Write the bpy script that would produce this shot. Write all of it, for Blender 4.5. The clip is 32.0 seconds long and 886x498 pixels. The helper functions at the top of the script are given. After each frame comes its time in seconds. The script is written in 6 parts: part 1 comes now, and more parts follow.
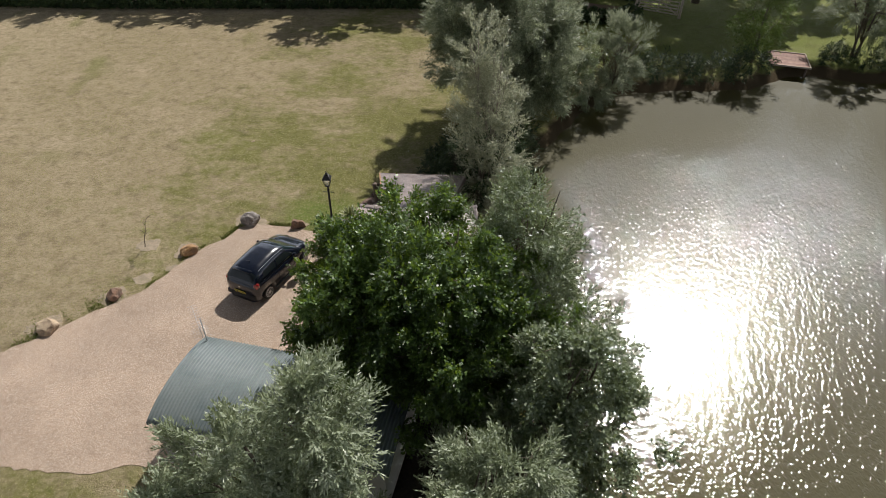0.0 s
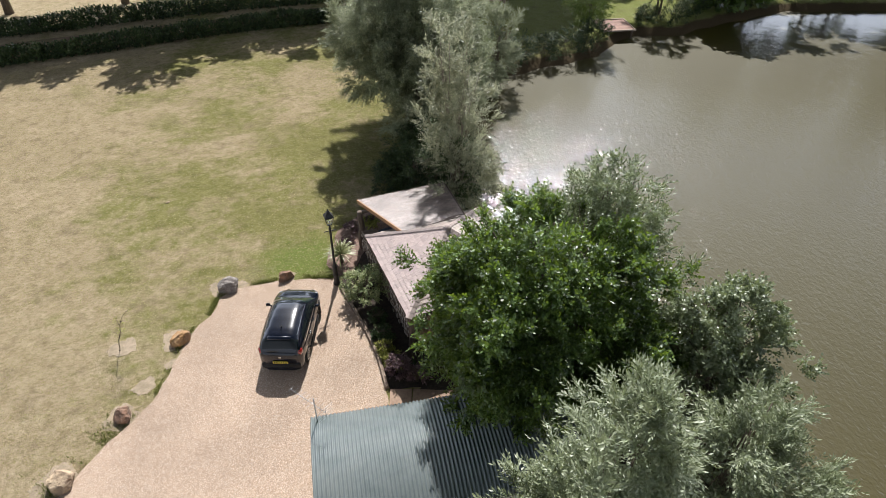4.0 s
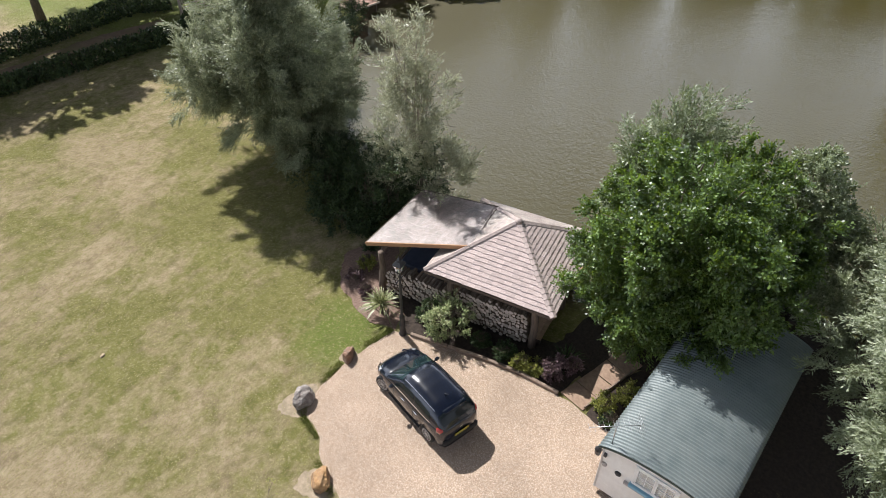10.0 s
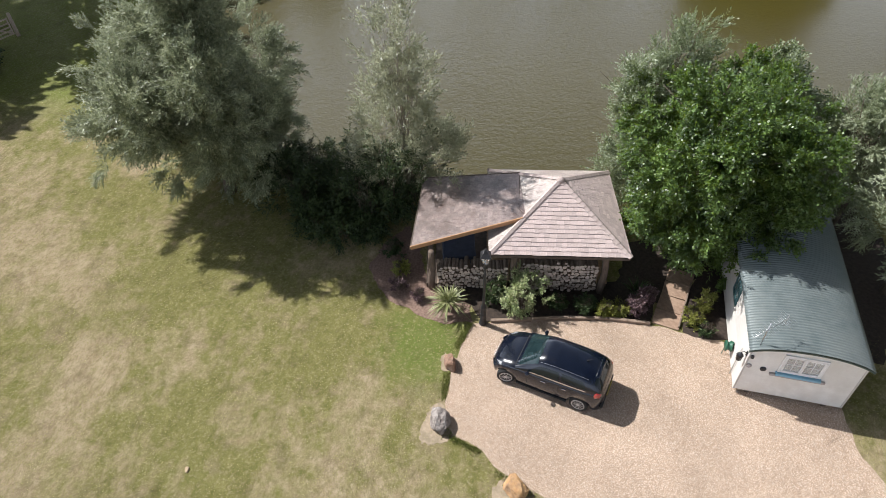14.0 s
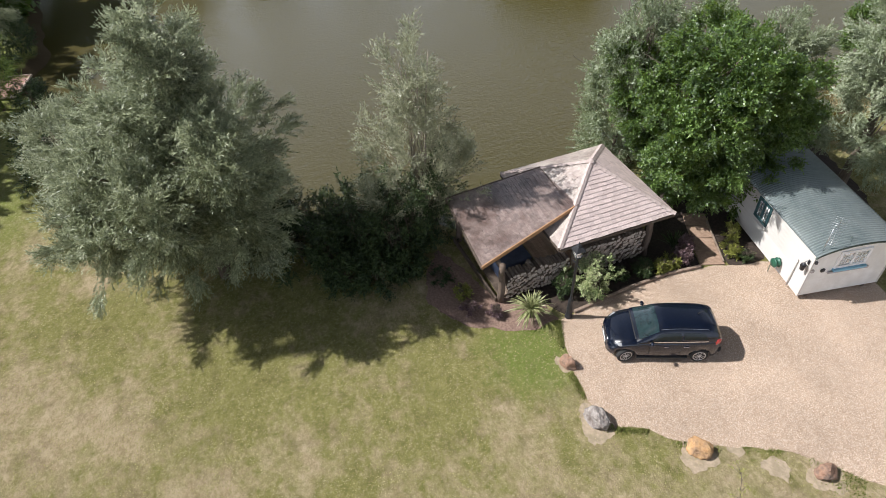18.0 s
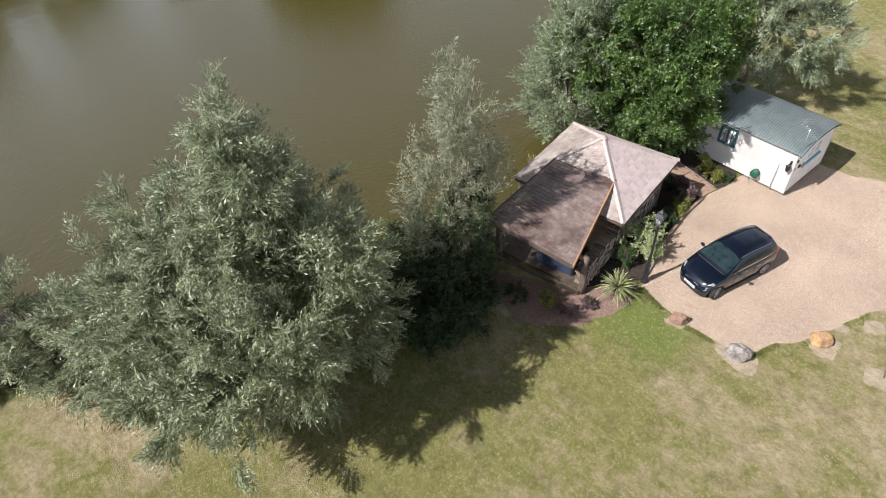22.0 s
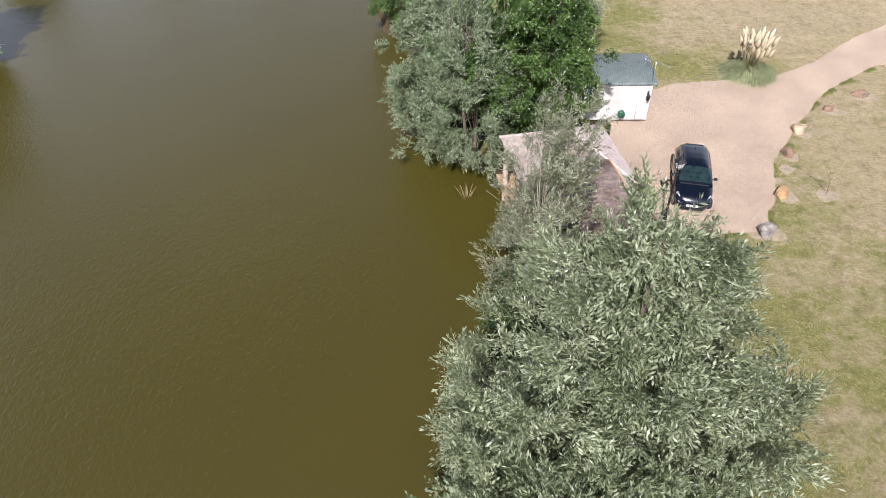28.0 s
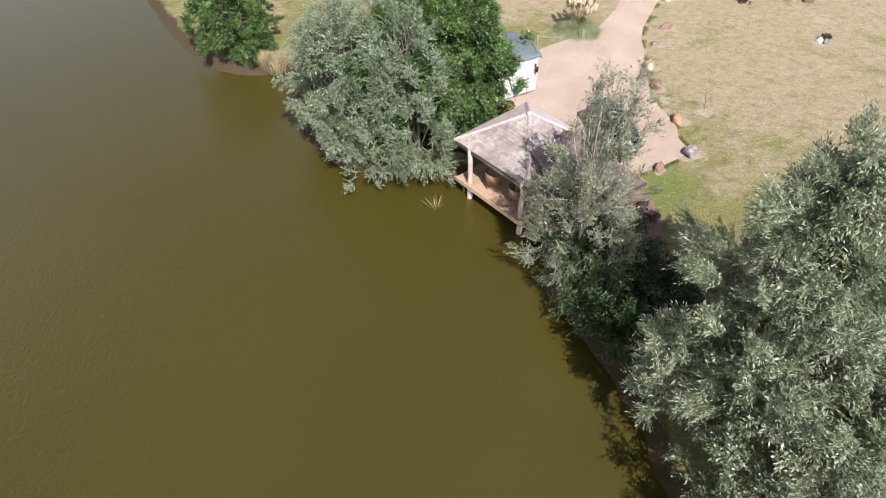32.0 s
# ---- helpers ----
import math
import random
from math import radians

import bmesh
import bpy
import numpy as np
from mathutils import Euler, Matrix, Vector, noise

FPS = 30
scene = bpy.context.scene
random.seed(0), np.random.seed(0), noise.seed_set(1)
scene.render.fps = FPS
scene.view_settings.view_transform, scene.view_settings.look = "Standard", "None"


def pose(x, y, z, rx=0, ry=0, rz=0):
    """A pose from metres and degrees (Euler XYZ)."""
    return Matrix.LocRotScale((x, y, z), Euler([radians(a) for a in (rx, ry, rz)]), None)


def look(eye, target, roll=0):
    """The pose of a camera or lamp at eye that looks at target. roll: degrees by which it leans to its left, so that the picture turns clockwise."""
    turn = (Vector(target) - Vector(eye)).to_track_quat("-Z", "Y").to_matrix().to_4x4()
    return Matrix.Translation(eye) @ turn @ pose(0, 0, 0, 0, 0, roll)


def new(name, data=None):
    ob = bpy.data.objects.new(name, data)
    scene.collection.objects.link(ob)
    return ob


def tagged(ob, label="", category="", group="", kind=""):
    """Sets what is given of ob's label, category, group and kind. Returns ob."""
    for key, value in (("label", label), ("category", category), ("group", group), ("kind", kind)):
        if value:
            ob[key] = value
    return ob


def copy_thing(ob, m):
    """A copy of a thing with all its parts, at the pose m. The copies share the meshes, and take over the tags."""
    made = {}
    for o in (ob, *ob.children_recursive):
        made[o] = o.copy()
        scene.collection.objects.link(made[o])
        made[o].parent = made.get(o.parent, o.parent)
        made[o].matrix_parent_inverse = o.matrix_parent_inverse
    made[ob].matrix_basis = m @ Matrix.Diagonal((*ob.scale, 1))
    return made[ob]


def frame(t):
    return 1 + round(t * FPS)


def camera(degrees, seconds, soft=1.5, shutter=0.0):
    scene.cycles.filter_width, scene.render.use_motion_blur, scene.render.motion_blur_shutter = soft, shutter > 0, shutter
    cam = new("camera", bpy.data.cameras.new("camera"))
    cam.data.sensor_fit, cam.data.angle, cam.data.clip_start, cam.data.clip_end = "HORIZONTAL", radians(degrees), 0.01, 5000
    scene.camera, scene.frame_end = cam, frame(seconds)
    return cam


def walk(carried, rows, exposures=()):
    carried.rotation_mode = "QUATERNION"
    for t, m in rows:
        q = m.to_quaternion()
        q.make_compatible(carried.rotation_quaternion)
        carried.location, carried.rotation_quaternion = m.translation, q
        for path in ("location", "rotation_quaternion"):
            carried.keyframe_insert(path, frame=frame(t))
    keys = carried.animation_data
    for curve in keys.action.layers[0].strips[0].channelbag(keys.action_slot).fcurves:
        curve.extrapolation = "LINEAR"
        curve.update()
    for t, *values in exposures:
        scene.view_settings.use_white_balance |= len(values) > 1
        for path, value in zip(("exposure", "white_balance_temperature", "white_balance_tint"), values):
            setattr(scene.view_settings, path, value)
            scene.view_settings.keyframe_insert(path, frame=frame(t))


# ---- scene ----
# ---- camera ----
cam = camera(69.51, 32.0, 0.45)
ROWS = [
    (0.0, 0.645, 0.429, 16.194, 50.95, -0.37, 2.00),
    (0.5, -0.402, 0.427, 16.227, 51.01, -0.36, -1.07),
    (1.0, -1.532, 0.509, 16.231, 51.07, -0.35, -4.32),
    (1.5, -2.542, 0.688, 16.205, 51.10, -0.38, -7.26),
    (2.0, -3.639, 0.926, 16.167, 51.18, -0.36, -10.45),
    (2.5, -4.635, 1.208, 16.102, 51.30, -0.40, -13.35),
    (3.0, -5.702, 1.577, 16.041, 51.44, -0.39, -16.51),
    (3.5, -6.665, 2.011, 16.001, 51.51, -0.39, -19.41),
    (5.5, -10.379, 4.351, 15.816, 51.70, -0.28, -31.79),
    (6.0, -11.266, 5.084, 15.826, 51.67, -0.24, -35.03),
    (6.5, -12.077, 5.819, 15.829, 51.72, -0.28, -38.10),
    (7.0, -12.915, 6.689, 15.831, 51.79, -0.29, -41.46),
    (7.5, -13.640, 7.536, 15.845, 51.78, -0.32, -44.60),
    (8.0, -14.385, 8.512, 15.842, 51.78, -0.36, -48.06),
    (8.5, -14.971, 9.424, 15.837, 51.70, -0.34, -51.22),
    (9.0, -15.600, 10.427, 15.817, 51.32, -0.30, -54.71),
    (9.5, -16.078, 11.357, 15.822, 50.85, -0.21, -57.80),
    (10.0, -16.525, 12.394, 15.866, 50.25, -0.08, -61.18),
    (10.5, -16.918, 13.362, 15.892, 49.77, 0.06, -64.29),
    (11.0, -17.318, 14.497, 15.957, 49.19, 0.13, -67.79),
    (11.5, -17.560, 15.512, 15.977, 48.61, 0.30, -70.82),
    (12.0, -17.810, 16.640, 15.963, 48.17, 0.41, -74.21),
    (12.5, -17.940, 17.692, 16.035, 47.56, 0.50, -77.31),
    (13.0, -18.033, 18.852, 16.087, 47.00, 0.58, -80.70),
    (13.5, -18.045, 19.894, 16.151, 46.83, 0.67, -83.82),
    (14.0, -17.961, 20.953, 16.214, 46.61, 0.83, -86.96),
    (14.5, -17.834, 22.006, 16.292, 46.38, 0.92, -90.03),
    (16.5, -17.319, 26.008, 16.294, 47.10, 1.86, -102.13),
    (17.0, -16.935, 27.082, 16.384, 46.90, 1.91, -105.32),
    (17.5, -16.493, 28.076, 16.455, 46.66, 1.90, -108.33),
    (18.0, -15.980, 29.070, 16.497, 46.46, 2.00, -111.49),
    (18.5, -15.461, 29.966, 16.556, 46.26, 2.10, -114.46),
    (19.0, -14.803, 30.938, 16.629, 46.06, 2.13, -117.79),
    (19.5, -14.140, 31.880, 16.670, 45.98, 2.28, -121.07),
    (20.0, -13.291, 32.897, 16.757, 45.77, 2.53, -124.97),
    (20.5, -12.444, 33.842, 16.797, 45.66, 2.69, -128.66),
    (21.0, -11.380, 34.855, 16.888, 45.47, 2.74, -132.87),
    (21.5, -10.354, 35.721, 16.936, 45.44, 2.80, -136.77),
    (22.0, -8.996, 36.570, 17.085, 45.42, 2.70, -141.29),
    (22.5, -7.757, 37.254, 17.205, 45.62, 2.51, -145.29),
    (23.0, -6.448, 37.868, 17.284, 46.19, 2.49, -149.50),
    (23.5, -5.201, 38.368, 17.339, 46.70, 2.40, -153.32),
    (24.0, -3.799, 38.816, 17.317, 47.35, 2.23, -157.47),
    (24.5, -2.457, 39.164, 17.268, 47.89, 2.00, -161.31),
    (25.0, -0.977, 39.400, 17.181, 47.92, 1.80, -165.45),
    (25.5, 0.393, 39.499, 17.096, 47.88, 1.65, -169.28),
    (27.5, 6.075, 38.682, 17.113, 46.99, 1.27, 174.09),
    (28.0, 7.241, 38.341, 17.021, 46.93, 1.18, 170.44),
    (28.5, 8.292, 37.999, 16.928, 46.96, 1.07, 166.90),
    (29.0, 9.404, 37.568, 16.934, 46.84, 1.18, 163.08),
    (29.5, 10.418, 37.092, 16.943, 46.78, 1.11, 159.62),
    (30.0, 11.493, 36.530, 17.018, 46.57, 1.15, 155.81),
    (30.5, 12.604, 35.934, 17.111, 46.47, 0.93, 152.22),
    (31.0, 13.817, 35.170, 17.187, 46.44, 0.71, 148.27),
    (31.5, 14.963, 34.351, 17.257, 46.44, 0.53, 144.50),
    (32.0, 16.122, 33.443, 17.406, 46.24, 0.49, 140.47),
]
walk(cam, [(t, pose(*p)) for t, *p in ROWS], ((0.0, -0.05, 6600, 9), (1.0, 0.04, 6580, 9), (2.0, 0.20, 6540, 9), (3.0, 0.38, 6500, 9.5), (4.5, 0.54, 6480, 10), (13.0, 0.56, 6420, 10), (20.0, 0.54, 6400, 10.5), (25.0, 0.66, 6280, 12.5), (28.0, 0.57, 6220, 14), (32.0, 0.68, 6160, 15)))
# ---- world and sun ----
SUN_AZ, SUN_EL = 65.0, 47.0
world = bpy.data.worlds.new("sky")
scene.world = world
world.use_nodes = True
wn, wl = world.node_tree.nodes, world.node_tree.links
sky = wn.new("ShaderNodeTexSky")
sky.sky_type, sky.sun_disc = "NISHITA", False
sky.sun_elevation, sky.sun_rotation = radians(SUN_EL), radians(90 - SUN_AZ)
sky.air_density, sky.dust_density, sky.ozone_density = 1.0, 2.2, 1.5
# scattered fair-weather cloud, even all round: towards the horizon its sides close the gaps
wtc = wn.new("ShaderNodeTexCoord")
wxyz = wn.new("ShaderNodeSeparateXYZ")
wl.new(wtc.outputs["Generated"], wxyz.inputs[0])


def sky_math(op, a, c):
    x = wn.new("ShaderNodeMath")
    x.operation = op
    for i, val in enumerate((a, c)):
        if hasattr(val, "is_linked"):
            wl.new(val, x.inputs[i])
        else:
            x.inputs[i].default_value = val
    return x.outputs[0]


height = sky_math("MAXIMUM", wxyz.outputs[2], 0.10)
flat = wn.new("ShaderNodeVectorMath")
flat.operation = "DIVIDE"
wl.new(wtc.outputs["Generated"], flat.inputs[0])
wl.new(height, flat.inputs[1])
puffs = wn.new("ShaderNodeTexNoise")
puffs.inputs["Scale"].default_value, puffs.inputs["Detail"].default_value, puffs.inputs["Roughness"].default_value = 0.8, 6.0, 0.5
wl.new(flat.outputs[0], puffs.inputs["Vector"])
cover = wn.new("ShaderNodeMapRange")
cover.interpolation_type = "SMOOTHSTEP"
cover.inputs[1].default_value, cover.inputs[2].default_value, cover.inputs[3].default_value, cover.inputs[4].default_value = 0.36, 0.68, -0.050, -0.15
wl.new(puffs.outputs["Fac"], cover.inputs[0])
veil = sky_math("SUBTRACT", 1.0, sky_math("POWER", 2.718, sky_math("MULTIPLY", cover.outputs[0], sky_math("POWER", sky_math("SUBTRACT", sky_math("DIVIDE", 1.0, sky_math("MULTIPLY", height, height)), 0.98), 1.5))))
cloudy = wn.new("ShaderNodeMix")
cloudy.data_type = "RGBA"
sunward = wn.new("ShaderNodeVectorMath")
sunward.operation = "DOT_PRODUCT"
wl.new(wtc.outputs["Generated"], sunward.inputs[0])
sunward.inputs[1].default_value = (math.cos(radians(SUN_AZ)) * math.cos(radians(SUN_EL)), math.sin(radians(SUN_AZ)) * math.cos(radians(SUN_EL)), math.sin(radians(SUN_EL)))
forward = sky_math("POWER", sky_math("ADD", 0.5, sky_math("MULTIPLY", sunward.outputs["Value"], 0.5)), 3.0)
shine = wn.new("ShaderNodeVectorMath")
shine.operation = "SCALE"
shine.inputs[0].default_value = (54.0, 59.0, 69.0)
wl.new(sky_math("ADD", 0.55, sky_math("MULTIPLY", forward, 2.3)), shine.inputs["Scale"])
wl.new(shine.outputs[0], cloudy.inputs[7])
wl.new(veil, cloudy.inputs[0])
wl.new(sky.outputs[0], cloudy.inputs[6])
wl.new(cloudy.outputs[2], wn["Background"].inputs[0])
wn["Background"].inputs[1].default_value = 0.0152
sun_data = bpy.data.lights.new("sun", "SUN")
sun_data.energy, sun_data.angle, sun_data.color = 5.0, radians(0.55), (1.0, 0.98, 0.96)
sun = new("sun", sun_data)
sun_way = Vector((math.cos(radians(SUN_AZ)) * math.cos(radians(SUN_EL)), math.sin(radians(SUN_AZ)) * math.cos(radians(SUN_EL)), math.sin(radians(SUN_EL))))
sun.matrix_world = look(sun_way * 80, (0, 0, 0))

# ---- materials ----


def surface(name, c1, c2, scale=4.0, rough=0.8, metal=0.0, bump=0.0, bump_scale=60.0, c3=None, big=0.5, vary="", amount=0.3, spec=0.5, coat=0.0, through_light=0.0, stretch=(1, 1, 1), detail=6.0):
    """A procedural surface: two colours by fine noise, a third by broad noise, variation piece by piece, relief."""
    m = bpy.data.materials.new(name)
    m.use_nodes = True
    n, l = m.node_tree.nodes, m.node_tree.links
    b = n["Principled BSDF"]
    tc = n.new("ShaderNodeTexCoord")
    mp = n.new("ShaderNodeMapping")
    mp.inputs["Scale"].default_value = stretch
    l.new(tc.outputs["Object"], mp.inputs[0])

    def noise_of(s, d=detail):
        t = n.new("ShaderNodeTexNoise")
        t.inputs["Scale"].default_value, t.inputs["Detail"].default_value, t.inputs["Roughness"].default_value = s, d, 0.65
        l.new(mp.outputs[0], t.inputs["Vector"])
        return t.outputs["Fac"]

    def ramp(src, lo, hi):
        r = n.new("ShaderNodeMapRange")
        r.inputs[1].default_value, r.inputs[2].default_value = lo, hi
        l.new(src, r.inputs[0])
        return r.outputs[0]

    def mix(fac, a, c, mode="MIX"):
        x = n.new("ShaderNodeMix")
        x.data_type, x.blend_type = "RGBA", mode
        for sock, val in ((0, fac), (6, a), (7, c)):
            if hasattr(val, "is_linked"):
                l.new(val, x.inputs[sock])
            else:
                x.inputs[sock].default_value = val if sock == 0 else (*val, 1)
        return x.outputs[2]

    col = mix(ramp(noise_of(scale), 0.35, 0.65), c1, c2)
    if c3:
        col = mix(ramp(noise_of(big), 0.42, 0.62), col, c3)
    if vary:
        if vary == "object":
            rnd = n.new("ShaderNodeObjectInfo").outputs["Random"]
        else:
            rnd = n.new("ShaderNodeNewGeometry").outputs["Random Per Island"]
        hsv = n.new("ShaderNodeHueSaturation")
        r = n.new("ShaderNodeMapRange")
        r.inputs[3].default_value, r.inputs[4].default_value = 1 - amount, 1 + amount
        l.new(rnd, r.inputs[0])
        l.new(r.outputs[0], hsv.inputs["Value"])
        l.new(col, hsv.inputs["Color"])
        col = hsv.outputs[0]
    l.new(col, b.inputs["Base Color"])
    b.inputs["Roughness"].default_value, b.inputs["Metallic"].default_value = rough, metal
    b.inputs["Specular IOR Level"].default_value, b.inputs["Coat Weight"].default_value = spec, coat
    if bump:
        bp = n.new("ShaderNodeBump")
        bp.inputs["Strength"].default_value, bp.inputs["Distance"].default_value = bump, 0.02
        l.new(noise_of(bump_scale), bp.inputs["Height"])
        l.new(bp.outputs[0], b.inputs["Normal"])
    if through_light:
        tr = n.new("ShaderNodeBsdfTranslucent")
        l.new(col, tr.inputs[0])
        ms = n.new("ShaderNodeMixShader")
        ms.inputs[0].default_value = through_light
        l.new(b.outputs[0], ms.inputs[1])
        l.new(tr.outputs[0], ms.inputs[2])
        l.new(ms.outputs[0], n["Material Output"].inputs[0])
    return m


def leaf_material(name, dark, mid, pale, rough=0.5, spec=0.4, through_light=0.25, lit=None):
    """Leaves: three colours shared out leaf by leaf and in broad drifts; lit is the tint of light that has passed through."""
    m = bpy.data.materials.new(name)
    m.use_nodes = True
    n, l = m.node_tree.nodes, m.node_tree.links
    b = n["Principled BSDF"]
    geo = n.new("ShaderNodeNewGeometry")
    tc = n.new("ShaderNodeTexCoord")
    t = n.new("ShaderNodeTexNoise")
    t.inputs["Scale"].default_value = 0.9
    l.new(tc.outputs["Object"], t.inputs["Vector"])
    add = n.new("ShaderNodeMath")
    add.operation = "MULTIPLY_ADD"
    add.inputs[1].default_value = 0.9
    l.new(t.outputs["Fac"], add.inputs[0])
    sub = n.new("ShaderNodeMath")
    sub.operation = "MULTIPLY_ADD"
    sub.inputs[1].default_value, sub.inputs[2].default_value = 0.60, -0.28
    l.new(geo.outputs["Random Per Island"], sub.inputs[0])
    l.new(sub.outputs[0], add.inputs[2])
    cr = n.new("ShaderNodeValToRGB")
    cr.color_ramp.elements[0].position, cr.color_ramp.elements[0].color = 0.1, (*dark, 1)
    cr.color_ramp.elements[1].position, cr.color_ramp.elements[1].color = 0.95, (*pale, 1)
    e = cr.color_ramp.elements.new(0.5)
    e.color = (*mid, 1)
    l.new(add.outputs[0], cr.inputs[0])
    l.new(cr.outputs[0], b.inputs["Base Color"])
    b.inputs["Roughness"].default_value, b.inputs["Specular IOR Level"].default_value = rough, spec
    tr = n.new("ShaderNodeBsdfTranslucent")
    if lit:
        tr.inputs[0].default_value = (*lit, 1)
    else:
        l.new(cr.outputs[0], tr.inputs[0])
    ms = n.new("ShaderNodeMixShader")
    ms.inputs[0].default_value = through_light
    l.new(b.outputs[0], ms.inputs[1])
    l.new(tr.outputs[0], ms.inputs[2])
    l.new(ms.outputs[0], n["Material Output"].inputs[0])
    return m


def lawn_material():
    """Mown summer lawn: green where the soil is moist, straw where it is dry, with mowing lines and bare patches."""
    m = bpy.data.materials.new("lawn")
    m.use_nodes = True
    n, l = m.node_tree.nodes, m.node_tree.links
    b = n["Principled BSDF"]
    tc = n.new("ShaderNodeTexCoord")

    def noise_of(s, d=6.0, rg=0.6, stretch=(1, 1, 1), turn=0.0):
        mp = n.new("ShaderNodeMapping")
        mp.inputs["Scale"].default_value, mp.inputs["Rotation"].default_value = stretch, (0, 0, turn)
        l.new(tc.outputs["Object"], mp.inputs[0])
        t = n.new("ShaderNodeTexNoise")
        t.inputs["Scale"].default_value, t.inputs["Detail"].default_value, t.inputs["Roughness"].default_value = s, d, rg
        l.new(mp.outputs[0], t.inputs["Vector"])
        return t.outputs["Fac"]

    def rng(src, lo, hi, a=0.0, z=1.0):
        r = n.new("ShaderNodeMapRange")
        r.inputs[1].default_value, r.inputs[2].default_value, r.inputs[3].default_value, r.inputs[4].default_value = lo, hi, a, z
        l.new(src, r.inputs[0])
        return r.outputs[0]

    def math2(op, a, c):
        x = n.new("ShaderNodeMath")
        x.operation = op
        for i, val in enumerate((a, c)):
            if hasattr(val, "is_linked"):
                l.new(val, x.inputs[i])
            else:
                x.inputs[i].default_value = val
        return x.outputs[0]

    def mix(fac, a, c):
        x = n.new("ShaderNodeMix")
        x.data_type = "RGBA"
        for sock, val in ((0, fac), (6, a), (7, c)):
            if hasattr(val, "is_linked"):
                l.new(val, x.inputs[sock])
            else:
                x.inputs[sock].default_value = val if sock == 0 else (*val, 1)
        return x.outputs[2]

    xyz = n.new("ShaderNodeSeparateXYZ")
    l.new(tc.outputs["Object"], xyz.inputs[0])
    moist = math2("ADD", rng(math2("ADD", xyz.outputs[0], math2("MULTIPLY", noise_of(0.5, 4, 0.6), 4.0)), -13.4, -9.4, 0.0, 0.17), rng(xyz.outputs[0], -14.0, -5.0, 0.0, 0.14))
    patch = math2("ADD", noise_of(0.22, 4, 0.65), math2("ADD", math2("ADD", math2("MULTIPLY", noise_of(0.95, 7, 0.75, (1, 1.7, 1), 0.5), 0.42), math2("MULTIPLY", noise_of(0.85, 5, 0.6, (0.2, 1, 1), 0.04), 0.40)), math2("MULTIPLY", noise_of(2.6, 4, 0.6), 0.5)))
    parched = rng(xyz.outputs[1], 29.0, 36.0, 0.0, -0.10)
    green = rng(math2("ADD", math2("ADD", patch, parched), moist), 1.25, 1.47)
    straw = mix(rng(noise_of(2.2, 8, 0.7), 0.35, 0.65), (0.345, 0.265, 0.162), (0.495, 0.395, 0.262))
    grass = mix(rng(noise_of(3.0, 8, 0.7), 0.35, 0.65), (0.165, 0.162, 0.047), (0.280, 0.260, 0.102))
    col = mix(green, straw, grass)
    bare = rng(math2("ADD", noise_of(0.55, 6, 0.7), math2("MULTIPLY", moist, -0.25)), 0.53, 0.66, 0.0, 0.5)
    col = mix(bare, col, (0.55, 0.42, 0.30))
    lush = rng(noise_of(0.33, 3, 0.5, (1, 0.5, 1), -0.4), 0.60, 0.72, 0.0, 0.6)
    col = mix(lush, col, (0.155, 0.167, 0.033))
    spot = n.new("ShaderNodeVectorMath")
    spot.operation = "DISTANCE"
    l.new(tc.outputs["Object"], spot.inputs[0])
    spot.inputs[1].default_value = (-5.3, 22.2, 0)
    wet = rng(math2("ADD", spot.outputs["Value"], math2("MULTIPLY", noise_of(1.5, 4), 2.2)), 1.9, 3.3, 0.72, 0.0)
    col = mix(wet, col, (0.135, 0.20, 0.034))
    north = math2("MULTIPLY", rng(xyz.outputs[1], 36.0, 39.0), rng(xyz.outputs[0], 6.0, 10.0, 0.0, 0.8))
    col = mix(north, col, (0.16, 0.21, 0.04))
    clump = noise_of(5.5, 5, 0.75, (1, 1.7, 1), 0.9)
    col = mix(rng(clump, 0.44, 0.66, 0.0, 0.5), col, (0.12, 0.115, 0.035))
    col = mix(rng(noise_of(7.5, 5, 0.75, (1.5, 1, 1), 0.3), 0.52, 0.68, 0.0, 0.5), col, (0.56, 0.47, 0.31))
    blades = noise_of(34.0, 4, 0.8)
    col = mix(rng(blades, 0.43, 0.68, 0.0, 0.5), col, (0.085, 0.08, 0.028))
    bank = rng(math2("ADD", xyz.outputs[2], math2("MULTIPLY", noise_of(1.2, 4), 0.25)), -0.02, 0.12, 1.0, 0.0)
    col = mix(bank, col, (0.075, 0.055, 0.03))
    l.new(col, b.inputs["Base Color"])
    b.inputs["Roughness"].default_value, b.inputs["Specular IOR Level"].default_value = 0.95, 0.1
    bp = n.new("ShaderNodeBump")
    bp.inputs["Strength"].default_value, bp.inputs["Distance"].default_value = 1.0, 0.06
    l.new(math2("ADD", noise_of(24.0, 5, 0.75), math2("MULTIPLY", noise_of(3.0, 4), 0.7)), bp.inputs["Height"])
    l.new(bp.outputs[0], b.inputs["Normal"])
    return m


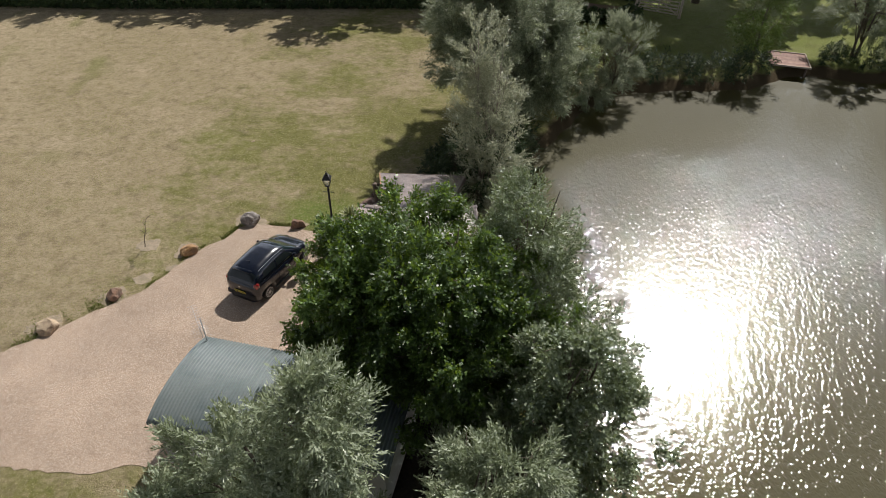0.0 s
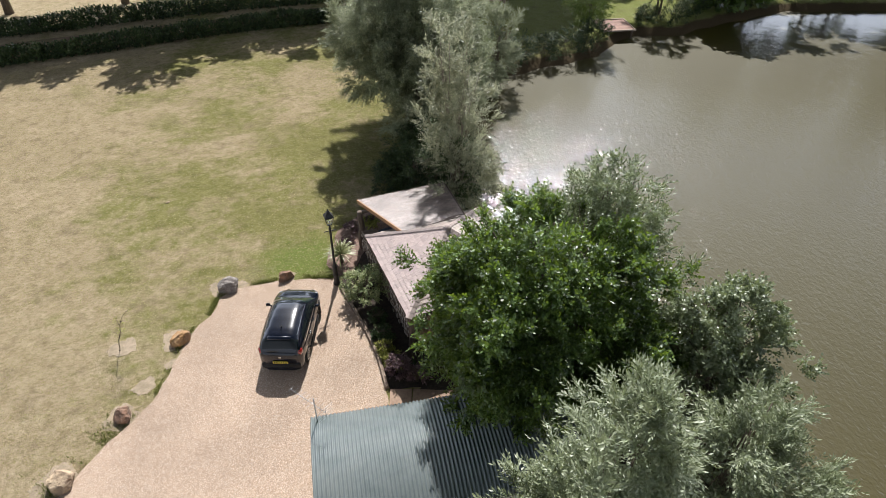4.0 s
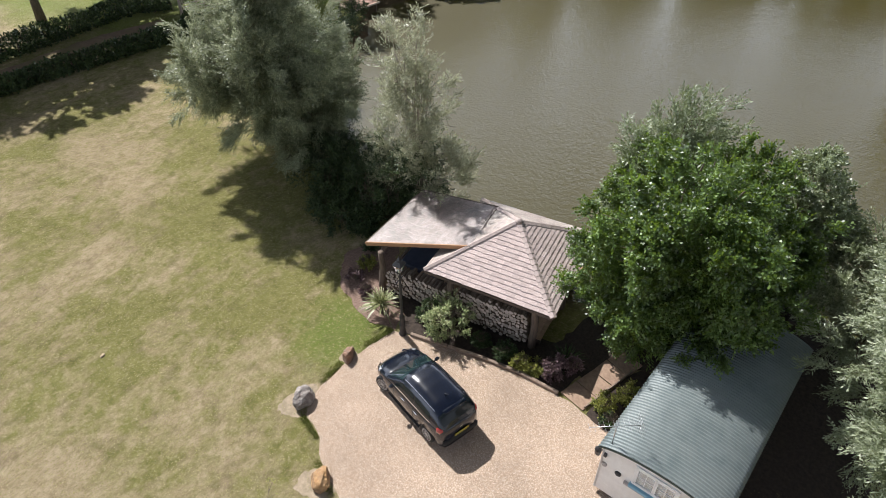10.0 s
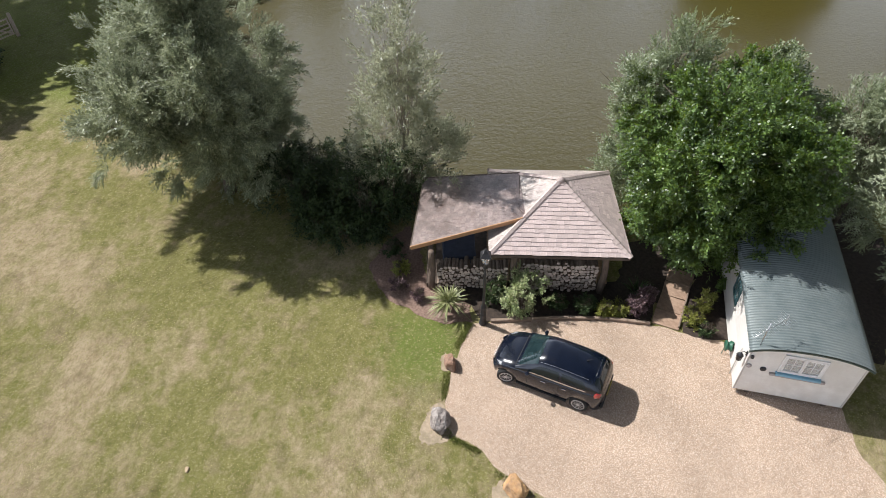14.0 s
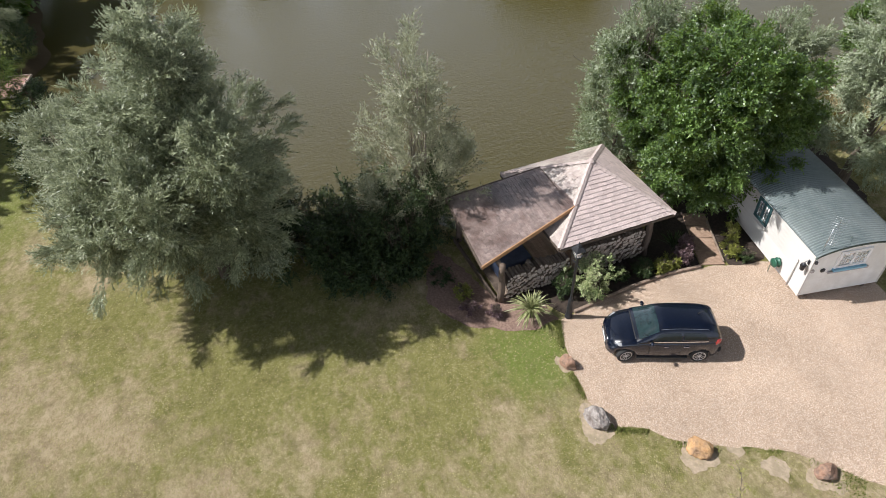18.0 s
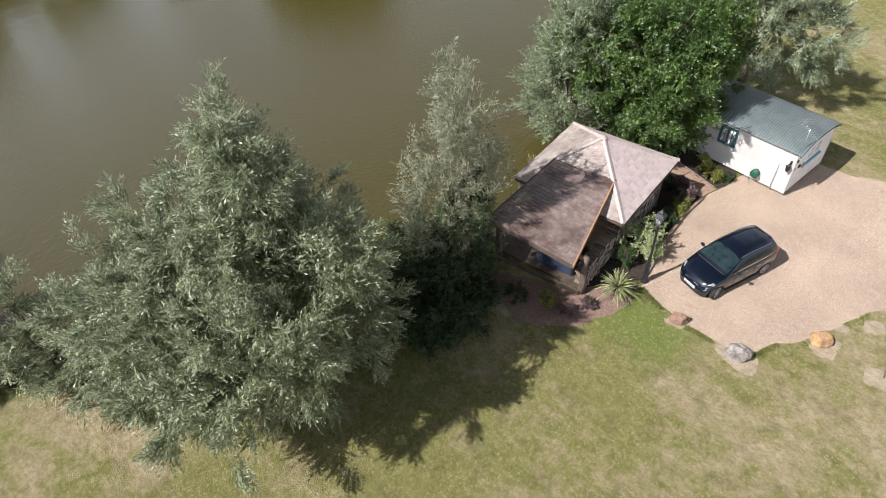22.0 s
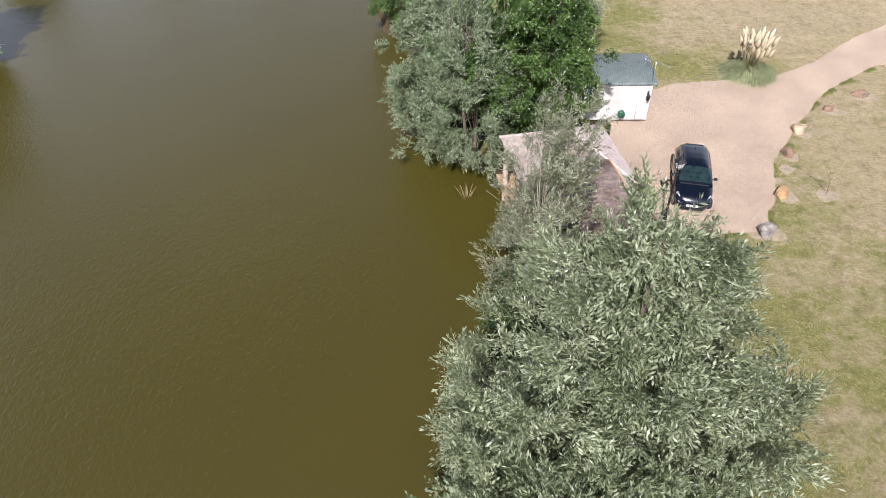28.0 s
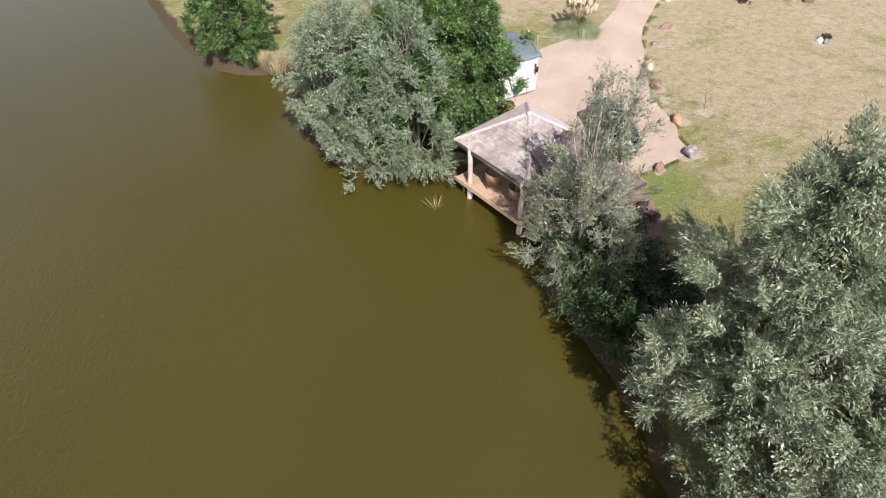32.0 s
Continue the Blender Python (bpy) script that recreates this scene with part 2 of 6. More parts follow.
def gravel_material():
    """Pale pea gravel: every pebble its own tint, with raked and driven drifts."""
    m = bpy.data.materials.new("gravel")
    m.use_nodes = True
    n, l = m.node_tree.nodes, m.node_tree.links
    b = n["Principled BSDF"]
    tc = n.new("ShaderNodeTexCoord")
    vo = n.new("ShaderNodeTexVoronoi")
    vo.inputs["Scale"].default_value = 70.0
    l.new(tc.outputs["Object"], vo.inputs["Vector"])
    cr = n.new("ShaderNodeValToRGB")
    els = cr.color_ramp.elements
    els[0].position, els[0].color = 0.0, (0.29, 0.20, 0.14, 1)
    els[1].position, els[1].color = 1.0, (0.74, 0.622, 0.52, 1)
    for p, c in ((0.35, (0.43, 0.308, 0.220)), (0.7, (0.54, 0.405, 0.302))):
        els.new(p).color = (*c, 1)
    sep = n.new("ShaderNodeSeparateColor")
    l.new(vo.outputs["Color"], sep.inputs[0])
    l.new(sep.outputs[0], cr.inputs[0])
    t = n.new("ShaderNodeTexNoise")
    t.inputs["Scale"].default_value, t.inputs["Detail"].default_value = 0.5, 6.0
    l.new(tc.outputs["Object"], t.inputs["Vector"])
    r = n.new("ShaderNodeMapRange")
    r.inputs[1].default_value, r.inputs[2].default_value, r.inputs[3].default_value, r.inputs[4].default_value = 0.3, 0.7, 0.86, 1.1
    l.new(t.outputs["Fac"], r.inputs[0])
    t2 = n.new("ShaderNodeTexNoise")
    t2.inputs["Scale"].default_value, t2.inputs["Detail"].default_value, t2.inputs["Roughness"].default_value = 24.0, 4.0, 0.8
    l.new(tc.outputs["Object"], t2.inputs["Vector"])
    r2 = n.new("ShaderNodeMapRange")
    r2.inputs[1].default_value, r2.inputs[2].default_value, r2.inputs[3].default_value, r2.inputs[4].default_value = 0.35, 0.65, 0.70, 1.26
    l.new(t2.outputs["Fac"], r2.inputs[0])
    both = n.new("ShaderNodeMath")
    both.operation = "MULTIPLY"
    l.new(r.outputs[0], both.inputs[0])
    l.new(r2.outputs[0], both.inputs[1])
    hsv = n.new("ShaderNodeHueSaturation")
    l.new(cr.outputs[0], hsv.inputs["Color"])
    l.new(both.outputs[0], hsv.inputs["Value"])
    l.new(hsv.outputs[0], b.inputs["Base Color"])
    b.inputs["Roughness"].default_value, b.inputs["Specular IOR Level"].default_value = 0.85, 0.3
    bp = n.new("ShaderNodeBump")
    bp.invert = True
    bp.inputs["Strength"].default_value, bp.inputs["Distance"].default_value = 0.9, 0.018
    l.new(vo.outputs["Distance"], bp.inputs["Height"])
    l.new(bp.outputs[0], b.inputs["Normal"])
    return m


def water_material():
    """Murky olive pond water with wind ripples."""
    m = bpy.data.materials.new("pond_water")
    m.use_nodes = True
    n, l = m.node_tree.nodes, m.node_tree.links
    b = n["Principled BSDF"]
    tc = n.new("ShaderNodeTexCoord")

    def noise_of(s, d, stretch=(1, 1, 1), turn=0.0, dist=0.0):
        mp = n.new("ShaderNodeMapping")
        mp.inputs["Scale"].default_value, mp.inputs["Rotation"].default_value = stretch, (0, 0, turn)
        l.new(tc.outputs["Object"], mp.inputs[0])
        t = n.new("ShaderNodeTexNoise")
        t.inputs["Scale"].default_value, t.inputs["Detail"].default_value, t.inputs["Distortion"].default_value, t.inputs["Roughness"].default_value = s, d, dist, 0.62
        l.new(mp.outputs[0], t.inputs["Vector"])
        return t.outputs["Fac"]

    mx = n.new("ShaderNodeMix")
    mx.data_type = "RGBA"
    mx.inputs[6].default_value, mx.inputs[7].default_value = (*WATER_A, 1), (*WATER_B, 1)
    l.new(noise_of(0.09, 3), mx.inputs[0])
    n.remove(b)
    murk = n.new("ShaderNodeBsdfDiffuse")
    l.new(mx.outputs[2], murk.inputs["Color"])
    gloss = n.new("ShaderNodeBsdfGlossy")
    gloss.distribution = "BECKMANN"
    gloss.inputs["Roughness"].default_value = 0.12
    fresnel = n.new("ShaderNodeFresnel")
    fresnel.inputs["IOR"].default_value = 1.82
    surf = n.new("ShaderNodeMixShader")
    l.new(fresnel.outputs[0], surf.inputs[0])
    l.new(murk.outputs[0], surf.inputs[1])
    # wind ripples too fine to see spread part of the gloss wide
    fine = n.new("ShaderNodeBsdfGlossy")
    fine.distribution = "BECKMANN"
    fine.inputs["Roughness"].default_value = 0.62
    both = n.new("ShaderNodeMixShader")
    both.inputs[0].default_value = 0.18
    l.new(gloss.outputs[0], both.inputs[1])
    l.new(fine.outputs[0], both.inputs[2])
    l.new(both.outputs[0], surf.inputs[2])
    l.new(surf.outputs[0], n["Material Output"].inputs[0])
    bp = n.new("ShaderNodeBump")
    bp.inputs["Strength"].default_value, bp.inputs["Distance"].default_value = 1.0, 0.030
    l.new(noise_of(4.5, 1.5, (1.6, 1.1, 1), 0.12, 0.4), bp.inputs["Height"])
    b2 = n.new("ShaderNodeBump")
    b2.inputs["Strength"].default_value, b2.inputs["Distance"].default_value = 0.2, 0.10
    l.new(noise_of(0.7, 2.0, (1.6, 1, 1), 0.2), b2.inputs["Height"])
    l.new(bp.outputs[0], b2.inputs["Normal"])
    breeze = n.new("ShaderNodeVectorMath")
    breeze.operation = "DISTANCE"
    breeze.inputs[1].default_value = (10.0, 13.0, 0.0)
    l.new(tc.outputs["Object"], breeze.inputs[0])
    calm = n.new("ShaderNodeMapRange")
    calm.inputs[1].default_value, calm.inputs[2].default_value, calm.inputs[3].default_value, calm.inputs[4].default_value = 14.0, 34.0, 1.0, 0.2
    l.new(breeze.outputs["Value"], calm.inputs[0])
    l.new(calm.outputs[0], bp.inputs["Strength"])
    l.new(b2.outputs[0], gloss.inputs["Normal"])
    return m


def glass_material(name, tint, rough=0.03):
    m = bpy.data.materials.new(name)
    m.use_nodes = True
    b = m.node_tree.nodes["Principled BSDF"]
    b.inputs["Base Color"].default_value = (*tint, 1)
    b.inputs["Roughness"].default_value, b.inputs["IOR"].default_value = rough, 1.5
    b.inputs["Transmission Weight"].default_value = 0.85
    return m


WATER_A, WATER_B = (0.061, 0.0490, 0.0080), (0.048, 0.0385, 0.0063)
M = dict(
    lawn=lawn_material(),
    gravel=gravel_material(),
    water=water_material(),
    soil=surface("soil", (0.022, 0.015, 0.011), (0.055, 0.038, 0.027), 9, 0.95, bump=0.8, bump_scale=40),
    dust=surface("bare_earth", (0.30, 0.232, 0.160), (0.41, 0.325, 0.235), 11, 0.95, bump=0.8, bump_scale=60, c3=(0.26, 0.21, 0.14), big=3.4),
    mulch=surface("bark_mulch", (0.135, 0.085, 0.065), (0.27, 0.18, 0.14), 14, 0.95, bump=0.8, bump_scale=45),
    track=surface("earth_track", (0.17, 0.11, 0.075), (0.25, 0.17, 0.11), 3, 0.95, bump=0.5, bump_scale=30, c3=(0.16, 0.13, 0.06), big=0.6),
    slab=surface("sandstone_slab", (0.22, 0.145, 0.10), (0.32, 0.22, 0.155), 6, 0.85, bump=0.3, bump_scale=40, vary="object", amount=0.12),
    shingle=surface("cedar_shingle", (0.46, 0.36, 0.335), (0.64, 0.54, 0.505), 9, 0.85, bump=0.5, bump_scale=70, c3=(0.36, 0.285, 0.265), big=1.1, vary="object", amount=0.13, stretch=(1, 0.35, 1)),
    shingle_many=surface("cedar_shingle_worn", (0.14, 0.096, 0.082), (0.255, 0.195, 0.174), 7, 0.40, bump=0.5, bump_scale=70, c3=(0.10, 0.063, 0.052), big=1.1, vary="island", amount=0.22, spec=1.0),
    # pyramid roof's north and east faces: darker than the two near faces
    shingle_far=surface("cedar_shingle_far_faces", (0.31, 0.256, 0.220), (0.46, 0.393, 0.342), 8, 0.45, bump=0.5, bump_scale=70, c3=(0.25, 0.19, 0.168), big=1.1, vary="island", amount=0.18, spec=0.9),
    ridge=surface("ridge_cap", (0.36, 0.285, 0.26), (0.48, 0.395, 0.365), 8, 0.8, bump=0.4, bump_scale=60, vary="object", amount=0.12),
    post=surface("peeled_log", (0.085, 0.06, 0.045), (0.16, 0.115, 0.085), 6, 0.8, bump=0.5, bump_scale=30, stretch=(3, 3, 0.5)),
    post_pale=surface("weathered_pole", (0.36, 0.28, 0.22), (0.48, 0.39, 0.31), 6, 0.85, bump=0.4, bump_scale=30, stretch=(3, 3, 0.5)),
    fascia=surface("orange_timber", (0.30, 0.155, 0.075), (0.40, 0.225, 0.115), 7, 0.7, bump=0.3, bump_scale=40, stretch=(4, 0.6, 4)),
    deck=surface("deck_board", (0.33, 0.21, 0.13), (0.45, 0.30, 0.19), 6, 0.75, bump=0.3, bump_scale=40, vary="object", amount=0.15, stretch=(5, 0.6, 5)),
    dock=surface("red_deck_board", (0.25, 0.14, 0.11), (0.36, 0.22, 0.17), 6, 0.8, bump=0.3, bump_scale=40, vary="object", amount=0.2),
    sleeper=surface("garden_sleeper", (0.17, 0.122, 0.09), (0.28, 0.21, 0.16), 8, 0.9, bump=0.6, bump_scale=35, vary="object", amount=0.15),
    log_bark=surface("log_bark", (0.12, 0.085, 0.06), (0.22, 0.17, 0.13), 20, 0.9, bump=0.7, bump_scale=60, vary="object", amount=0.3),
    log_end=surface("log_cut_end", (0.29, 0.24, 0.20), (0.47, 0.405, 0.34), 26, 0.85, bump=0.3, bump_scale=80, vary="object", amount=0.3),
    timber_dark=surface("dark_timber", (0.06, 0.042, 0.03), (0.11, 0.08, 0.06), 6, 0.8, bump=0.3, bump_scale=40),
    navy=surface("navy_cover", (0.025, 0.035, 0.06), (0.04, 0.05, 0.085), 5, 0.6, bump=0.2, bump_scale=12),
    wicker=surface("wicker", (0.20, 0.11, 0.06), (0.30, 0.18, 0.10), 60, 0.7, bump=0.6, bump_scale=90),
    white_board=surface("white_painted_board", (0.50, 0.472, 0.44), (0.56, 0.53, 0.495), 5, 0.6, bump=0.12, bump_scale=60, c3=(0.46, 0.43, 0.395), big=1.3, vary="object", amount=0.03),
    cream=surface("cream_render", (0.70, 0.68, 0.64), (0.78, 0.76, 0.72), 4, 0.7, bump=0.15, bump_scale=90, c3=(0.64, 0.61, 0.56), big=0.9),
    tin=surface("green_grey_corrugated_steel", (0.125, 0.152, 0.152), (0.165, 0.192, 0.19), 3, 0.44, metal=0.12, bump=0.05, bump_scale=90, c3=(0.175, 0.198, 0.192), big=0.6, spec=0.45),
    tin_edge=surface("dark_green_edge", (0.05, 0.075, 0.06), (0.08, 0.10, 0.08), 10, 0.6),
    blue=surface("blue_paint", (0.16, 0.34, 0.45), (0.21, 0.40, 0.50), 10, 0.5),
    hose=surface("green_hose_plastic", (0.012, 0.07, 0.04), (0.02, 0.10, 0.06), 12, 0.45),
    teal=surface("dark_teal_paint", (0.02, 0.07, 0.075), (0.035, 0.09, 0.10), 10, 0.5),
    stone_grey=surface("stone_strip", (0.34, 0.30, 0.28), (0.45, 0.41, 0.38), 12, 0.9, bump=0.3),
    window_white=surface("white_window_paint", (0.70, 0.69, 0.67), (0.78, 0.77, 0.75), 5, 0.5, bump=0.05),
    blind=surface("pale_blind", (0.50, 0.42, 0.26), (0.66, 0.58, 0.42), 16, 0.9),
    room=surface("dim_room_lining", (0.16, 0.13, 0.10), (0.22, 0.18, 0.14), 4, 0.9),
    pane=glass_material("window_glass", (0.95, 0.97, 0.97)),
    iron=surface("black_iron", (0.012, 0.012, 0.014), (0.025, 0.025, 0.028), 20, 0.45, spec=0.5, bump=0.1),
    alu=surface("aluminium", (0.42, 0.42, 0.43), (0.52, 0.52, 0.53), 20, 0.35, metal=0.9),
    paint_black=surface("blue_black_car_paint", (0.003, 0.005, 0.012), (0.005, 0.008, 0.017), 2, 0.22, spec=0.3, coat=0.8),
    paint_white=surface("white_car_paint", (0.72, 0.72, 0.72), (0.76, 0.76, 0.76), 2, 0.25, coat=1.0),
    car_glass=surface("tinted_car_glass", (0.010, 0.014, 0.015), (0.014, 0.018, 0.019), 2, 0.05, spec=0.35),
    screen_glass=surface("green_tinted_windscreen", (0.006, 0.014, 0.016), (0.022, 0.04, 0.043), 3, 0.03, spec=0.6),
    rubber=surface("tyre_rubber", (0.012, 0.012, 0.012), (0.022, 0.021, 0.02), 20, 0.85, bump=0.3),
    rim=surface("alloy_rim", (0.55, 0.55, 0.56), (0.66, 0.66, 0.67), 9, 0.3, metal=0.8),
    chrome=surface("chrome", (0.75, 0.75, 0.75), (0.8, 0.8, 0.8), 9, 0.12, metal=1.0),
    red_lens=surface("red_lens", (0.26, 0.014, 0.012), (0.36, 0.02, 0.016), 30, 0.15, coat=1.0),
    clear_lens=surface("headlamp_lens", (0.20, 0.205, 0.21), (0.32, 0.325, 0.33), 30, 0.15, coat=1.0),
    plate_yellow=surface("yellow_plate", (0.65, 0.50, 0.06), (0.70, 0.55, 0.09), 9, 0.5),
    plate_white=surface("white_plate", (0.7, 0.7, 0.68), (0.74, 0.74, 0.72), 9, 0.5),
    rock_grey=surface("pale_grey_rock", (0.20, 0.175, 0.16), (0.39, 0.35, 0.32), 9, 0.9, bump=1.0, bump_scale=18, c3=(0.15, 0.12, 0.105), big=5.0),
    rock_orange=surface("orange_sandstone", (0.36, 0.20, 0.085), (0.50, 0.32, 0.16), 5, 0.9, bump=0.9, bump_scale=14, c3=(0.24, 0.15, 0.09), big=3.0),
    rock_brown=surface("brown_sandstone", (0.23, 0.13, 0.085), (0.36, 0.22, 0.15), 5, 0.9, bump=0.9, bump_scale=14, c3=(0.13, 0.09, 0.07), big=3.0),
    rock_sand=surface("sandy_rock", (0.42, 0.31, 0.20), (0.55, 0.44, 0.31), 5, 0.9, bump=0.9, bump_scale=14, c3=(0.22, 0.15, 0.10), big=2.4),
    rock_white=surface("whitewashed_stone", (0.70, 0.68, 0.65), (0.80, 0.79, 0.77), 6, 0.8, bump=0.5, bump_scale=20),
    bark=surface("bark", (0.085, 0.065, 0.048), (0.17, 0.135, 0.10), 8, 0.95, bump=1.0, bump_scale=22, stretch=(2, 2, 0.5)),
    bark_pale=surface("pale_bark", (0.20, 0.17, 0.13), (0.33, 0.29, 0.23), 8, 0.9, bump=0.7, bump_scale=22),
    willow=leaf_material("willow_leaf", (0.016, 0.030, 0.011), (0.180, 0.206, 0.113), (0.52, 0.55, 0.38), 0.42, 0.5, 0.28, (0.54, 0.58, 0.37)),
    young=leaf_material("slender_willow_leaf", (0.05, 0.06, 0.035), (0.20, 0.205, 0.13), (0.52, 0.52, 0.40), 0.40, 0.55, 0.40, (0.55, 0.56, 0.37)),
    willow_warm=leaf_material("young_willow_leaf", (0.10, 0.125, 0.065), (0.25, 0.285, 0.175), (0.50, 0.54, 0.40), 0.42, 0.5, 0.25, (0.34, 0.39, 0.18)),
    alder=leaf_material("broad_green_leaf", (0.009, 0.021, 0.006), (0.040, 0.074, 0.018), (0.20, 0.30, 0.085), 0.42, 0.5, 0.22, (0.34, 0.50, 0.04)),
    shore_leaf=leaf_material("grey_green_leaf", (0.045, 0.066, 0.03), (0.155, 0.19, 0.105), (0.42, 0.46, 0.32), 0.40, 0.55, 0.24, (0.34, 0.40, 0.15)),
    dark_leaf=leaf_material("dark_shrub_leaf", (0.016, 0.030, 0.010), (0.045, 0.072, 0.022), (0.11, 0.15, 0.05), 0.5, 0.35, 0.18),
    birch=leaf_material("light_green_leaf", (0.07, 0.11, 0.018), (0.14, 0.20, 0.035), (0.27, 0.33, 0.08), 0.5, 0.35, 0.3),
    varieg=leaf_material("cream_edged_leaf", (0.10, 0.15, 0.05), (0.33, 0.38, 0.17), (0.72, 0.70, 0.46), 0.5, 0.35, 0.25),
    purple=leaf_material("purple_leaf", (0.07, 0.04, 0.045), (0.15, 0.095, 0.10), (0.30, 0.21, 0.21), 0.6, 0.3, 0.15),
    lime=leaf_material("yellow_green_leaf", (0.12, 0.14, 0.025), (0.26, 0.27, 0.06), (0.46, 0.44, 0.15), 0.5, 0.3, 0.3),
    sword=leaf_material("sword_leaf", (0.11, 0.13, 0.045), (0.26, 0.28, 0.12), (0.56, 0.54, 0.33), 0.4, 0.5, 0.15),
    straw=leaf_material("dry_reed", (0.28, 0.21, 0.10), (0.45, 0.36, 0.20), (0.62, 0.54, 0.34), 0.7, 0.2, 0.3),
    plume=leaf_material("cream_plume", (0.46, 0.37, 0.24), (0.60, 0.51, 0.36), (0.72, 0.65, 0.50), 0.8, 0.1, 0.3),
    blade=leaf_material("grass_blade", (0.11, 0.135, 0.03), (0.19, 0.215, 0.06), (0.36, 0.34, 0.14), 0.7, 0.2, 0.3),
    pampas=leaf_material("pampas_blade", (0.16, 0.19, 0.09), (0.27, 0.29, 0.15), (0.48, 0.47, 0.28), 0.6, 0.3, 0.25),
    turf=leaf_material("turf_blade", (0.20, 0.20, 0.06), (0.34, 0.30, 0.12), (0.56, 0.48, 0.29), 0.8, 0.15, 0.15),
    twig=surface("dead_twig", (0.10, 0.075, 0.055), (0.18, 0.14, 0.10), 9, 0.9),
    gate_wood=surface("grey_gate_timber", (0.34, 0.27, 0.21), (0.46, 0.38, 0.30), 8, 0.85, bump=0.3),
)

from mathutils import geometry

# ---- building helpers ----


def mesh_of(name, verts, faces, material, smooth=False):
    me = bpy.data.meshes.new(name)
    me.from_pydata([tuple(v) for v in verts], [], faces)
    me.materials.append(material)
    if smooth:
        me.shade_smooth()
    return me


def thing(name, m, label, category, group="", kind=""):
    """An empty at the base of a thing that carries its parts."""
    ob = new(name)
    ob.empty_display_size = 0.2
    ob.matrix_basis = m
    return tagged(ob, label, category, group, kind)


def part(name, data, parent, label="", m=None):
    """One mesh as a part of a thing, in the thing's own axes."""
    if isinstance(data, bmesh.types.BMesh):
        me = bpy.data.meshes.new(name)
        data.to_mesh(me)
        data.free()
        data = me
    ob = new(name, data)
    ob.parent = parent
    if m is not None:
        ob.matrix_basis = m
    return tagged(ob, label)


def shape(material, smooth=False):
    """An empty pot of verts and faces with the material to come."""
    return dict(v=[], f=[], m=material, s=smooth)


def made(name, g):
    return mesh_of(name, g["v"], g["f"], g["m"], g["s"])


def add(g, verts, faces):
    o = len(g["v"])
    g["v"].extend(tuple(v) for v in verts)
    g["f"].extend(tuple(o + i for i in f) for f in faces)


def add_box(g, c, size, m=None, bev=0.0):
    """A box with chamfered edges, centred at c."""
    hx, hy, hz = (s / 2 for s in size)
    b = min(bev, hx * 0.9, hy * 0.9, hz * 0.9)
    if b <= 0:
        vs = [Vector((x, y, z)) for x in (-hx, hx) for y in (-hy, hy) for z in (-hz, hz)]
        fs = [(0, 1, 3, 2), (4, 6, 7, 5), (0, 4, 5, 1), (2, 3, 7, 6), (0, 2, 6, 4), (1, 5, 7, 3)]
    else:
        bm = bmesh.new()
        bmesh.ops.create_cube(bm, size=1.0, matrix=Matrix.Diagonal((2 * hx, 2 * hy, 2 * hz, 1)))
        bmesh.ops.bevel(bm, geom=list(bm.edges), offset=b, segments=1, affect="EDGES")
        bm.verts.index_update()
        vs = [v.co.copy() for v in bm.verts]
        fs = [tuple(v.index for v in f.verts) for f in bm.faces]
        bm.free()
    if m is not None:
        vs = [m @ v for v in vs]
    add(g, [v + Vector(c) for v in vs], fs)


def add_tube(g, points, radii, sides=8, caps=True):
    """A tapered tube through points."""
    pts = [Vector(p) for p in points]
    rings, ref = [], Vector((0.31, 0.17, 0.93))
    for i, p in enumerate(pts):
        d = (pts[min(i + 1, len(pts) - 1)] - pts[max(i - 1, 0)]).normalized()
        a = d.cross(ref)
        if a.length < 1e-3:
            a = d.cross(Vector((1, 0, 0)))
        a.normalize()
        c = d.cross(a)
        rings.append([p + (a * math.cos(t) + c * math.sin(t)) * radii[i] for t in (2 * math.pi * k / sides for k in range(sides))])
    vs = [v for r in rings for v in r]
    fs = [(i * sides + k, i * sides + (k + 1) % sides, (i + 1) * sides + (k + 1) % sides, (i + 1) * sides + k) for i in range(len(pts) - 1) for k in range(sides)]
    if caps:
        fs.append(tuple(range(sides))[::-1])
        fs.append(tuple((len(pts) - 1) * sides + k for k in range(sides)))
    add(g, vs, fs)


def add_lathe(g, profile, sides=16, c=(0, 0, 0)):
    """A turned form from (radius, height) pairs."""
    vs = [(c[0] + r * math.cos(2 * math.pi * k / sides), c[1] + r * math.sin(2 * math.pi * k / sides), c[2] + z) for r, z in profile for k in range(sides)]
    n = len(profile)
    fs = [(i * sides + k, i * sides + (k + 1) % sides, (i + 1) * sides + (k + 1) % sides, (i + 1) * sides + k) for i in range(n - 1) for k in range(sides)]
    fs += [tuple(range(sides))[::-1], tuple((n - 1) * sides + k for k in range(sides))]
    add(g, vs, fs)


def box_part(name, c, size, material, parent, bev=0.004, label="", m=None):
    g = shape(material)
    add_box(g, c, size, m, bev)
    return part(name, made(name, g), parent, label)


def tube_part(name, points, radii, material, parent, sides=8, label=""):
    g = shape(material, True)
    add_tube(g, points, radii, sides)
    return part(name, made(name, g), parent, label)


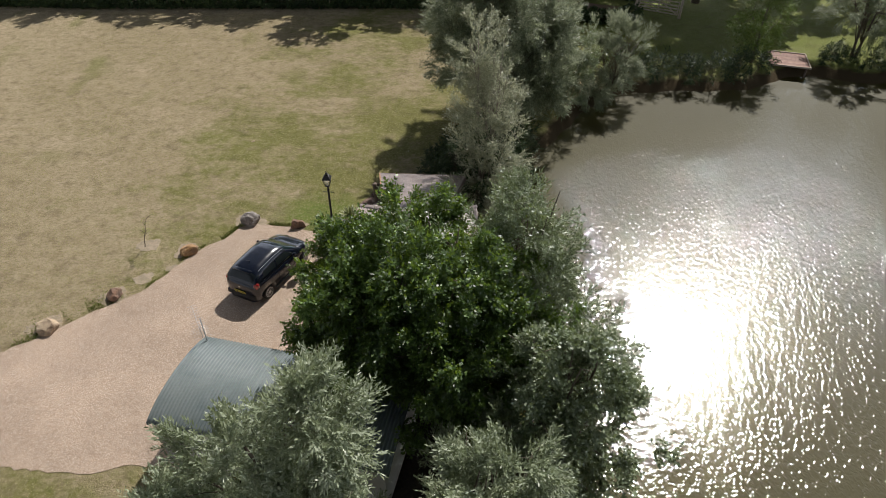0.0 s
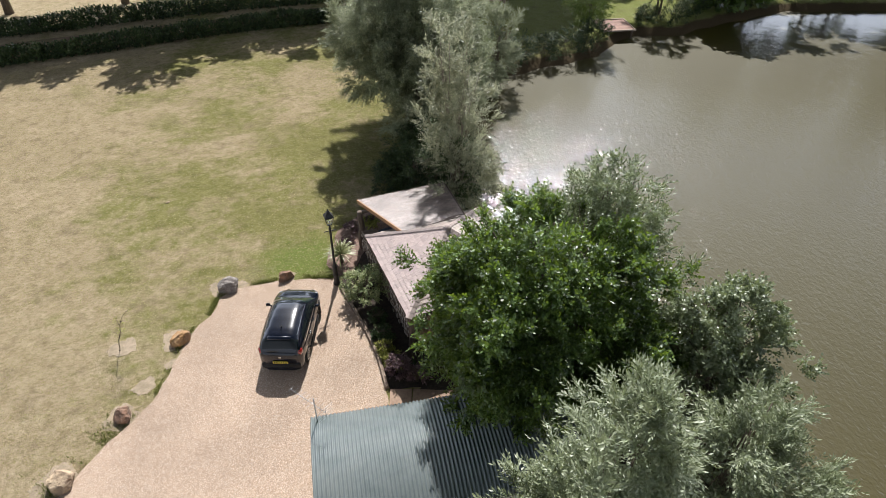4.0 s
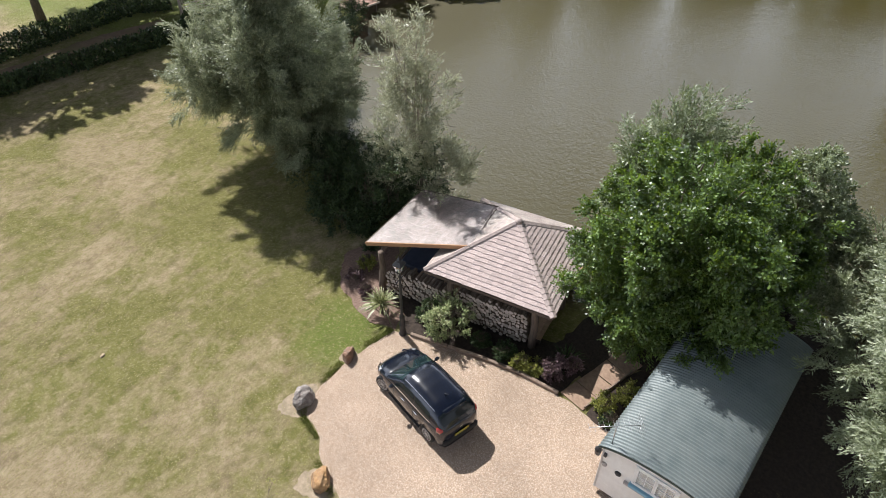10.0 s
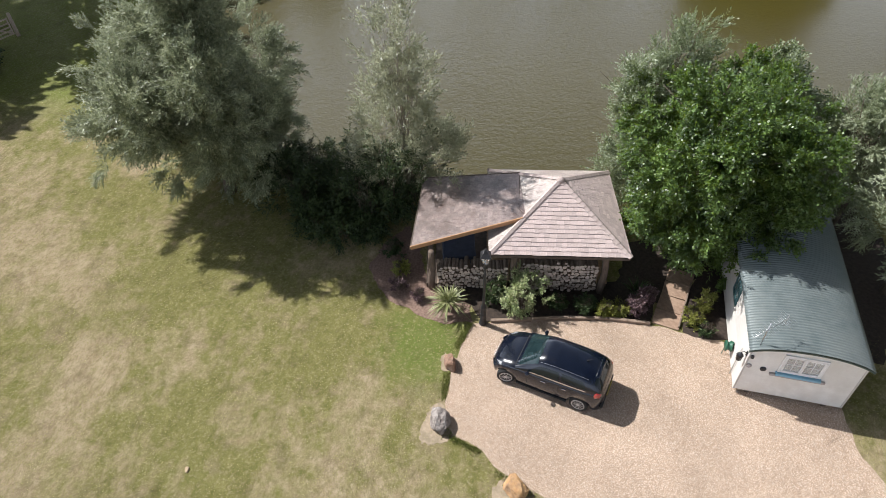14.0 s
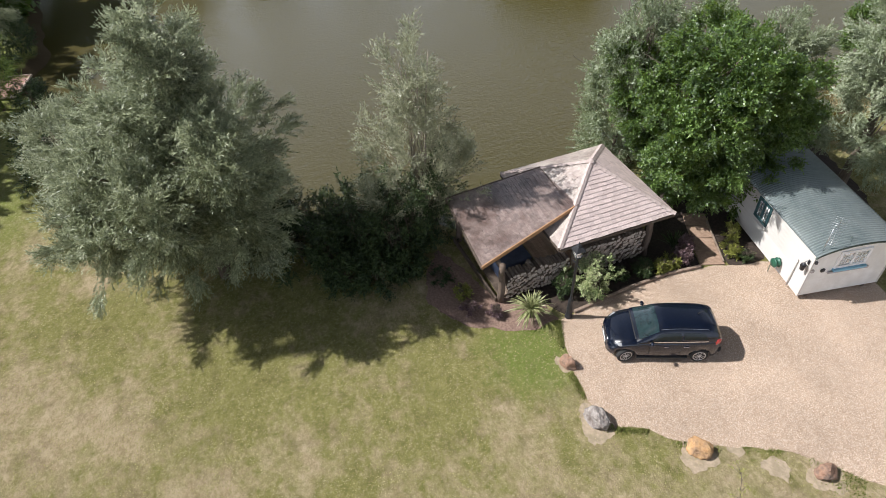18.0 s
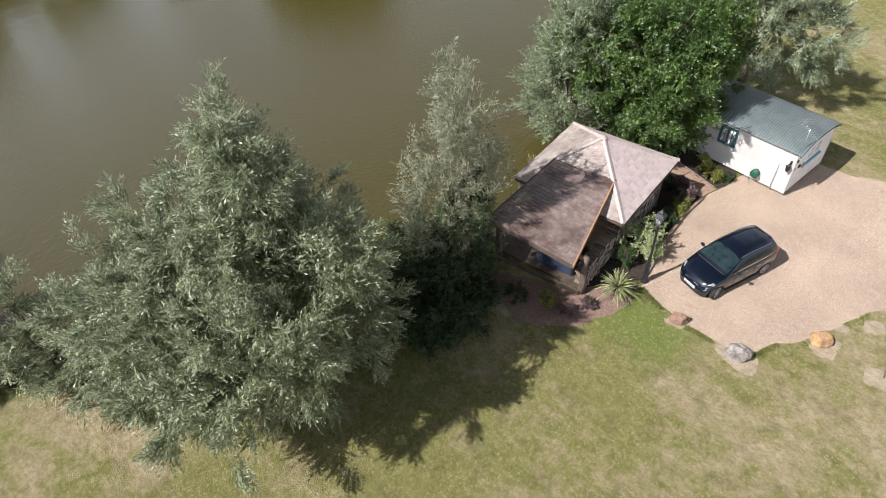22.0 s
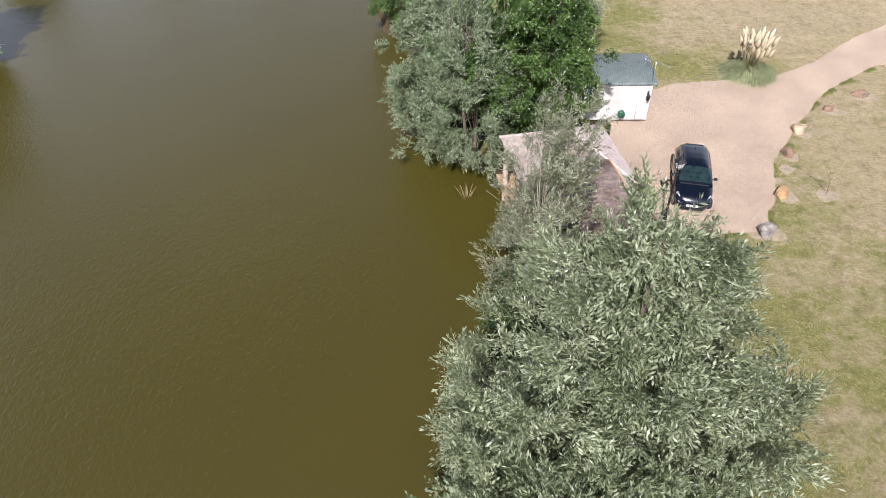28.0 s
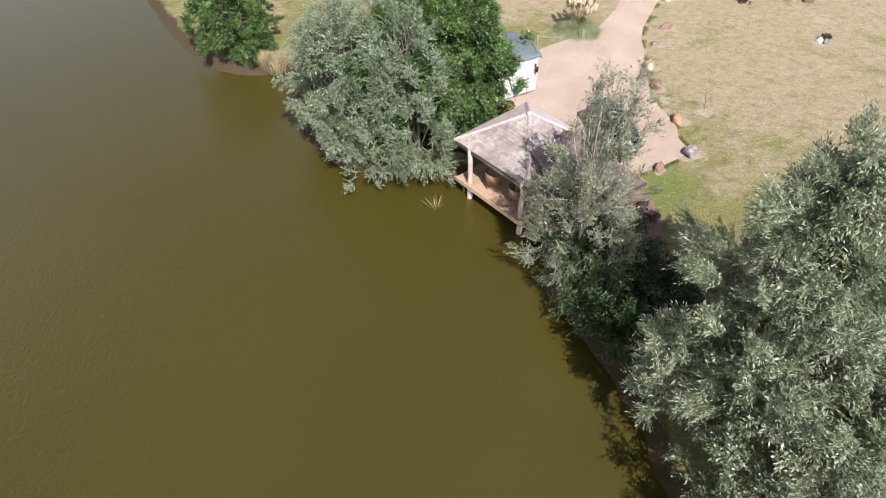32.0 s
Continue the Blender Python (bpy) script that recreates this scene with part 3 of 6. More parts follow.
def quads_mesh(name, co, material):
    """A mesh of loose quads from an array (n, 4, 3)."""
    n = len(co)
    me = bpy.data.meshes.new(name)
    me.vertices.add(n * 4)
    me.vertices.foreach_set("co", np.ascontiguousarray(co, dtype=np.float32).ravel())
    me.loops.add(n * 4)
    me.loops.foreach_set("vertex_index", np.arange(n * 4, dtype=np.int32))
    me.polygons.add(n)
    me.polygons.foreach_set("loop_start", np.arange(0, n * 4, 4, dtype=np.int32))
    me.materials.append(material)
    me.update(calc_edges=True)
    return me


def unit(a):
    return a / np.maximum(np.linalg.norm(a, axis=-1, keepdims=True), 1e-9)


def wobble(rng, p, waves, k):
    """Smooth pseudo-noise of points: a sum of sines, about -1 to 1."""
    f = np.zeros(len(p))
    for _ in range(waves):
        f += np.sin(p @ (rng.normal(size=3) * k) + rng.uniform(0, 6.28))
    return f / math.sqrt(waves / 2) / 1.6


def leaves_on(rng, start, axis, facing, count, length, leaf, width, droop=0.0, spread=0.8):
    """Leaf quads along twigs: start, axis and facing are (n, 3)."""
    n = len(start)
    side = unit(np.cross(axis, rng.normal(size=(n, 3))))
    out = []
    for j in range(count):
        s = (j + 0.6) / count
        q = start + axis * (s * length)[:, None]
        q[:, 2] -= droop * (s * length) ** 2
        sign = 1 if j % 2 else -1
        if j == count - 1:
            sign = 0.15
        d = unit(axis * 0.75 + side * sign * spread + rng.normal(size=(n, 3)) * 0.2 - np.array([0, 0, droop * 0.35]))
        w = unit(np.cross(d, facing + rng.normal(size=(n, 3)) * 0.35))
        ln = leaf * rng.uniform(0.7, 1.25, size=(n, 1))
        wd = width * rng.uniform(0.75, 1.2, size=(n, 1)) / 2
        mid = q + d * ln * 0.5
        out.append(np.stack([q, mid + w * wd, q + d * ln, mid - w * wd], 1))
    return np.concatenate(out)


SPECIES = dict(
    willow=dict(count=15, length=0.58, leaf=0.118, width=0.0345, droop=0.30, up=0.35, gap=-0.95, rough=0.20, spread=0.55, clump=0.26, long=1.8, per=26, bough=1.3, splay=0.58),
    alder=dict(count=10, length=0.40, leaf=0.095, width=0.070, droop=0.15, up=0.25, gap=-0.95, rough=0.19, spread=0.9, clump=0.27, long=1.1, per=26, bough=1.0),
    shrub=dict(count=9, length=0.36, leaf=0.09, width=0.055, droop=0.2, up=0.35, gap=-0.9, rough=0.18, spread=0.9, clump=0.42, long=1.1, per=14, bough=0.7),
    wispy=dict(count=11, length=0.50, leaf=0.115, width=0.041, droop=0.12, up=0.75, gap=-0.8, rough=0.22, spread=0.7, clump=0.25, long=1.9, per=14, bough=0.9),
    far=dict(count=6, length=0.85, leaf=0.48, width=0.35, droop=0.15, up=0.3, gap=-0.8, rough=0.2, spread=0.9, clump=1.0, long=1.0, per=16, bough=2.2),
    hedge=dict(count=7, length=0.3, leaf=0.11, width=0.08, droop=0.1, up=0.5, gap=-1.2, rough=0.1, spread=0.9, clump=0.4, long=1.0, per=12, bough=0.8),
)


def crown_mesh(name, lobes, twigs, kind, material, seed, low=0.15, bulk=0.5, core=0):
    """Leafy shoots in many small sprays, the sprays in an uneven shell round overlapping lobes (x, y, z, rx, ry, rz)."""
    rng = np.random.default_rng(seed)
    sp = SPECIES[kind]
    lb = np.array(lobes, float)
    size = min(1.0, float(lb[:, 3:].mean()) / 1.1)
    area = lb[:, 3] * lb[:, 4] + lb[:, 3] * lb[:, 5] + lb[:, 4] * lb[:, 5]
    n = max(6, int(twigs / sp["per"]))
    pick = rng.choice(len(lb), n, p=area / area.sum())
    d = unit(rng.normal(size=(n, 3)))
    r = (bulk + (0.98 - bulk) * rng.random(n) ** 0.33) * (1 + sp["rough"] * wobble(rng, d + lb[pick][:, :3] * 0.7, 7, 3.2))
    r *= 1 + 0.9 * sp["rough"] * wobble(rng, lb[pick][:, :3] + d * lb[pick][:, 3:], 6, 1.3)
    p = lb[pick][:, :3] + d * lb[pick][:, 3:] * r[:, None]
    keep = ((wobble(rng, p, 8, 1.5) > sp["gap"]) | (r < 0.70)) & (p[:, 2] > low)
    for i in range(len(lb)):
        inside = np.linalg.norm((p - lb[i, :3]) / lb[i, 3:], axis=1) < bulk * 0.95
        keep &= ~(inside & (pick != i))
    p, d = p[keep], d[keep]
    # sprays gather into boughs: proud in the middle of each, sunk between them
    wide = sp["bough"] * size
    mids = p[rng.permutation(len(p))]
    boughs = mids[:1]
    for q in mids[1:]:
        if np.min(np.linalg.norm(boughs - q, axis=1)) > wide:
            boughs = np.concatenate([boughs, q[None]])
    away = np.linalg.norm(p[:, None] - boughs[None], axis=2)
    own = np.argmin(away, 1)
    near = away[np.arange(len(p)), own] / wide
    lift = rng.uniform(-0.5, 0.5, len(boughs))[own]
    room = np.clip(lb[pick[keep]][:, 3:].mean(1) / 1.7, 0.3, 1.0)
    p = p + d * (wide * room * (0.34 * lift + 0.22 - 0.80 * np.minimum(near, 1.0) ** 2))[:, None]
    fan = (p - boughs[own]) / wide
    stay = (rng.random(len(p)) > 0.75 * np.clip((near - 0.55) / 0.4, 0, 1)) & (p[:, 2] > low)
    p, d, fan, own = p[stay], d[stay], fan[stay], own[stay]
    spray = unit(d * 0.8 + fan * 0.7 + np.array([0, 0, sp["up"]]) + rng.normal(size=d.shape) * 0.22)
    big = rng.uniform(0.65, 1.3, len(p))
    k = sp["per"]
    c, sd, ax, bg = (np.repeat(v, k, axis=0) for v in (p, d, spray, big))
    n = len(c)
    u = unit(rng.normal(size=(n, 3)))
    along = rng.uniform(-0.5, 1.0, n) ** 1.0
    rad = sp["clump"] * size * bg
    taper = np.where(along > 0.3, 1.0 - 0.6 * (along - 0.3) / 0.7, 1.0)
    q = c + ax * (along * rad * sp["long"])[:, None] + (u - ax * (u * ax).sum(1)[:, None]) * (rad * taper * rng.random(n) ** 0.4)[:, None]
    axis = unit(ax * 0.8 * sp["long"] ** 0.5 + u * sp.get("splay", 0.75) + rng.normal(size=(n, 3)) * 0.2)
    facing = unit(sd * 0.6 + u * 0.5 + np.array([0, 0, 0.75]))
    length = sp["length"] * rng.uniform(0.6, 1.3, n)
    start = q - axis * (length * 0.5)[:, None]
    co = leaves_on(rng, start, axis, facing, sp["count"], length, sp["leaf"], sp["width"], sp["droop"], sp["spread"])
    if core:
        # extra leaves added unseen deep inside the crown, to stop most of the light
        pick = rng.choice(len(lb), core, p=area / area.sum())
        d = unit(rng.normal(size=(core, 3)))
        q = lb[pick][:, :3] + d * lb[pick][:, 3:] * (0.66 * rng.random(core) ** 0.5)[:, None]
        q = q[q[:, 2] > low]
        inner = leaves_on(rng, q, unit(rng.normal(size=q.shape)), unit(rng.normal(size=q.shape) * 0.4 + np.array([0, 0, 1])), 12, np.full(len(q), 0.6), 0.16, 0.05, 0.2, 0.9)
        co = np.concatenate([co.reshape(-1, *co.shape[-2:]), inner.reshape(-1, *inner.shape[-2:])])
    co[..., 2] = np.maximum(co[..., 2], low - 0.1)
    return quads_mesh(name, co, material)


def wood_mesh(name, base, lobes, radius, material, seed, stems=1, ground=-0.15):
    """A tapered trunk, or several stems, with limbs into every lobe and branches off them."""
    rnd = random.Random(seed)
    g = shape(material, True)
    top = max(l[2] + l[5] * 0.55 for l in lobes)
    mid = Vector((sum(l[0] for l in lobes) / len(lobes), sum(l[1] for l in lobes) / len(lobes), 0))
    for s in range(stems):
        a = 2 * math.pi * s / max(stems, 1) + rnd.random()
        off = Vector((math.cos(a), math.sin(a), 0)) * (min(0.22, 0.10 * sum(l[3] for l in lobes) / len(lobes)) if stems > 1 else 0)
        pts = []
        for i in range(7):
            f = i / 6
            q = Vector((base[0], base[1], 0)).lerp(mid, f * f) + off * (1 + 4 * f)
            pts.append((q.x + rnd.uniform(-0.1, 0.1) * f, q.y + rnd.uniform(-0.1, 0.1) * f, ground + (top - ground) * f))
        add_tube(g, pts, [radius * (1.35 if i == 0 else 1.0) * (1 - 0.86 * i / 6) / (1 if stems == 1 else 1.5) for i in range(7)], 8)
        for l in lobes:
            k = rnd.randint(1, 3)
            p0, p1 = Vector(pts[k]), Vector((l[0], l[1], l[2]))
            for b in range(3):
                reach = 0.6 if radius > 0.05 else 0.3
                tip = p1 + Vector((rnd.uniform(-reach, reach) * l[3], rnd.uniform(-reach, reach) * l[4], rnd.uniform(-0.2, 0.65) * l[5]))
                m1 = p0.lerp(tip, 0.45) + Vector((rnd.uniform(-0.2, 0.2), rnd.uniform(-0.2, 0.2), 0.25))
                r0 = radius * 0.28 * (1 - 0.1 * k)
                add_tube(g, [p0, m1, tip], [r0, r0 * 0.6, 0.012], 6)
                for _ in range(3):
                    q0 = m1.lerp(tip, rnd.uniform(0.1, 0.8))
                    q1 = q0 + Vector((rnd.uniform(-0.85, 0.85) * reach * l[3], rnd.uniform(-0.85, 0.85) * reach * l[4], rnd.uniform(0.0, 0.8) * reach * l[5]))
                    add_tube(g, [q0, q0.lerp(q1, 0.5) + Vector((0, 0, 0.06)), q1], [r0 * 0.4, r0 * 0.25, 0.008], 5)
    return made(name, g)


def tree(name, base, lobes, twigs, kind, leaf, label, category="tree", seed=1, radius=0.16, wood="bark", stems=1, low=0.15, group="", bulk=0.5, ground=-0.15, core=0):
    """lobes are given from the base of the tree."""
    t = thing(name, pose(base[0], base[1], base[2]), label, category, group)
    part("trunk", wood_mesh("trunk", (0, 0), lobes, radius, M[wood], seed, stems, ground), t)
    part("crown", crown_mesh("crown", lobes, twigs, kind, M[leaf], seed, low, bulk, core), t)
    return t


# ---- ground, lake and drive ----
WATER_Z = -0.55
LAKE = np.array([(7, -46), (3.6, -30), (4.2, -14), (5.3, -5), (4.9, -1), (3.5, 1.0), (1.9, 2.3), (2.8, 4.5), (4.6, 8), (4.7, 11), (3.5, 13.7), (1.7, 15.0), (0.7, 15.9), (0.2, 17.2), (0.2, 20.2),
                 (1.4, 21.6), (3.0, 23.0), (3.7, 26), (4.6, 28.5), (6.2, 31), (7.8, 34), (10, 36), (13, 36.6), (18, 36.9), (20.2, 38.5), (22.6, 39.4), (25, 38.2), (30, 39), (37, 39.5), (45, 36.5), (54, 28), (61, 12), (60, -12), (46, -36), (24, -50)], float)


def shore_distance(x, y):
    """Metres from the shore: plus on land, minus in the lake."""
    p = np.stack([x, y], 1)
    best, inside = np.full(len(p), 1e9), np.zeros(len(p), bool)
    for a, b in zip(LAKE, np.roll(LAKE, -1, 0)):
        e = b - a
        t = np.clip(((p - a) @ e) / (e @ e), 0, 1)
        best = np.minimum(best, np.linalg.norm(p - a - t[:, None] * e, axis=1))
        cross = ((a[1] > p[:, 1]) != (b[1] > p[:, 1]))
        xi = a[0] + (p[:, 1] - a[1]) / (e[1] if abs(e[1]) > 1e-9 else 1e-9) * e[0]
        inside ^= cross & (p[:, 0] < xi)
    return np.where(inside, -best, best)


ISLAND = (37.0, -1.5, 6.5, 4.2)


def ground_height(x, y):
    d = shore_distance(x, y) + 0.25 * np.sin(x * 1.9 + 0.7 * y) * np.cos(y * 1.3) * 0.6
    isl = (1 - np.sqrt(((x - ISLAND[0]) / ISLAND[2]) ** 2 + ((y - ISLAND[1]) / ISLAND[3]) ** 2)) * 4.0
    d = np.maximum(d, isl)
    s = np.clip((d + 0.1) / 0.95, 0, 1)
    z = -0.68 + 0.68 * s * s * (3 - 2 * s)
    return np.where(d < -0.1, np.maximum(-0.68 + (d + 0.1) * 0.4, -2.2), z)


gx = np.concatenate([-np.geomspace(2500, 34, 14), np.arange(-33, 62, 0.5), np.geomspace(62.5, 2500, 14)])
gy = np.concatenate([-np.geomspace(2500, 50, 12), np.arange(-49, 72, 0.5), np.geomspace(72.5, 2500, 14)])
XX, YY = np.meshgrid(gx, gy)
ZZ = ground_height(XX.ravel(), YY.ravel())
nx, ny = len(gx), len(gy)
idx = np.arange(nx * ny).reshape(ny, nx)
gf = np.stack([idx[:-1, :-1], idx[:-1, 1:], idx[1:, 1:], idx[1:, :-1]], -1).reshape(-1, 4)
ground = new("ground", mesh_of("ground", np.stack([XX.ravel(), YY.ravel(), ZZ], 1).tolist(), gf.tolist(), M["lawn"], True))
tagged(ground, "dry patchy summer lawn, straw-coloured and green", "lawn", kind="structure")
lake = new("water", mesh_of("water", [(-3, -60, WATER_Z), (75, -60, WATER_Z), (75, 48, WATER_Z), (-3, 48, WATER_Z)], [(0, 1, 2, 3)], M["water"]))
tagged(lake, "murky olive-brown pond water with fine wind ripples", "pond", kind="structure")


def rough_outline(points, step=0.25, jitter=0.06, seed=3):
    """A closed outline with uneven edges through corner points."""
    rnd, out = random.Random(seed), []
    for a, b in zip(points, points[1:] + points[:1]):
        a, b = Vector(a), Vector(b)
        k = max(1, int((b - a).length / step))
        for i in range(k):
            q = a.lerp(b, i / k)
            out.append((q.x + rnd.uniform(-jitter, jitter), q.y + rnd.uniform(-jitter, jitter)))
    return out


def sheet(name, points, z, material, label, category, step=0.25, jitter=0.06, seed=3, thick=0.03):
    """A thin bed of loose material with a ragged edge that dips into the ground."""
    o = rough_outline(points, step, jitter, seed)
    bm = bmesh.new()
    top = [bm.verts.new((x, y, z)) for x, y in o]
    for tri in geometry.tessellate_polygon([[Vector((x, y, 0)) for x, y in o]]):
        f = bm.faces.new([top[i] for i in tri])
        f.normal_update()
        if f.normal.z < 0:
            f.normal_flip()
    low = [bm.verts.new((x * 1.0, y, z - thick)) for x, y in o]
    for i in range(len(o)):
        bm.faces.new((top[i - 1], low[i - 1], low[i], top[i]))
    me = bpy.data.meshes.new(name)
    bm.to_mesh(me)
    bm.free()
    me.materials.append(material)
    return tagged(new(name, me), label, category, kind="structure")


DRIVE = [(-4.4, 20.9), (-5.5, 21.35), (-6.6, 21.6), (-7.9, 21.7), (-8.5, 21.4), (-8.9, 20.6), (-9.5, 20.1), (-10.1, 19.2), (-10.4, 18.4), (-11.0, 17.4), (-11.6, 16.8), (-12.5, 16.1), (-13.5, 15.0), (-14.6, 14.2),
         (-16.0, 12.9), (-17.2, 12.1), (-19.5, 11.0), (-21.3, 10.2), (-23.6, 10.8), (-25.7, 12.3), (-26.8, 14.1), (-28.2, 16.2), (-31, 18.2), (-42, 21), (-42, -2), (-31, 3.0), (-25, 5.8), (-22.2, 6.9), (-18.0, 9.3), (-15.6, 10.15), (-14.3, 10.4),
         (-11.6, 10.05), (-9.6, 9.95), (-8.4, 10.3), (-7.0, 10.2), (-5.4, 10.0), (-4.9, 12.8), (-4.7, 13.4), (-4.45, 14.3), (-4.22, 15.1), (-4.05, 17.3), (-4.2, 19.7)]
sheet("road", DRIVE, 0.014, M["gravel"], "pale pinkish pea gravel drive and parking area", "gravel drive", 0.22, 0.05, 5)
sheet("flower_bed", [(-4.12, 15.1), (-3.98, 17.3), (-4.12, 19.7), (-4.3, 20.55), (-3.6, 21.0), (-2.6, 22.4), (-2.3, 20), (-2.3, 16), (-2.5, 14.6), (-3.4, 14.9)], 0.018, M["soil"], "dark damp soil of the planted bed", "flower bed", 0.3, 0.05, 6)
sheet("mulch_bed", [(-4.3, 21.0), (-4.35, 21.9), (-4.1, 22.7), (-3.75, 23.4), (-3.0, 24.2), (-1.9, 24.7), (-0.6, 24.3), (0.4, 23.4), (-1.0, 22.9), (-2.5, 22.5), (-3.5, 21.0)], 0.012, M["mulch"], "pinkish bark mulch bed beside the summerhouse", "mulch bed", 0.2, 0.09, 7)
sheet("farm_track", [(-60, 49.6), (-12, 49.5), (-2, 49.6), (6, 49.0), (11, 48.3), (12.5, 50.2), (8, 51.6), (0, 52.2), (-10, 52.2), (-60, 52.0)], 0.010, M["track"], "brown earth track between two hedges", "track", 0.5, 0.12, 8)
sheet("hut_bed", [(-4.75, 13.3), (-4.5, 14.2), (-2.7, 13.6), (-1.5, 12.8), (-1.5, 11.9), (-4.7, 12.75)], 0.018, M["soil"], "planted soil strip beside the white hut", "flower bed", 0.3, 0.05, 9)
# dark soil sheet whose near-black colour paints the shade under the trees
sheet("shaded_soil", [(-3.3, 14.7), (-2.4, 16.0), (-0.6, 15.4), (0.9, 13.9), (2.3, 12.9), (3.4, 10.7), (3.3, 8.2), (2.0, 6.0), (-0.5, 5.9), (-3.5, 6.6), (-5.4, 8.4), (-5.2, 10.1), (-2.6, 12.0), (-1.8, 12.9), (-2.6, 13.8)], 0.011, M["soil"], "dark earth sheet that stands in for the shade under the waterside trees", "bare earth", 0.3, 0.12, 10)

for i, (x, y, r, s) in enumerate([(-8.22, 21.85, 0.70, 1), (-10.05, 19.75, 0.68, 2), (-11.92, 17.1, 0.58, 3), (-13.6, 15.5, 0.66, 4), (-11.8, 20.1, 0.52, 5), (-6.0, 21.65, 0.36, 6), (-16.1, 14.1, 0.6, 7), (-18.5, 13.1, 0.75, 8), (-21.6, 10.8, 0.45, 9), (-26.0, 13.6, 0.7, 10), (-11.2, 18.1, 0.42, 11), (-10.3, 18.75, 0.3, 12), (-23.6, 20.1, 0.8, 13)]):
    r *= 0.9
    pts = [(x + r * (1 + 0.2 * math.sin(3 * a + s)) * math.cos(a), y + r * (1 + 0.2 * math.cos(2 * a + s)) * math.sin(a) * 0.85) for a in (k * math.pi / 7 for k in range(14))]
    sheet("soil_patch", pts, 0.009, M["dust"], "bare dusty earth worn into the lawn", "bare earth", 0.08, 0.055, 20 + i)

# ---- trees and hedges ----
W, A = "willow", "alder"
tree("willow_tree", (2.3, 31.0, 0), [(0.8, 0.5, 3.2, 2.7, 3.3, 2.5), (0.3, 0.2, 5.4, 2.8, 2.9, 2.4), (0.0, -0.1, 7.6, 1.65, 1.65, 2.0), (-0.15, -0.2, 8.9, 0.8, 0.8, 1.6), (0.5, -0.7, 1.7, 2.0, 2.1, 1.4), (-1.4, -0.8, 4.2, 1.4, 1.5, 1.7), (2.2, -1.4, 3.1, 1.6, 1.6, 2.1), (1.9, 2.4, 4.3, 2.0, 1.8, 2.3), (-0.5, 3.0, 4.2, 1.8, 1.5, 1.9), (-2.2, 1.2, 4.9, 1.6, 1.6, 1.6), (2.8, 0.7, 5.1, 1.5, 1.5, 1.7), (-1.7, -0.9, 6.0, 1.3, 1.3, 1.5), (-0.6, -0.5, 8.0, 0.95, 0.95, 1.2)],
     27000, W, "willow", "tall silvery willow with feathery drooping shoots on the bank", seed=112, radius=0.20, bulk=0.40, core=8000, group="waterside trees")
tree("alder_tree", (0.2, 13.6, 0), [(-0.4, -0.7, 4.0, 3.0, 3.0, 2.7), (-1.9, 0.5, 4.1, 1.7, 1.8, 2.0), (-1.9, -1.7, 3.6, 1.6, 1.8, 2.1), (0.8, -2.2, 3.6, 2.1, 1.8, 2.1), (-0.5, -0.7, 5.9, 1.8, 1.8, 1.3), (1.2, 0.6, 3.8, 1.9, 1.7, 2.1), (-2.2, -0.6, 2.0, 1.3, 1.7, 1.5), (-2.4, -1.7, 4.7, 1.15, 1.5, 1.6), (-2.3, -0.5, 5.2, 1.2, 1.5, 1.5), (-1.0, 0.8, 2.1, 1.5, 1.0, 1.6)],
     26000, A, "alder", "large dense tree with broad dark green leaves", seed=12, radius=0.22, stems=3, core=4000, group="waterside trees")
tree("grey_willow", (2.3, 14.6, -0.1), [(0.0, 0.3, 3.0, 1.9, 1.7, 2.6), (0.0, -0.1, 4.9, 1.5, 1.5, 1.8), (1.1, -0.8, 2.2, 1.8, 1.8, 2.0), (0.1, -0.4, 6.3, 0.8, 0.8, 1.2), (0.6, -0.7, 6.1, 0.7, 0.7, 1.2)],
     7500, "wispy", "shore_leaf", "grey-green willow leaning over the water", seed=13, radius=0.14, stems=2, group="waterside trees")
tree("shore_alder", (3.0, 10.2, -0.1), [(0.2, 0.0, 2.7, 2.0, 2.1, 2.5), (0.1, 0.2, 4.7, 1.3, 1.3, 1.4), (0.7, 1.0, 1.9, 1.5, 1.6, 1.7)],
     8800, A, "shore_leaf", "bushy green alder overhanging the pond edge", seed=14, radius=0.14, stems=3, group="waterside trees")
tree("willow_tree", (-2.4, 6.9, 0), [(-0.1, -0.1, 3.5, 1.9, 1.9, 2.6), (-1.1, 0.1, 4.8, 1.05, 1.05, 1.5), (0.35, 0.25, 5.8, 1.0, 1.0, 1.5), (0.45, -0.5, 4.2, 1.1, 1.1, 1.8), (-2.0, -0.6, 3.5, 1.3, 1.3, 2.0)],
     9200, W, "willow_warm", "silver willow with upright shoots behind the white hut", seed=15, radius=0.18, group="waterside trees")
tree("willow_tree", (1.2, 7.4, -0.05), [(0.4, 0.1, 2.7, 1.5, 1.6, 2.1), (0.9, 0.6, 4.3, 0.85, 0.85, 1.3), (-0.2, 0.2, 4.1, 0.75, 0.75, 1.3), (1.2, -0.4, 2.4, 1.3, 1.3, 1.6)],
     6200, W, "willow_warm", "smaller silver willow with twiggy grey shoots", seed=16, radius=0.14, stems=2, group="waterside trees")
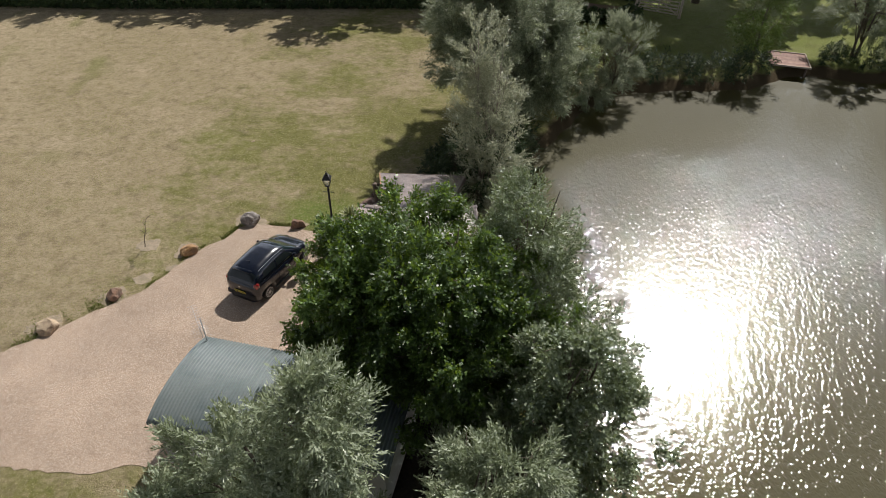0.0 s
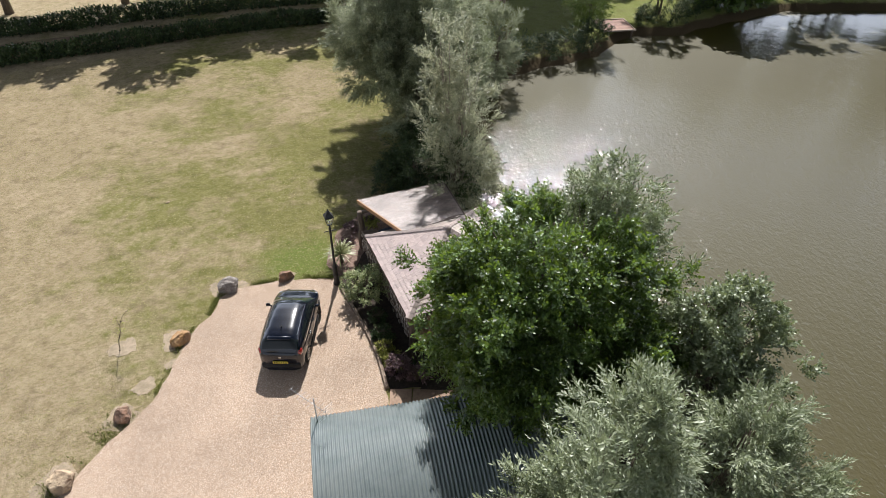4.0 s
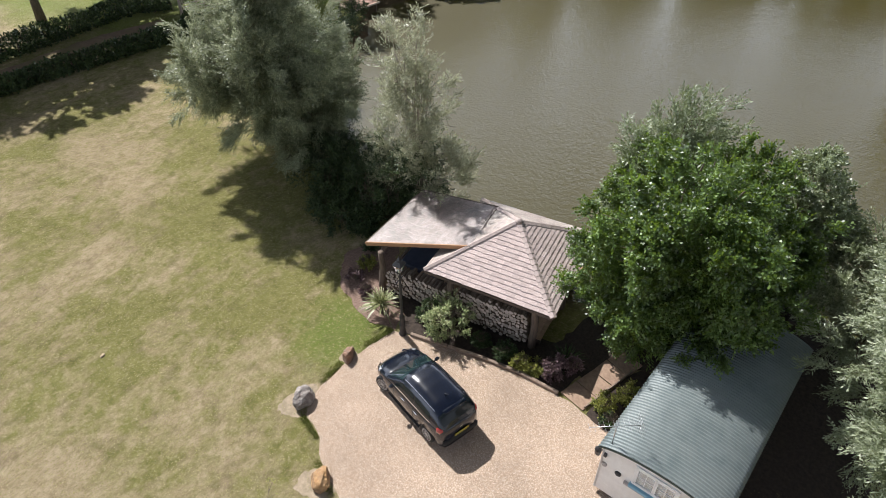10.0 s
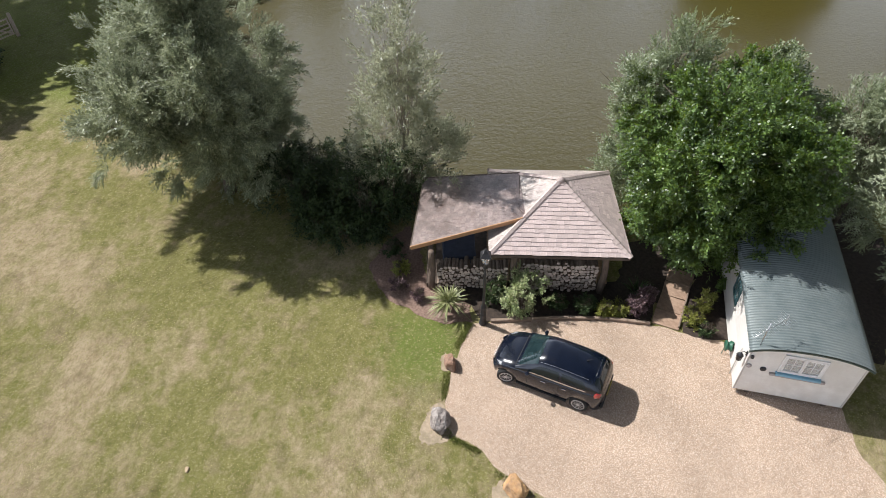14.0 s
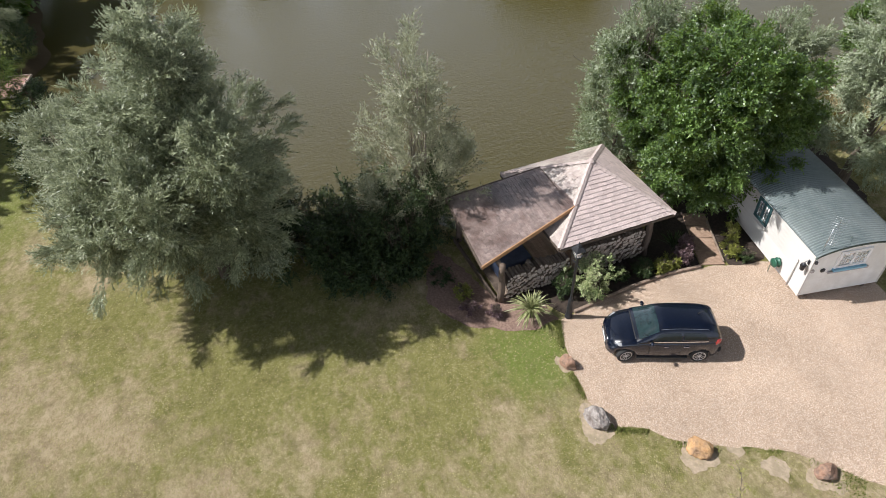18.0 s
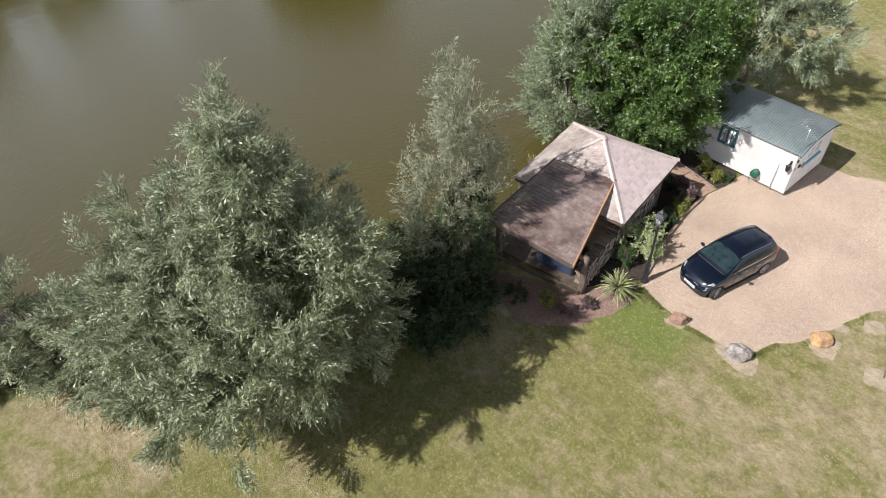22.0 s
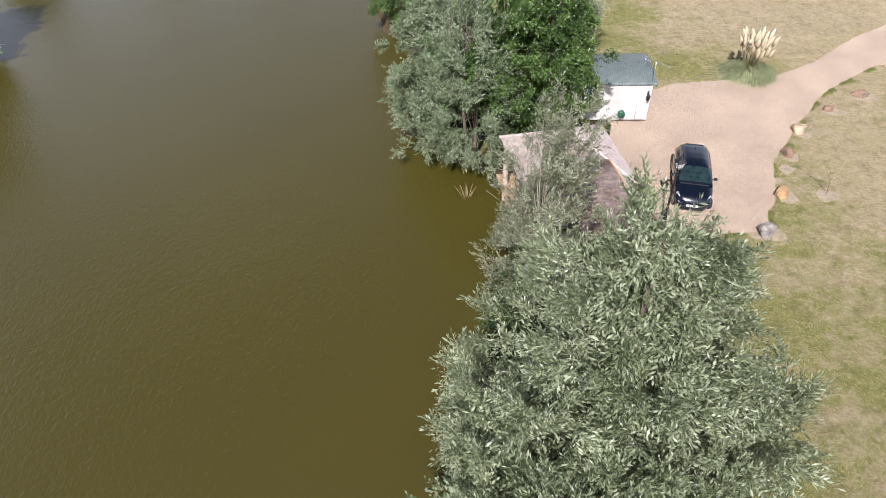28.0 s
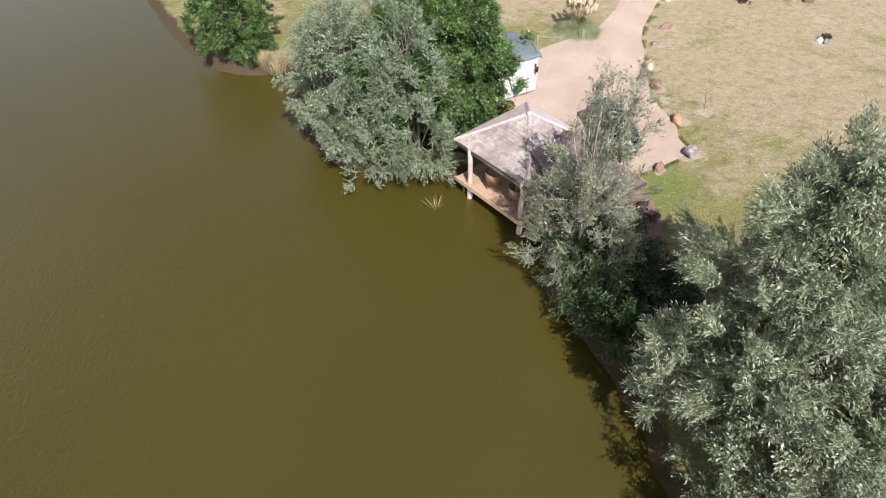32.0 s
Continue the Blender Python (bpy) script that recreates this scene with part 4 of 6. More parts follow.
tree("young_willow", (1.7, 23.5, -0.2), [(0.3, -0.1, 2.8, 1.7, 1.9, 2.2), (0.1, 0.0, 4.9, 1.25, 1.35, 1.9), (-0.5, 0.35, 6.9, 0.75, 0.8, 1.6), (0.4, -0.2, 6.4, 0.6, 0.65, 1.3), (-0.3, -1.2, 2.6, 1.2, 1.2, 1.6), (0.1, 0.5, 1.8, 1.5, 1.6, 1.4)],
     4700, "wispy", "young", "slender young willow with see-through crown", seed=17, radius=0.09, stems=2, wood="bark_pale", group="waterside trees")
tree("willow_bush", (9.2, 35.3, -0.1), [(-0.2, 0.0, 1.8, 1.7, 1.6, 2.0), (-1.7, -1.2, 1.9, 1.5, 1.4, 1.9), (0.8, 0.7, 2.2, 1.2, 1.2, 1.5)], 4400, W, "willow", "low spreading willow bush beside the water", seed=18, radius=0.1, stems=4, group="waterside trees")
tree("willow_bush", (5.6, 33.2, 0), [(0, 0, 2.7, 1.8, 1.8, 2.9), (-1.2, 0.2, 1.8, 1.3, 1.3, 1.8), (0.9, 0.7, 3.2, 1.2, 1.2, 1.6)], 3200, "shrub", "shore_leaf", "green leafy bush under the tall willow", seed=19, radius=0.08, stems=3, group="waterside trees")
for i, (x, y, r, h) in enumerate([(2.5, 25.6, 1.25, 1.7), (2.9, 27.4, 1.3, 1.6), (1.6, 24.2, 1.0, 1.5), (1.1, 26.0, 1.0, 1.9), (3.3, 28.6, 1.2, 1.5), (1.9, 28.2, 1.2, 1.7), (2.2, 26.4, 1.1, 1.9), (0.9, 27.3, 0.9, 1.4), (2.6, 24.6, 1.0, 1.8), (0.9, 24.2, 1.0, 2.9), (1.4, 23.2, 0.9, 3.0), (0.3, 25.0, 0.9, 2.1), (-0.3, 25.9, 0.8, 1.0), (0.1, 26.9, 0.8, 0.9), (-0.35, 24.9, 0.6, 0.9)]):
    tree("dark_shrub", (x, y, -0.1), [(0, 0, h * 0.55, r, r, h * 0.6), (0.3, 0.3, h * 0.8, r * 0.6, r * 0.6, h * 0.4)], 850, "shrub", "dark_leaf", "dark green shrub in the shade of the bank", "shrub", 30 + i, 0.04, stems=3, group="bank shrubs")
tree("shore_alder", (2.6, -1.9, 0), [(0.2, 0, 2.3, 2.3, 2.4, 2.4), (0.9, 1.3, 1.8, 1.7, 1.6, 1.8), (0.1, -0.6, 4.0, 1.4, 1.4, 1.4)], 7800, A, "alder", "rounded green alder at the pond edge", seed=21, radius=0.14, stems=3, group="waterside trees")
# north bank
tree("young_tree", (18.9, 40.0, 0), [(0, 0, 3.0, 1.45, 1.45, 2.1), (0.1, 0, 4.7, 1.0, 1.0, 1.4), (-0.2, 0.1, 1.8, 1.3, 1.3, 1.3)], 2800, "shrub", "birch", "light green young tree on the far bank", seed=41, radius=0.09, group="north bank trees")
tree("willow_tree", (25.9, 41.2, 0), [(0, 0, 2.7, 2.1, 2.0, 2.2), (0.2, 0.2, 4.8, 1.6, 1.6, 1.6), (-1.0, -0.3, 3.4, 1.2, 1.2, 1.3), (1.6, -0.4, 2.2, 1.5, 1.4, 1.7)], 3600, W, "willow", "grey willow leaning over the far bank", seed=42, radius=0.14, stems=2, group="north bank trees")
tree("alder_tree", (31.5, 41.4, 0), [(0, 0, 3.6, 2.3, 2.3, 3.2), (0.4, 0, 6.0, 1.5, 1.5, 1.9)], 2000, "far", "alder", "green tree on the far bank", seed=43, radius=0.18, group="north bank trees")
for i, (x, y, r, h) in enumerate([(10.9, 37.4, 1.1, 1.5), (12.4, 37.5, 1.2, 1.3), (14.0, 37.4, 1.2, 1.2), (15.6, 37.6, 1.2, 1.3), (17.2, 37.9, 1.2, 1.5), (18.6, 38.5, 1.0, 1.3), (24.0, 40.4, 0.9, 1.1), (26.2, 39.6, 1.2, 1.4), (28.6, 40.2, 1.0, 1.4), (34.5, 40.6, 1.2, 1.5)]):
    tree("bank_shrub", (x, y, -0.1), [(0, 0, h * 0.5, r, r * 0.8, h * 0.6)], 460, "shrub", "dark_leaf", "low dark undergrowth along the far bank", "shrub", 50 + i, 0.03, stems=3, group="bank shrubs")

# tall trees round the lake: two kinds, repeated
big = tree("broadleaf_tree", (8.2, 57.0, 0), [(0, 0, 9.2, 4.4, 4.4, 4.4), (1.8, 0.8, 6.8, 3.2, 3.0, 2.6), (-2.0, -0.8, 7.0, 3.0, 3.0, 2.6), (0.2, -0.2, 13.0, 2.6, 2.6, 2.6)], 2300, "far", "alder", "tall broadleaf tree beyond the hedges", seed=61, radius=0.26, group="boundary trees")
slim = tree("broadleaf_tree", (0.8, 58.2, 0), [(0, 0, 8.6, 3.9, 3.9, 4.2), (0.6, 0.4, 12.4, 2.6, 2.6, 2.8), (-1.2, 1.0, 6.2, 2.4, 2.4, 2.0)], 1900, "far", "alder", "tall broadleaf tree beyond the hedges", seed=62, radius=0.24, group="boundary trees")
rnd = random.Random(4)
# the last six are unseen, added to block bright sky gaps in the reflection
for i, (x, y) in enumerate([(-5.2, 57.8), (-11.0, 58.4), (-19, 59), (-27, 58), (15, 58), (18.5, 51.5), (31, 60), (37, 55), (38, 46), (44, 43.5), (51, 38), (57, 31), (21.5, 52.5), (63, 22), (66, 10), (66, -4), (62, -17), (54, -31), (43, -44), (30, -54), (16, -56), (48, 44), (56, 38.5), (62, 29.5), (68, 19), (71, 4), (69, -10)]):
    copied = copy_thing((big, slim)[i % 2], pose(x, y, 0, 0, 0, rnd.uniform(0, 360)))
    if i > 6:
        copied.scale = (0.9, 0.9, 0.84)
for i, (x, y, s) in enumerate([(33.2, 0.8, 1), (36.2, 1.8, 2), (40.5, -0.4, 3), (31.8, -2.0, 4), (35.5, -2.5, 5), (38.6, 1.2, 6)]):
    tree("island_tree", (x, y, -0.1), [(0, 0, 1.8, 2.2, 2.0, 2.4), (0.4, -0.3, 4.8, 1.6, 1.6, 2.2)], 1700, "far", ("alder", "shore_leaf")[i % 2], "leafy tree crowding the small island", seed=70 + s, radius=0.14, stems=2, group="island trees")


def hedge(name, line, thick, height, n, label, seed, leaf="dark_leaf"):
    """A clipped hedge along a line of points: stems below, leaves all over."""
    rng = np.random.default_rng(seed)
    pts = np.array(line, float)
    seg = np.linalg.norm(np.diff(pts, axis=0), axis=1)
    s = rng.random(n) * seg.sum()
    k = np.clip(np.searchsorted(np.cumsum(seg), s), 0, len(seg) - 1)
    f = (s - np.concatenate([[0], np.cumsum(seg)])[k]) / seg[k]
    q = pts[k] * (1 - f)[:, None] + pts[k + 1] * f[:, None]
    across = unit(np.stack([-(pts[k + 1] - pts[k])[:, 1], (pts[k + 1] - pts[k])[:, 0]], 1))
    a = rng.uniform(0, 2 * math.pi, n)
    rr = 0.55 + 0.45 * rng.random(n) ** 0.5
    lump = 1 + 0.16 * wobble(rng, np.stack([s, s * 0, s * 0], 1), 6, 1.6)
    off, z = np.cos(a) * rr * thick / 2 * lump, (0.52 + 0.46 * np.sin(a) * rr) * height * lump
    p = np.stack([q[:, 0] + across[:, 0] * off, q[:, 1] + across[:, 1] * off, z], 1)
    d = unit(np.stack([across[:, 0] * np.cos(a), across[:, 1] * np.cos(a), np.sin(a)], 1))
    sp = SPECIES["hedge"]
    axis = unit(d + np.array([0, 0, 0.5]) + rng.normal(size=(n, 3)) * 0.5)
    length = sp["length"] * rng.uniform(0.7, 1.4, n)
    co = leaves_on(rng, p - axis * (length * 0.5)[:, None], axis, unit(d + np.array([0, 0, 0.6])), sp["count"], length, 0.15, 0.115, 0.1, 0.9)
    h = thing(name, pose(0, 0, 0), label, "hedge", "field hedges")
    part("foliage", quads_mesh("foliage", co, M[leaf]), h)
    g = shape(M["bark"], True)
    for _ in range(int(seg.sum() * 3)):
        t = rng.random() * seg.sum()
        i = int(np.clip(np.searchsorted(np.cumsum(seg), t), 0, len(seg) - 1))
        u = (t - (np.cumsum(seg)[i] - seg[i])) / seg[i]
        b = pts[i] * (1 - u) + pts[i + 1] * u + rng.normal(size=2) * thick * 0.14
        add_tube(g, [(b[0], b[1], -0.05), (b[0] + rng.normal() * 0.06, b[1] + rng.normal() * 0.06, height * 0.45), (b[0] + rng.normal() * 0.16, b[1] + rng.normal() * 0.16, height * 0.85)], [0.03, 0.02, 0.008], 5)
    tagged(part("stems", made("stems", g), h), kind="stuff")
    return h


hedge("near_hedge", [(-48, 48.2), (-28, 47.9), (-12, 48.7), (-4, 49.2), (2, 48.8), (6.5, 47.6), (10.5, 46.4), (13.2, 47.6)], 1.15, 0.95, 9000, "low dark hedge along the lawn's edge", 81)
hedge("far_hedge", [(-48, 53.6), (-11, 53.9), (-3, 53.9), (5, 53.1), (12.5, 52.9), (14, 51)], 1.3, 1.25, 8000, "clipped hedge along the far side of the track", 82)

# ---- the summerhouse on the shore ----
EAVE, PEAK = 1.98, 3.36
CA, CB, CC, CD = Vector((-3.12, 15.95, EAVE)), Vector((-3.13, 20.46, EAVE)), Vector((1.32, 20.5, EAVE + 0.05)), Vector((1.36, 16.1, EAVE + 0.05))
APEX = Vector((-0.92, 18.15, PEAK))
house = thing("summerhouse", pose(0, 0, 0), "open timber summerhouse with weathered shingle roof on the pond bank", "summerhouse")
rnd = random.Random(9)


def roof_slab(name, corners, thick, material, parent, label=""):
    """A roof plane with thickness under its corners."""
    c = [Vector(p) for p in corners]
    nrm = (c[1] - c[0]).cross(c[2] - c[0]).normalized()
    if nrm.z < 0:
        nrm = -nrm
    k = len(c)
    vs = c + [p - nrm * thick for p in c]
    fs = [tuple(range(k)), tuple(range(2 * k - 1, k - 1, -1))] + [(i, i + k, (i + 1) % k + k, (i + 1) % k) for i in range(k)]
    bm = bmesh.new()
    bv = [bm.verts.new(v) for v in vs]
    for f in fs:
        bm.faces.new([bv[i] for i in f])
    bmesh.ops.recalc_face_normals(bm, faces=bm.faces)
    me = bpy.data.meshes.new(name)
    bm.to_mesh(me)
    bm.free()
    me.materials.append(material)
    return part(name, me, parent, label)


def shingle_blank(name, width, material):
    g = shape(material)
    w = width / 2
    add(g, [(-w, -0.02, 0.034), (w, -0.02, 0.034), (w, 0.24, 0.004), (-w, 0.24, 0.004), (-w, -0.02, 0.004), (w, -0.02, 0.004)], [(0, 1, 2, 3), (0, 4, 5, 1), (0, 3, 4), (1, 5, 2)])
    return made(name, g)


BLANKS = [shingle_blank("shingle", w, M["shingle"]) for w in (0.15, 0.19, 0.23)]


SHINGLE_FACES = [(0, 1, 2, 3), (0, 4, 5, 1), (0, 3, 4), (1, 5, 2)]


def span(flat, t):
    """The stretch of a convex outline at height t."""
    cuts = [s0 + (t - t0) / (t1 - t0) * (s1 - s0) for (s0, t0), (s1, t1) in zip(flat, flat[1:] + flat[:1]) if (t0 - t) * (t1 - t) <= 0 and abs(t1 - t0) > 1e-6]
    return min(cuts), max(cuts)


def shingles(poly, parent, singly, seed, pot=None, exposure=0.150):
    """Courses of shingles over a convex polygon whose first edge is the eave."""
    rnd = random.Random(seed)
    p = [Vector(q) for q in poly]
    es = (p[1] - p[0]).normalized()
    nrm = es.cross(p[2] - p[0]).normalized()
    if nrm.z < 0:
        es, nrm = -es, nrm
        nrm = es.cross(p[2] - p[0]).normalized()
    if nrm.z < 0:
        nrm = -nrm
    et = nrm.cross(es)
    flat = [((q - p[0]).dot(es), (q - p[0]).dot(et)) for q in p]
    top = max(t for _, t in flat)
    row = 0
    while row * exposure < top - 0.04:
        t = row * exposure + 0.02
        lo0, hi0 = span(flat, max(t - 0.02, 0.001))
        lo1, hi1 = span(flat, min(t + 0.24, top - 0.002))
        s = lo0 - rnd.uniform(0, 0.12)
        while s < hi0 - 0.01:
            k = rnd.randrange(3)
            w = (0.15, 0.19, 0.23)[k]
            c = p[0] + es * (s + w / 2) + et * (t + rnd.uniform(-0.012, 0.006)) + nrm * (0.004 + rnd.uniform(0, 0.006))
            m = Matrix((es, et, nrm)).transposed().to_4x4()
            m.translation = c
            bl, br = max(s, lo0), min(s + w, hi0)
            tl, tr = min(max(s, lo1), hi1), max(min(s + w, hi1), lo1)
            whole = bl == s and br == s + w and tl == s and tr == s + w
            if whole:
                m = m @ pose(0, 0, 0, rnd.uniform(-1.0, 0.5), 0, rnd.uniform(-0.8, 0.8))
            if singly and whole:
                part("shingle", BLANKS[k], parent, m=m)
            elif br - bl > 0.015:
                mid = s + w / 2
                bl, br, tl, tr = (q - mid for q in (bl, br, tl, tr))
                vs = [(bl, -0.02, 0.034), (br, -0.02, 0.034), (max(tl, tr), 0.24, 0.004), (tl, 0.24, 0.004), (bl, -0.02, 0.004), (br, -0.02, 0.004)]
                if singly:
                    piece = shape(M["shingle"])
                    add(piece, vs, SHINGLE_FACES)
                    part("shingle", made("shingle", piece), parent, m=m)
                else:
                    add(pot, [m @ Vector(v) for v in vs], SHINGLE_FACES)
            s += w + 0.004
        row += 1


QW, QE = CB.lerp(APEX, 0.46), CC.lerp(APEX, 0.46)
P1 = Vector((-2.70, 23.04, 1.80))
roof = roof_slab("roof", [CA, CB, APEX], 0.05, M["timber_dark"], house, "weathered cedar shingle pyramid roof")
roof_slab("roof_boarding", [CB, CC, APEX], 0.05, M["timber_dark"], roof)
roof_slab("roof_boarding", [CC, CD, APEX], 0.05, M["timber_dark"], roof)
roof_slab("roof_boarding", [CD, CA, APEX], 0.05, M["timber_dark"], roof)
UP = Vector((0, 0, 0.05))
QW, QE = QW + UP, QE + UP
P2 = Vector((0.92, 22.86, 0))
lean_n = (QE - QW).cross(P1 - QW)
P2.z = QW.z - (lean_n.x * (P2.x - QW.x) + lean_n.y * (P2.y - QW.y)) / lean_n.z
lean = roof_slab("porch_roof", [P1, P2, QE, QW], 0.06, M["timber_dark"], house, "low-pitched mossy shingle roof over the log store")
pot = shape(M["shingle_far"])
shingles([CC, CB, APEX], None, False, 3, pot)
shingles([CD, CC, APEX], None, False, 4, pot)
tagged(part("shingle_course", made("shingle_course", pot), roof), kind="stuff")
pot = shape(M["shingle_many"])
shingles([P1, P2, QE, QW], None, False, 5, pot)
tagged(part("shingle_course", made("shingle_course", pot), lean, "brown weathered shingles"), kind="stuff")
# timber fascias and hip caps
for a, b in ((P1, QW), (P1, P2), (P2, QE)):
    d = b - a
    g = shape(M["fascia" if b is QW else "timber_dark"])
    q = Matrix.Translation((a + b) / 2 - Vector((0, 0, 0.03))) @ d.to_track_quat("Y", "Z").to_matrix().to_4x4()
    add_box(g, (0, 0, 0), (0.05, d.length + 0.03, 0.15), None, 0.005)
    part("fascia", made("fascia", g), lean, "orange-brown timber fascia board" if b is QW else "dark stained fascia board", q)
for a, b in ((CA, CB), (CB, CC), (CC, CD), (CD, CA)):
    d = b - a
    g = shape(M["timber_dark"])
    q = Matrix.Translation((a + b) / 2 - Vector((0, 0, 0.07))) @ d.to_track_quat("Y", "Z").to_matrix().to_4x4()
    add_box(g, (0, 0, 0), (0.04, d.length - 0.06, 0.10), None, 0.005)
    part("fascia", made("fascia", g), roof, "", q)
cap = shape(M["ridge"])
add(cap, [(-0.115, -0.02, -0.035), (0, -0.02, 0.03), (0.115, -0.02, -0.035), (-0.10, 0.30, -0.045), (0, 0.30, 0.008), (0.10, 0.30, -0.045), (-0.115, -0.02, -0.06), (0.115, -0.02, -0.06)],
    [(0, 1, 4, 3), (1, 2, 5, 4), (0, 6, 7, 2, 1)])
cap_mesh = made("hip_cap", cap)
for c in (CA, CB, CC, CD):
    d = APEX - c
    k = int(d.length / 0.2)
    m = d.to_track_quat("Y", "Z").to_matrix().to_4x4()
    if c in (CB, CC):
        g = shape(M["ridge"])
        add(g, [(-0.085, 0, -0.02), (0, 0, 0.035), (0.085, 0, -0.02), (-0.085, d.length, -0.02), (0, d.length, 0.035), (0.085, d.length, -0.02)], [(0, 1, 4, 3), (1, 2, 5, 4), (0, 2, 1), (3, 4, 5)])
        m.translation = c + Vector((0, 0, 0.055))
        part("hip_strip", made("hip_strip", g), roof, "pale flat strip along the hip", m)
        continue
    for i in range(k):
        q = m.copy()
        q.translation = c + d * (i / k) + Vector((0, 0, 0.045))
        part("hip_cap", cap_mesh, roof, m=q)
top = shape(M["ridge"], True)
add_lathe(top, [(0.16, -0.05), (0.13, 0.02), (0.05, 0.07), (0.0, 0.08)], 10, tuple(APEX + Vector((0, 0, 0.03))))
part("roof_tip", made("roof_tip", top), roof)
# log posts, beams, deck
for x, y, z0, z1, mat_name in ((-2.80, 22.36, -0.1, 1.75, "post"), (-2.82, 19.6, -0.1, 2.0, "post"), (-2.78, 16.62, -0.1, 2.0, "post"), (0.62, 22.5, -0.4, 1.85, "post"), (1.32, 17.1, -1.0, 2.02, "post_pale"), (1.26, 20.15, -1.0, 2.02, "post_pale"), (-0.6, 16.4, -0.4, 2.0, "post")):
    pts = [(x + rnd.uniform(-0.03, 0.03), y + rnd.uniform(-0.03, 0.03), z0 + (z1 - z0) * i / 5) for i in range(6)]
    tube_part("post", pts, [0.135 - 0.006 * i for i in range(6)], M[mat_name], house, 10, "round peeled log post")
for a, b in (((-2.8, 16.5, 1.86), (-2.8, 20.3, 1.86)), ((1.3, 16.6, 1.88), (1.3, 20.4, 1.88)), ((-2.8, 16.6, 1.83), (1.3, 16.7, 1.86)), ((-2.75, 22.4, 1.68), (0.7, 22.5, 1.80))):
    tube_part("beam", [a, b], [0.08, 0.08], M["post"], house, 8)
for i in range(29):
    y = 16.45 + i * 0.142
    box_part("deck_board", (-0.58 + rnd.uniform(-0.01, 0.01), y, 0.27), (4.1, 0.134, 0.035), M["deck"], house, 0.004)
box_part("deck_beam", (1.46, 18.45, 0.2), (0.12, 4.2, 0.2), M["deck"], house, 0.01, "thick timber edge beam above the water")
box_part("deck_beam", (-2.55, 18.45, 0.15), (0.12, 4.1, 0.2), M["timber_dark"], house, 0.01)
for x in (-1.6, -0.2, 1.2):
    tube_part("stilt", [(x, 16.6, -1.2), (x, 16.6, 0.25)], [0.07, 0.07], M["post"], house)
    tube_part("stilt", [(x, 20.2, -1.2), (x, 20.2, 0.25)], [0.07, 0.07], M["post"], house)
box_part("kick_board", (-1.1, 22.62, 0.1), (3.4, 0.06, 0.22), M["timber_dark"], house, 0.006, "", pose(0, 0, 0, 0, 0, 3))
box_part("porch_floor", (-1.05, 21.4, 0.06), (3.3, 1.9, 0.08), M["timber_dark"], house, 0.01)


def firewood(y0, y1, z0, z1, seed):
    """A wall of split logs stacked between two posts, cut ends outward."""
    rnd = random.Random(seed)
    s = thing("firewood_stack", pose(-2.62, (y0 + y1) / 2, z0), "stack of cut firewood logs with pale round ends", "firewood", "firewood between the posts")
    blanks = []
    for k in range(4):
        n = (7, 8, 6, 9)[k]
        ring = [(math.cos(2 * math.pi * i / n + k) * (0.9 + 0.2 * rnd.random()), math.sin(2 * math.pi * i / n + k) * (0.9 + 0.2 * rnd.random())) for i in range(n)]
        me = bpy.data.meshes.new("log")
        me.from_pydata([(-0.24, a * 0.97, b * 0.97) for a, b in ring] + [(0.2, a, b) for a, b in ring], [], [tuple(range(n))[::-1], tuple(range(n, 2 * n))] + [(i, (i + 1) % n, n + (i + 1) % n, n + i) for i in range(n)])
        me.materials.append(M["log_end"])
        me.materials.append(M["log_bark"])
        for f in me.polygons:
            f.material_index = 0 if f.index < 2 else 1
        blanks.append(me)
    z, row = 0.065, 0
    while z < z1 - z0:
        y = -(y1 - y0) / 2 + rnd.uniform(0.06, 0.10)
        while y < (y1 - y0) / 2 - 0.04:
            r = rnd.choice((0.048, 0.058, 0.066, 0.074, 0.08))
            if z + r < z1 - z0 + 0.06 * math.sin(y * 3 + seed):
                part("log", blanks[rnd.randrange(4)], s, m=pose(rnd.uniform(-0.05, 0.05), y, z + rnd.uniform(-0.012, 0.012), rnd.uniform(0, 360), 0, 0) @ Matrix.Diagonal((1, r, r, 1)))
            y += r * 1.05 + rnd.choice((0.052, 0.062, 0.07))
        z += 0.122
        row += 1
    return s


firewood(19.78, 22.18, 0.1, 1.16, 1)
firewood(16.8, 19.42, 0.1, 1.40, 2)
cover = thing("covered_table", pose(-1.45, 21.5, 0.1, 0, 0, 4), "table under a fitted navy fabric cover", "garden table")
g = shape(M["navy"])
add_box(g, (0, 0, 0.82), (1.5, 1.15, 0.09), None, 0.04)
part("tabletop_cover", made("cover", g), cover)
g = shape(M["navy"])
for sx in (-1, 1):
    add_box(g, (sx * 0.70, 0, 0.40), (0.05, 1.05, 0.78), None, 0.02)
    add_box(g, (0, sx * 0.53, 0.40), (1.38, 0.05, 0.78), None, 0.02)
part("skirt", made("skirt", g), cover)


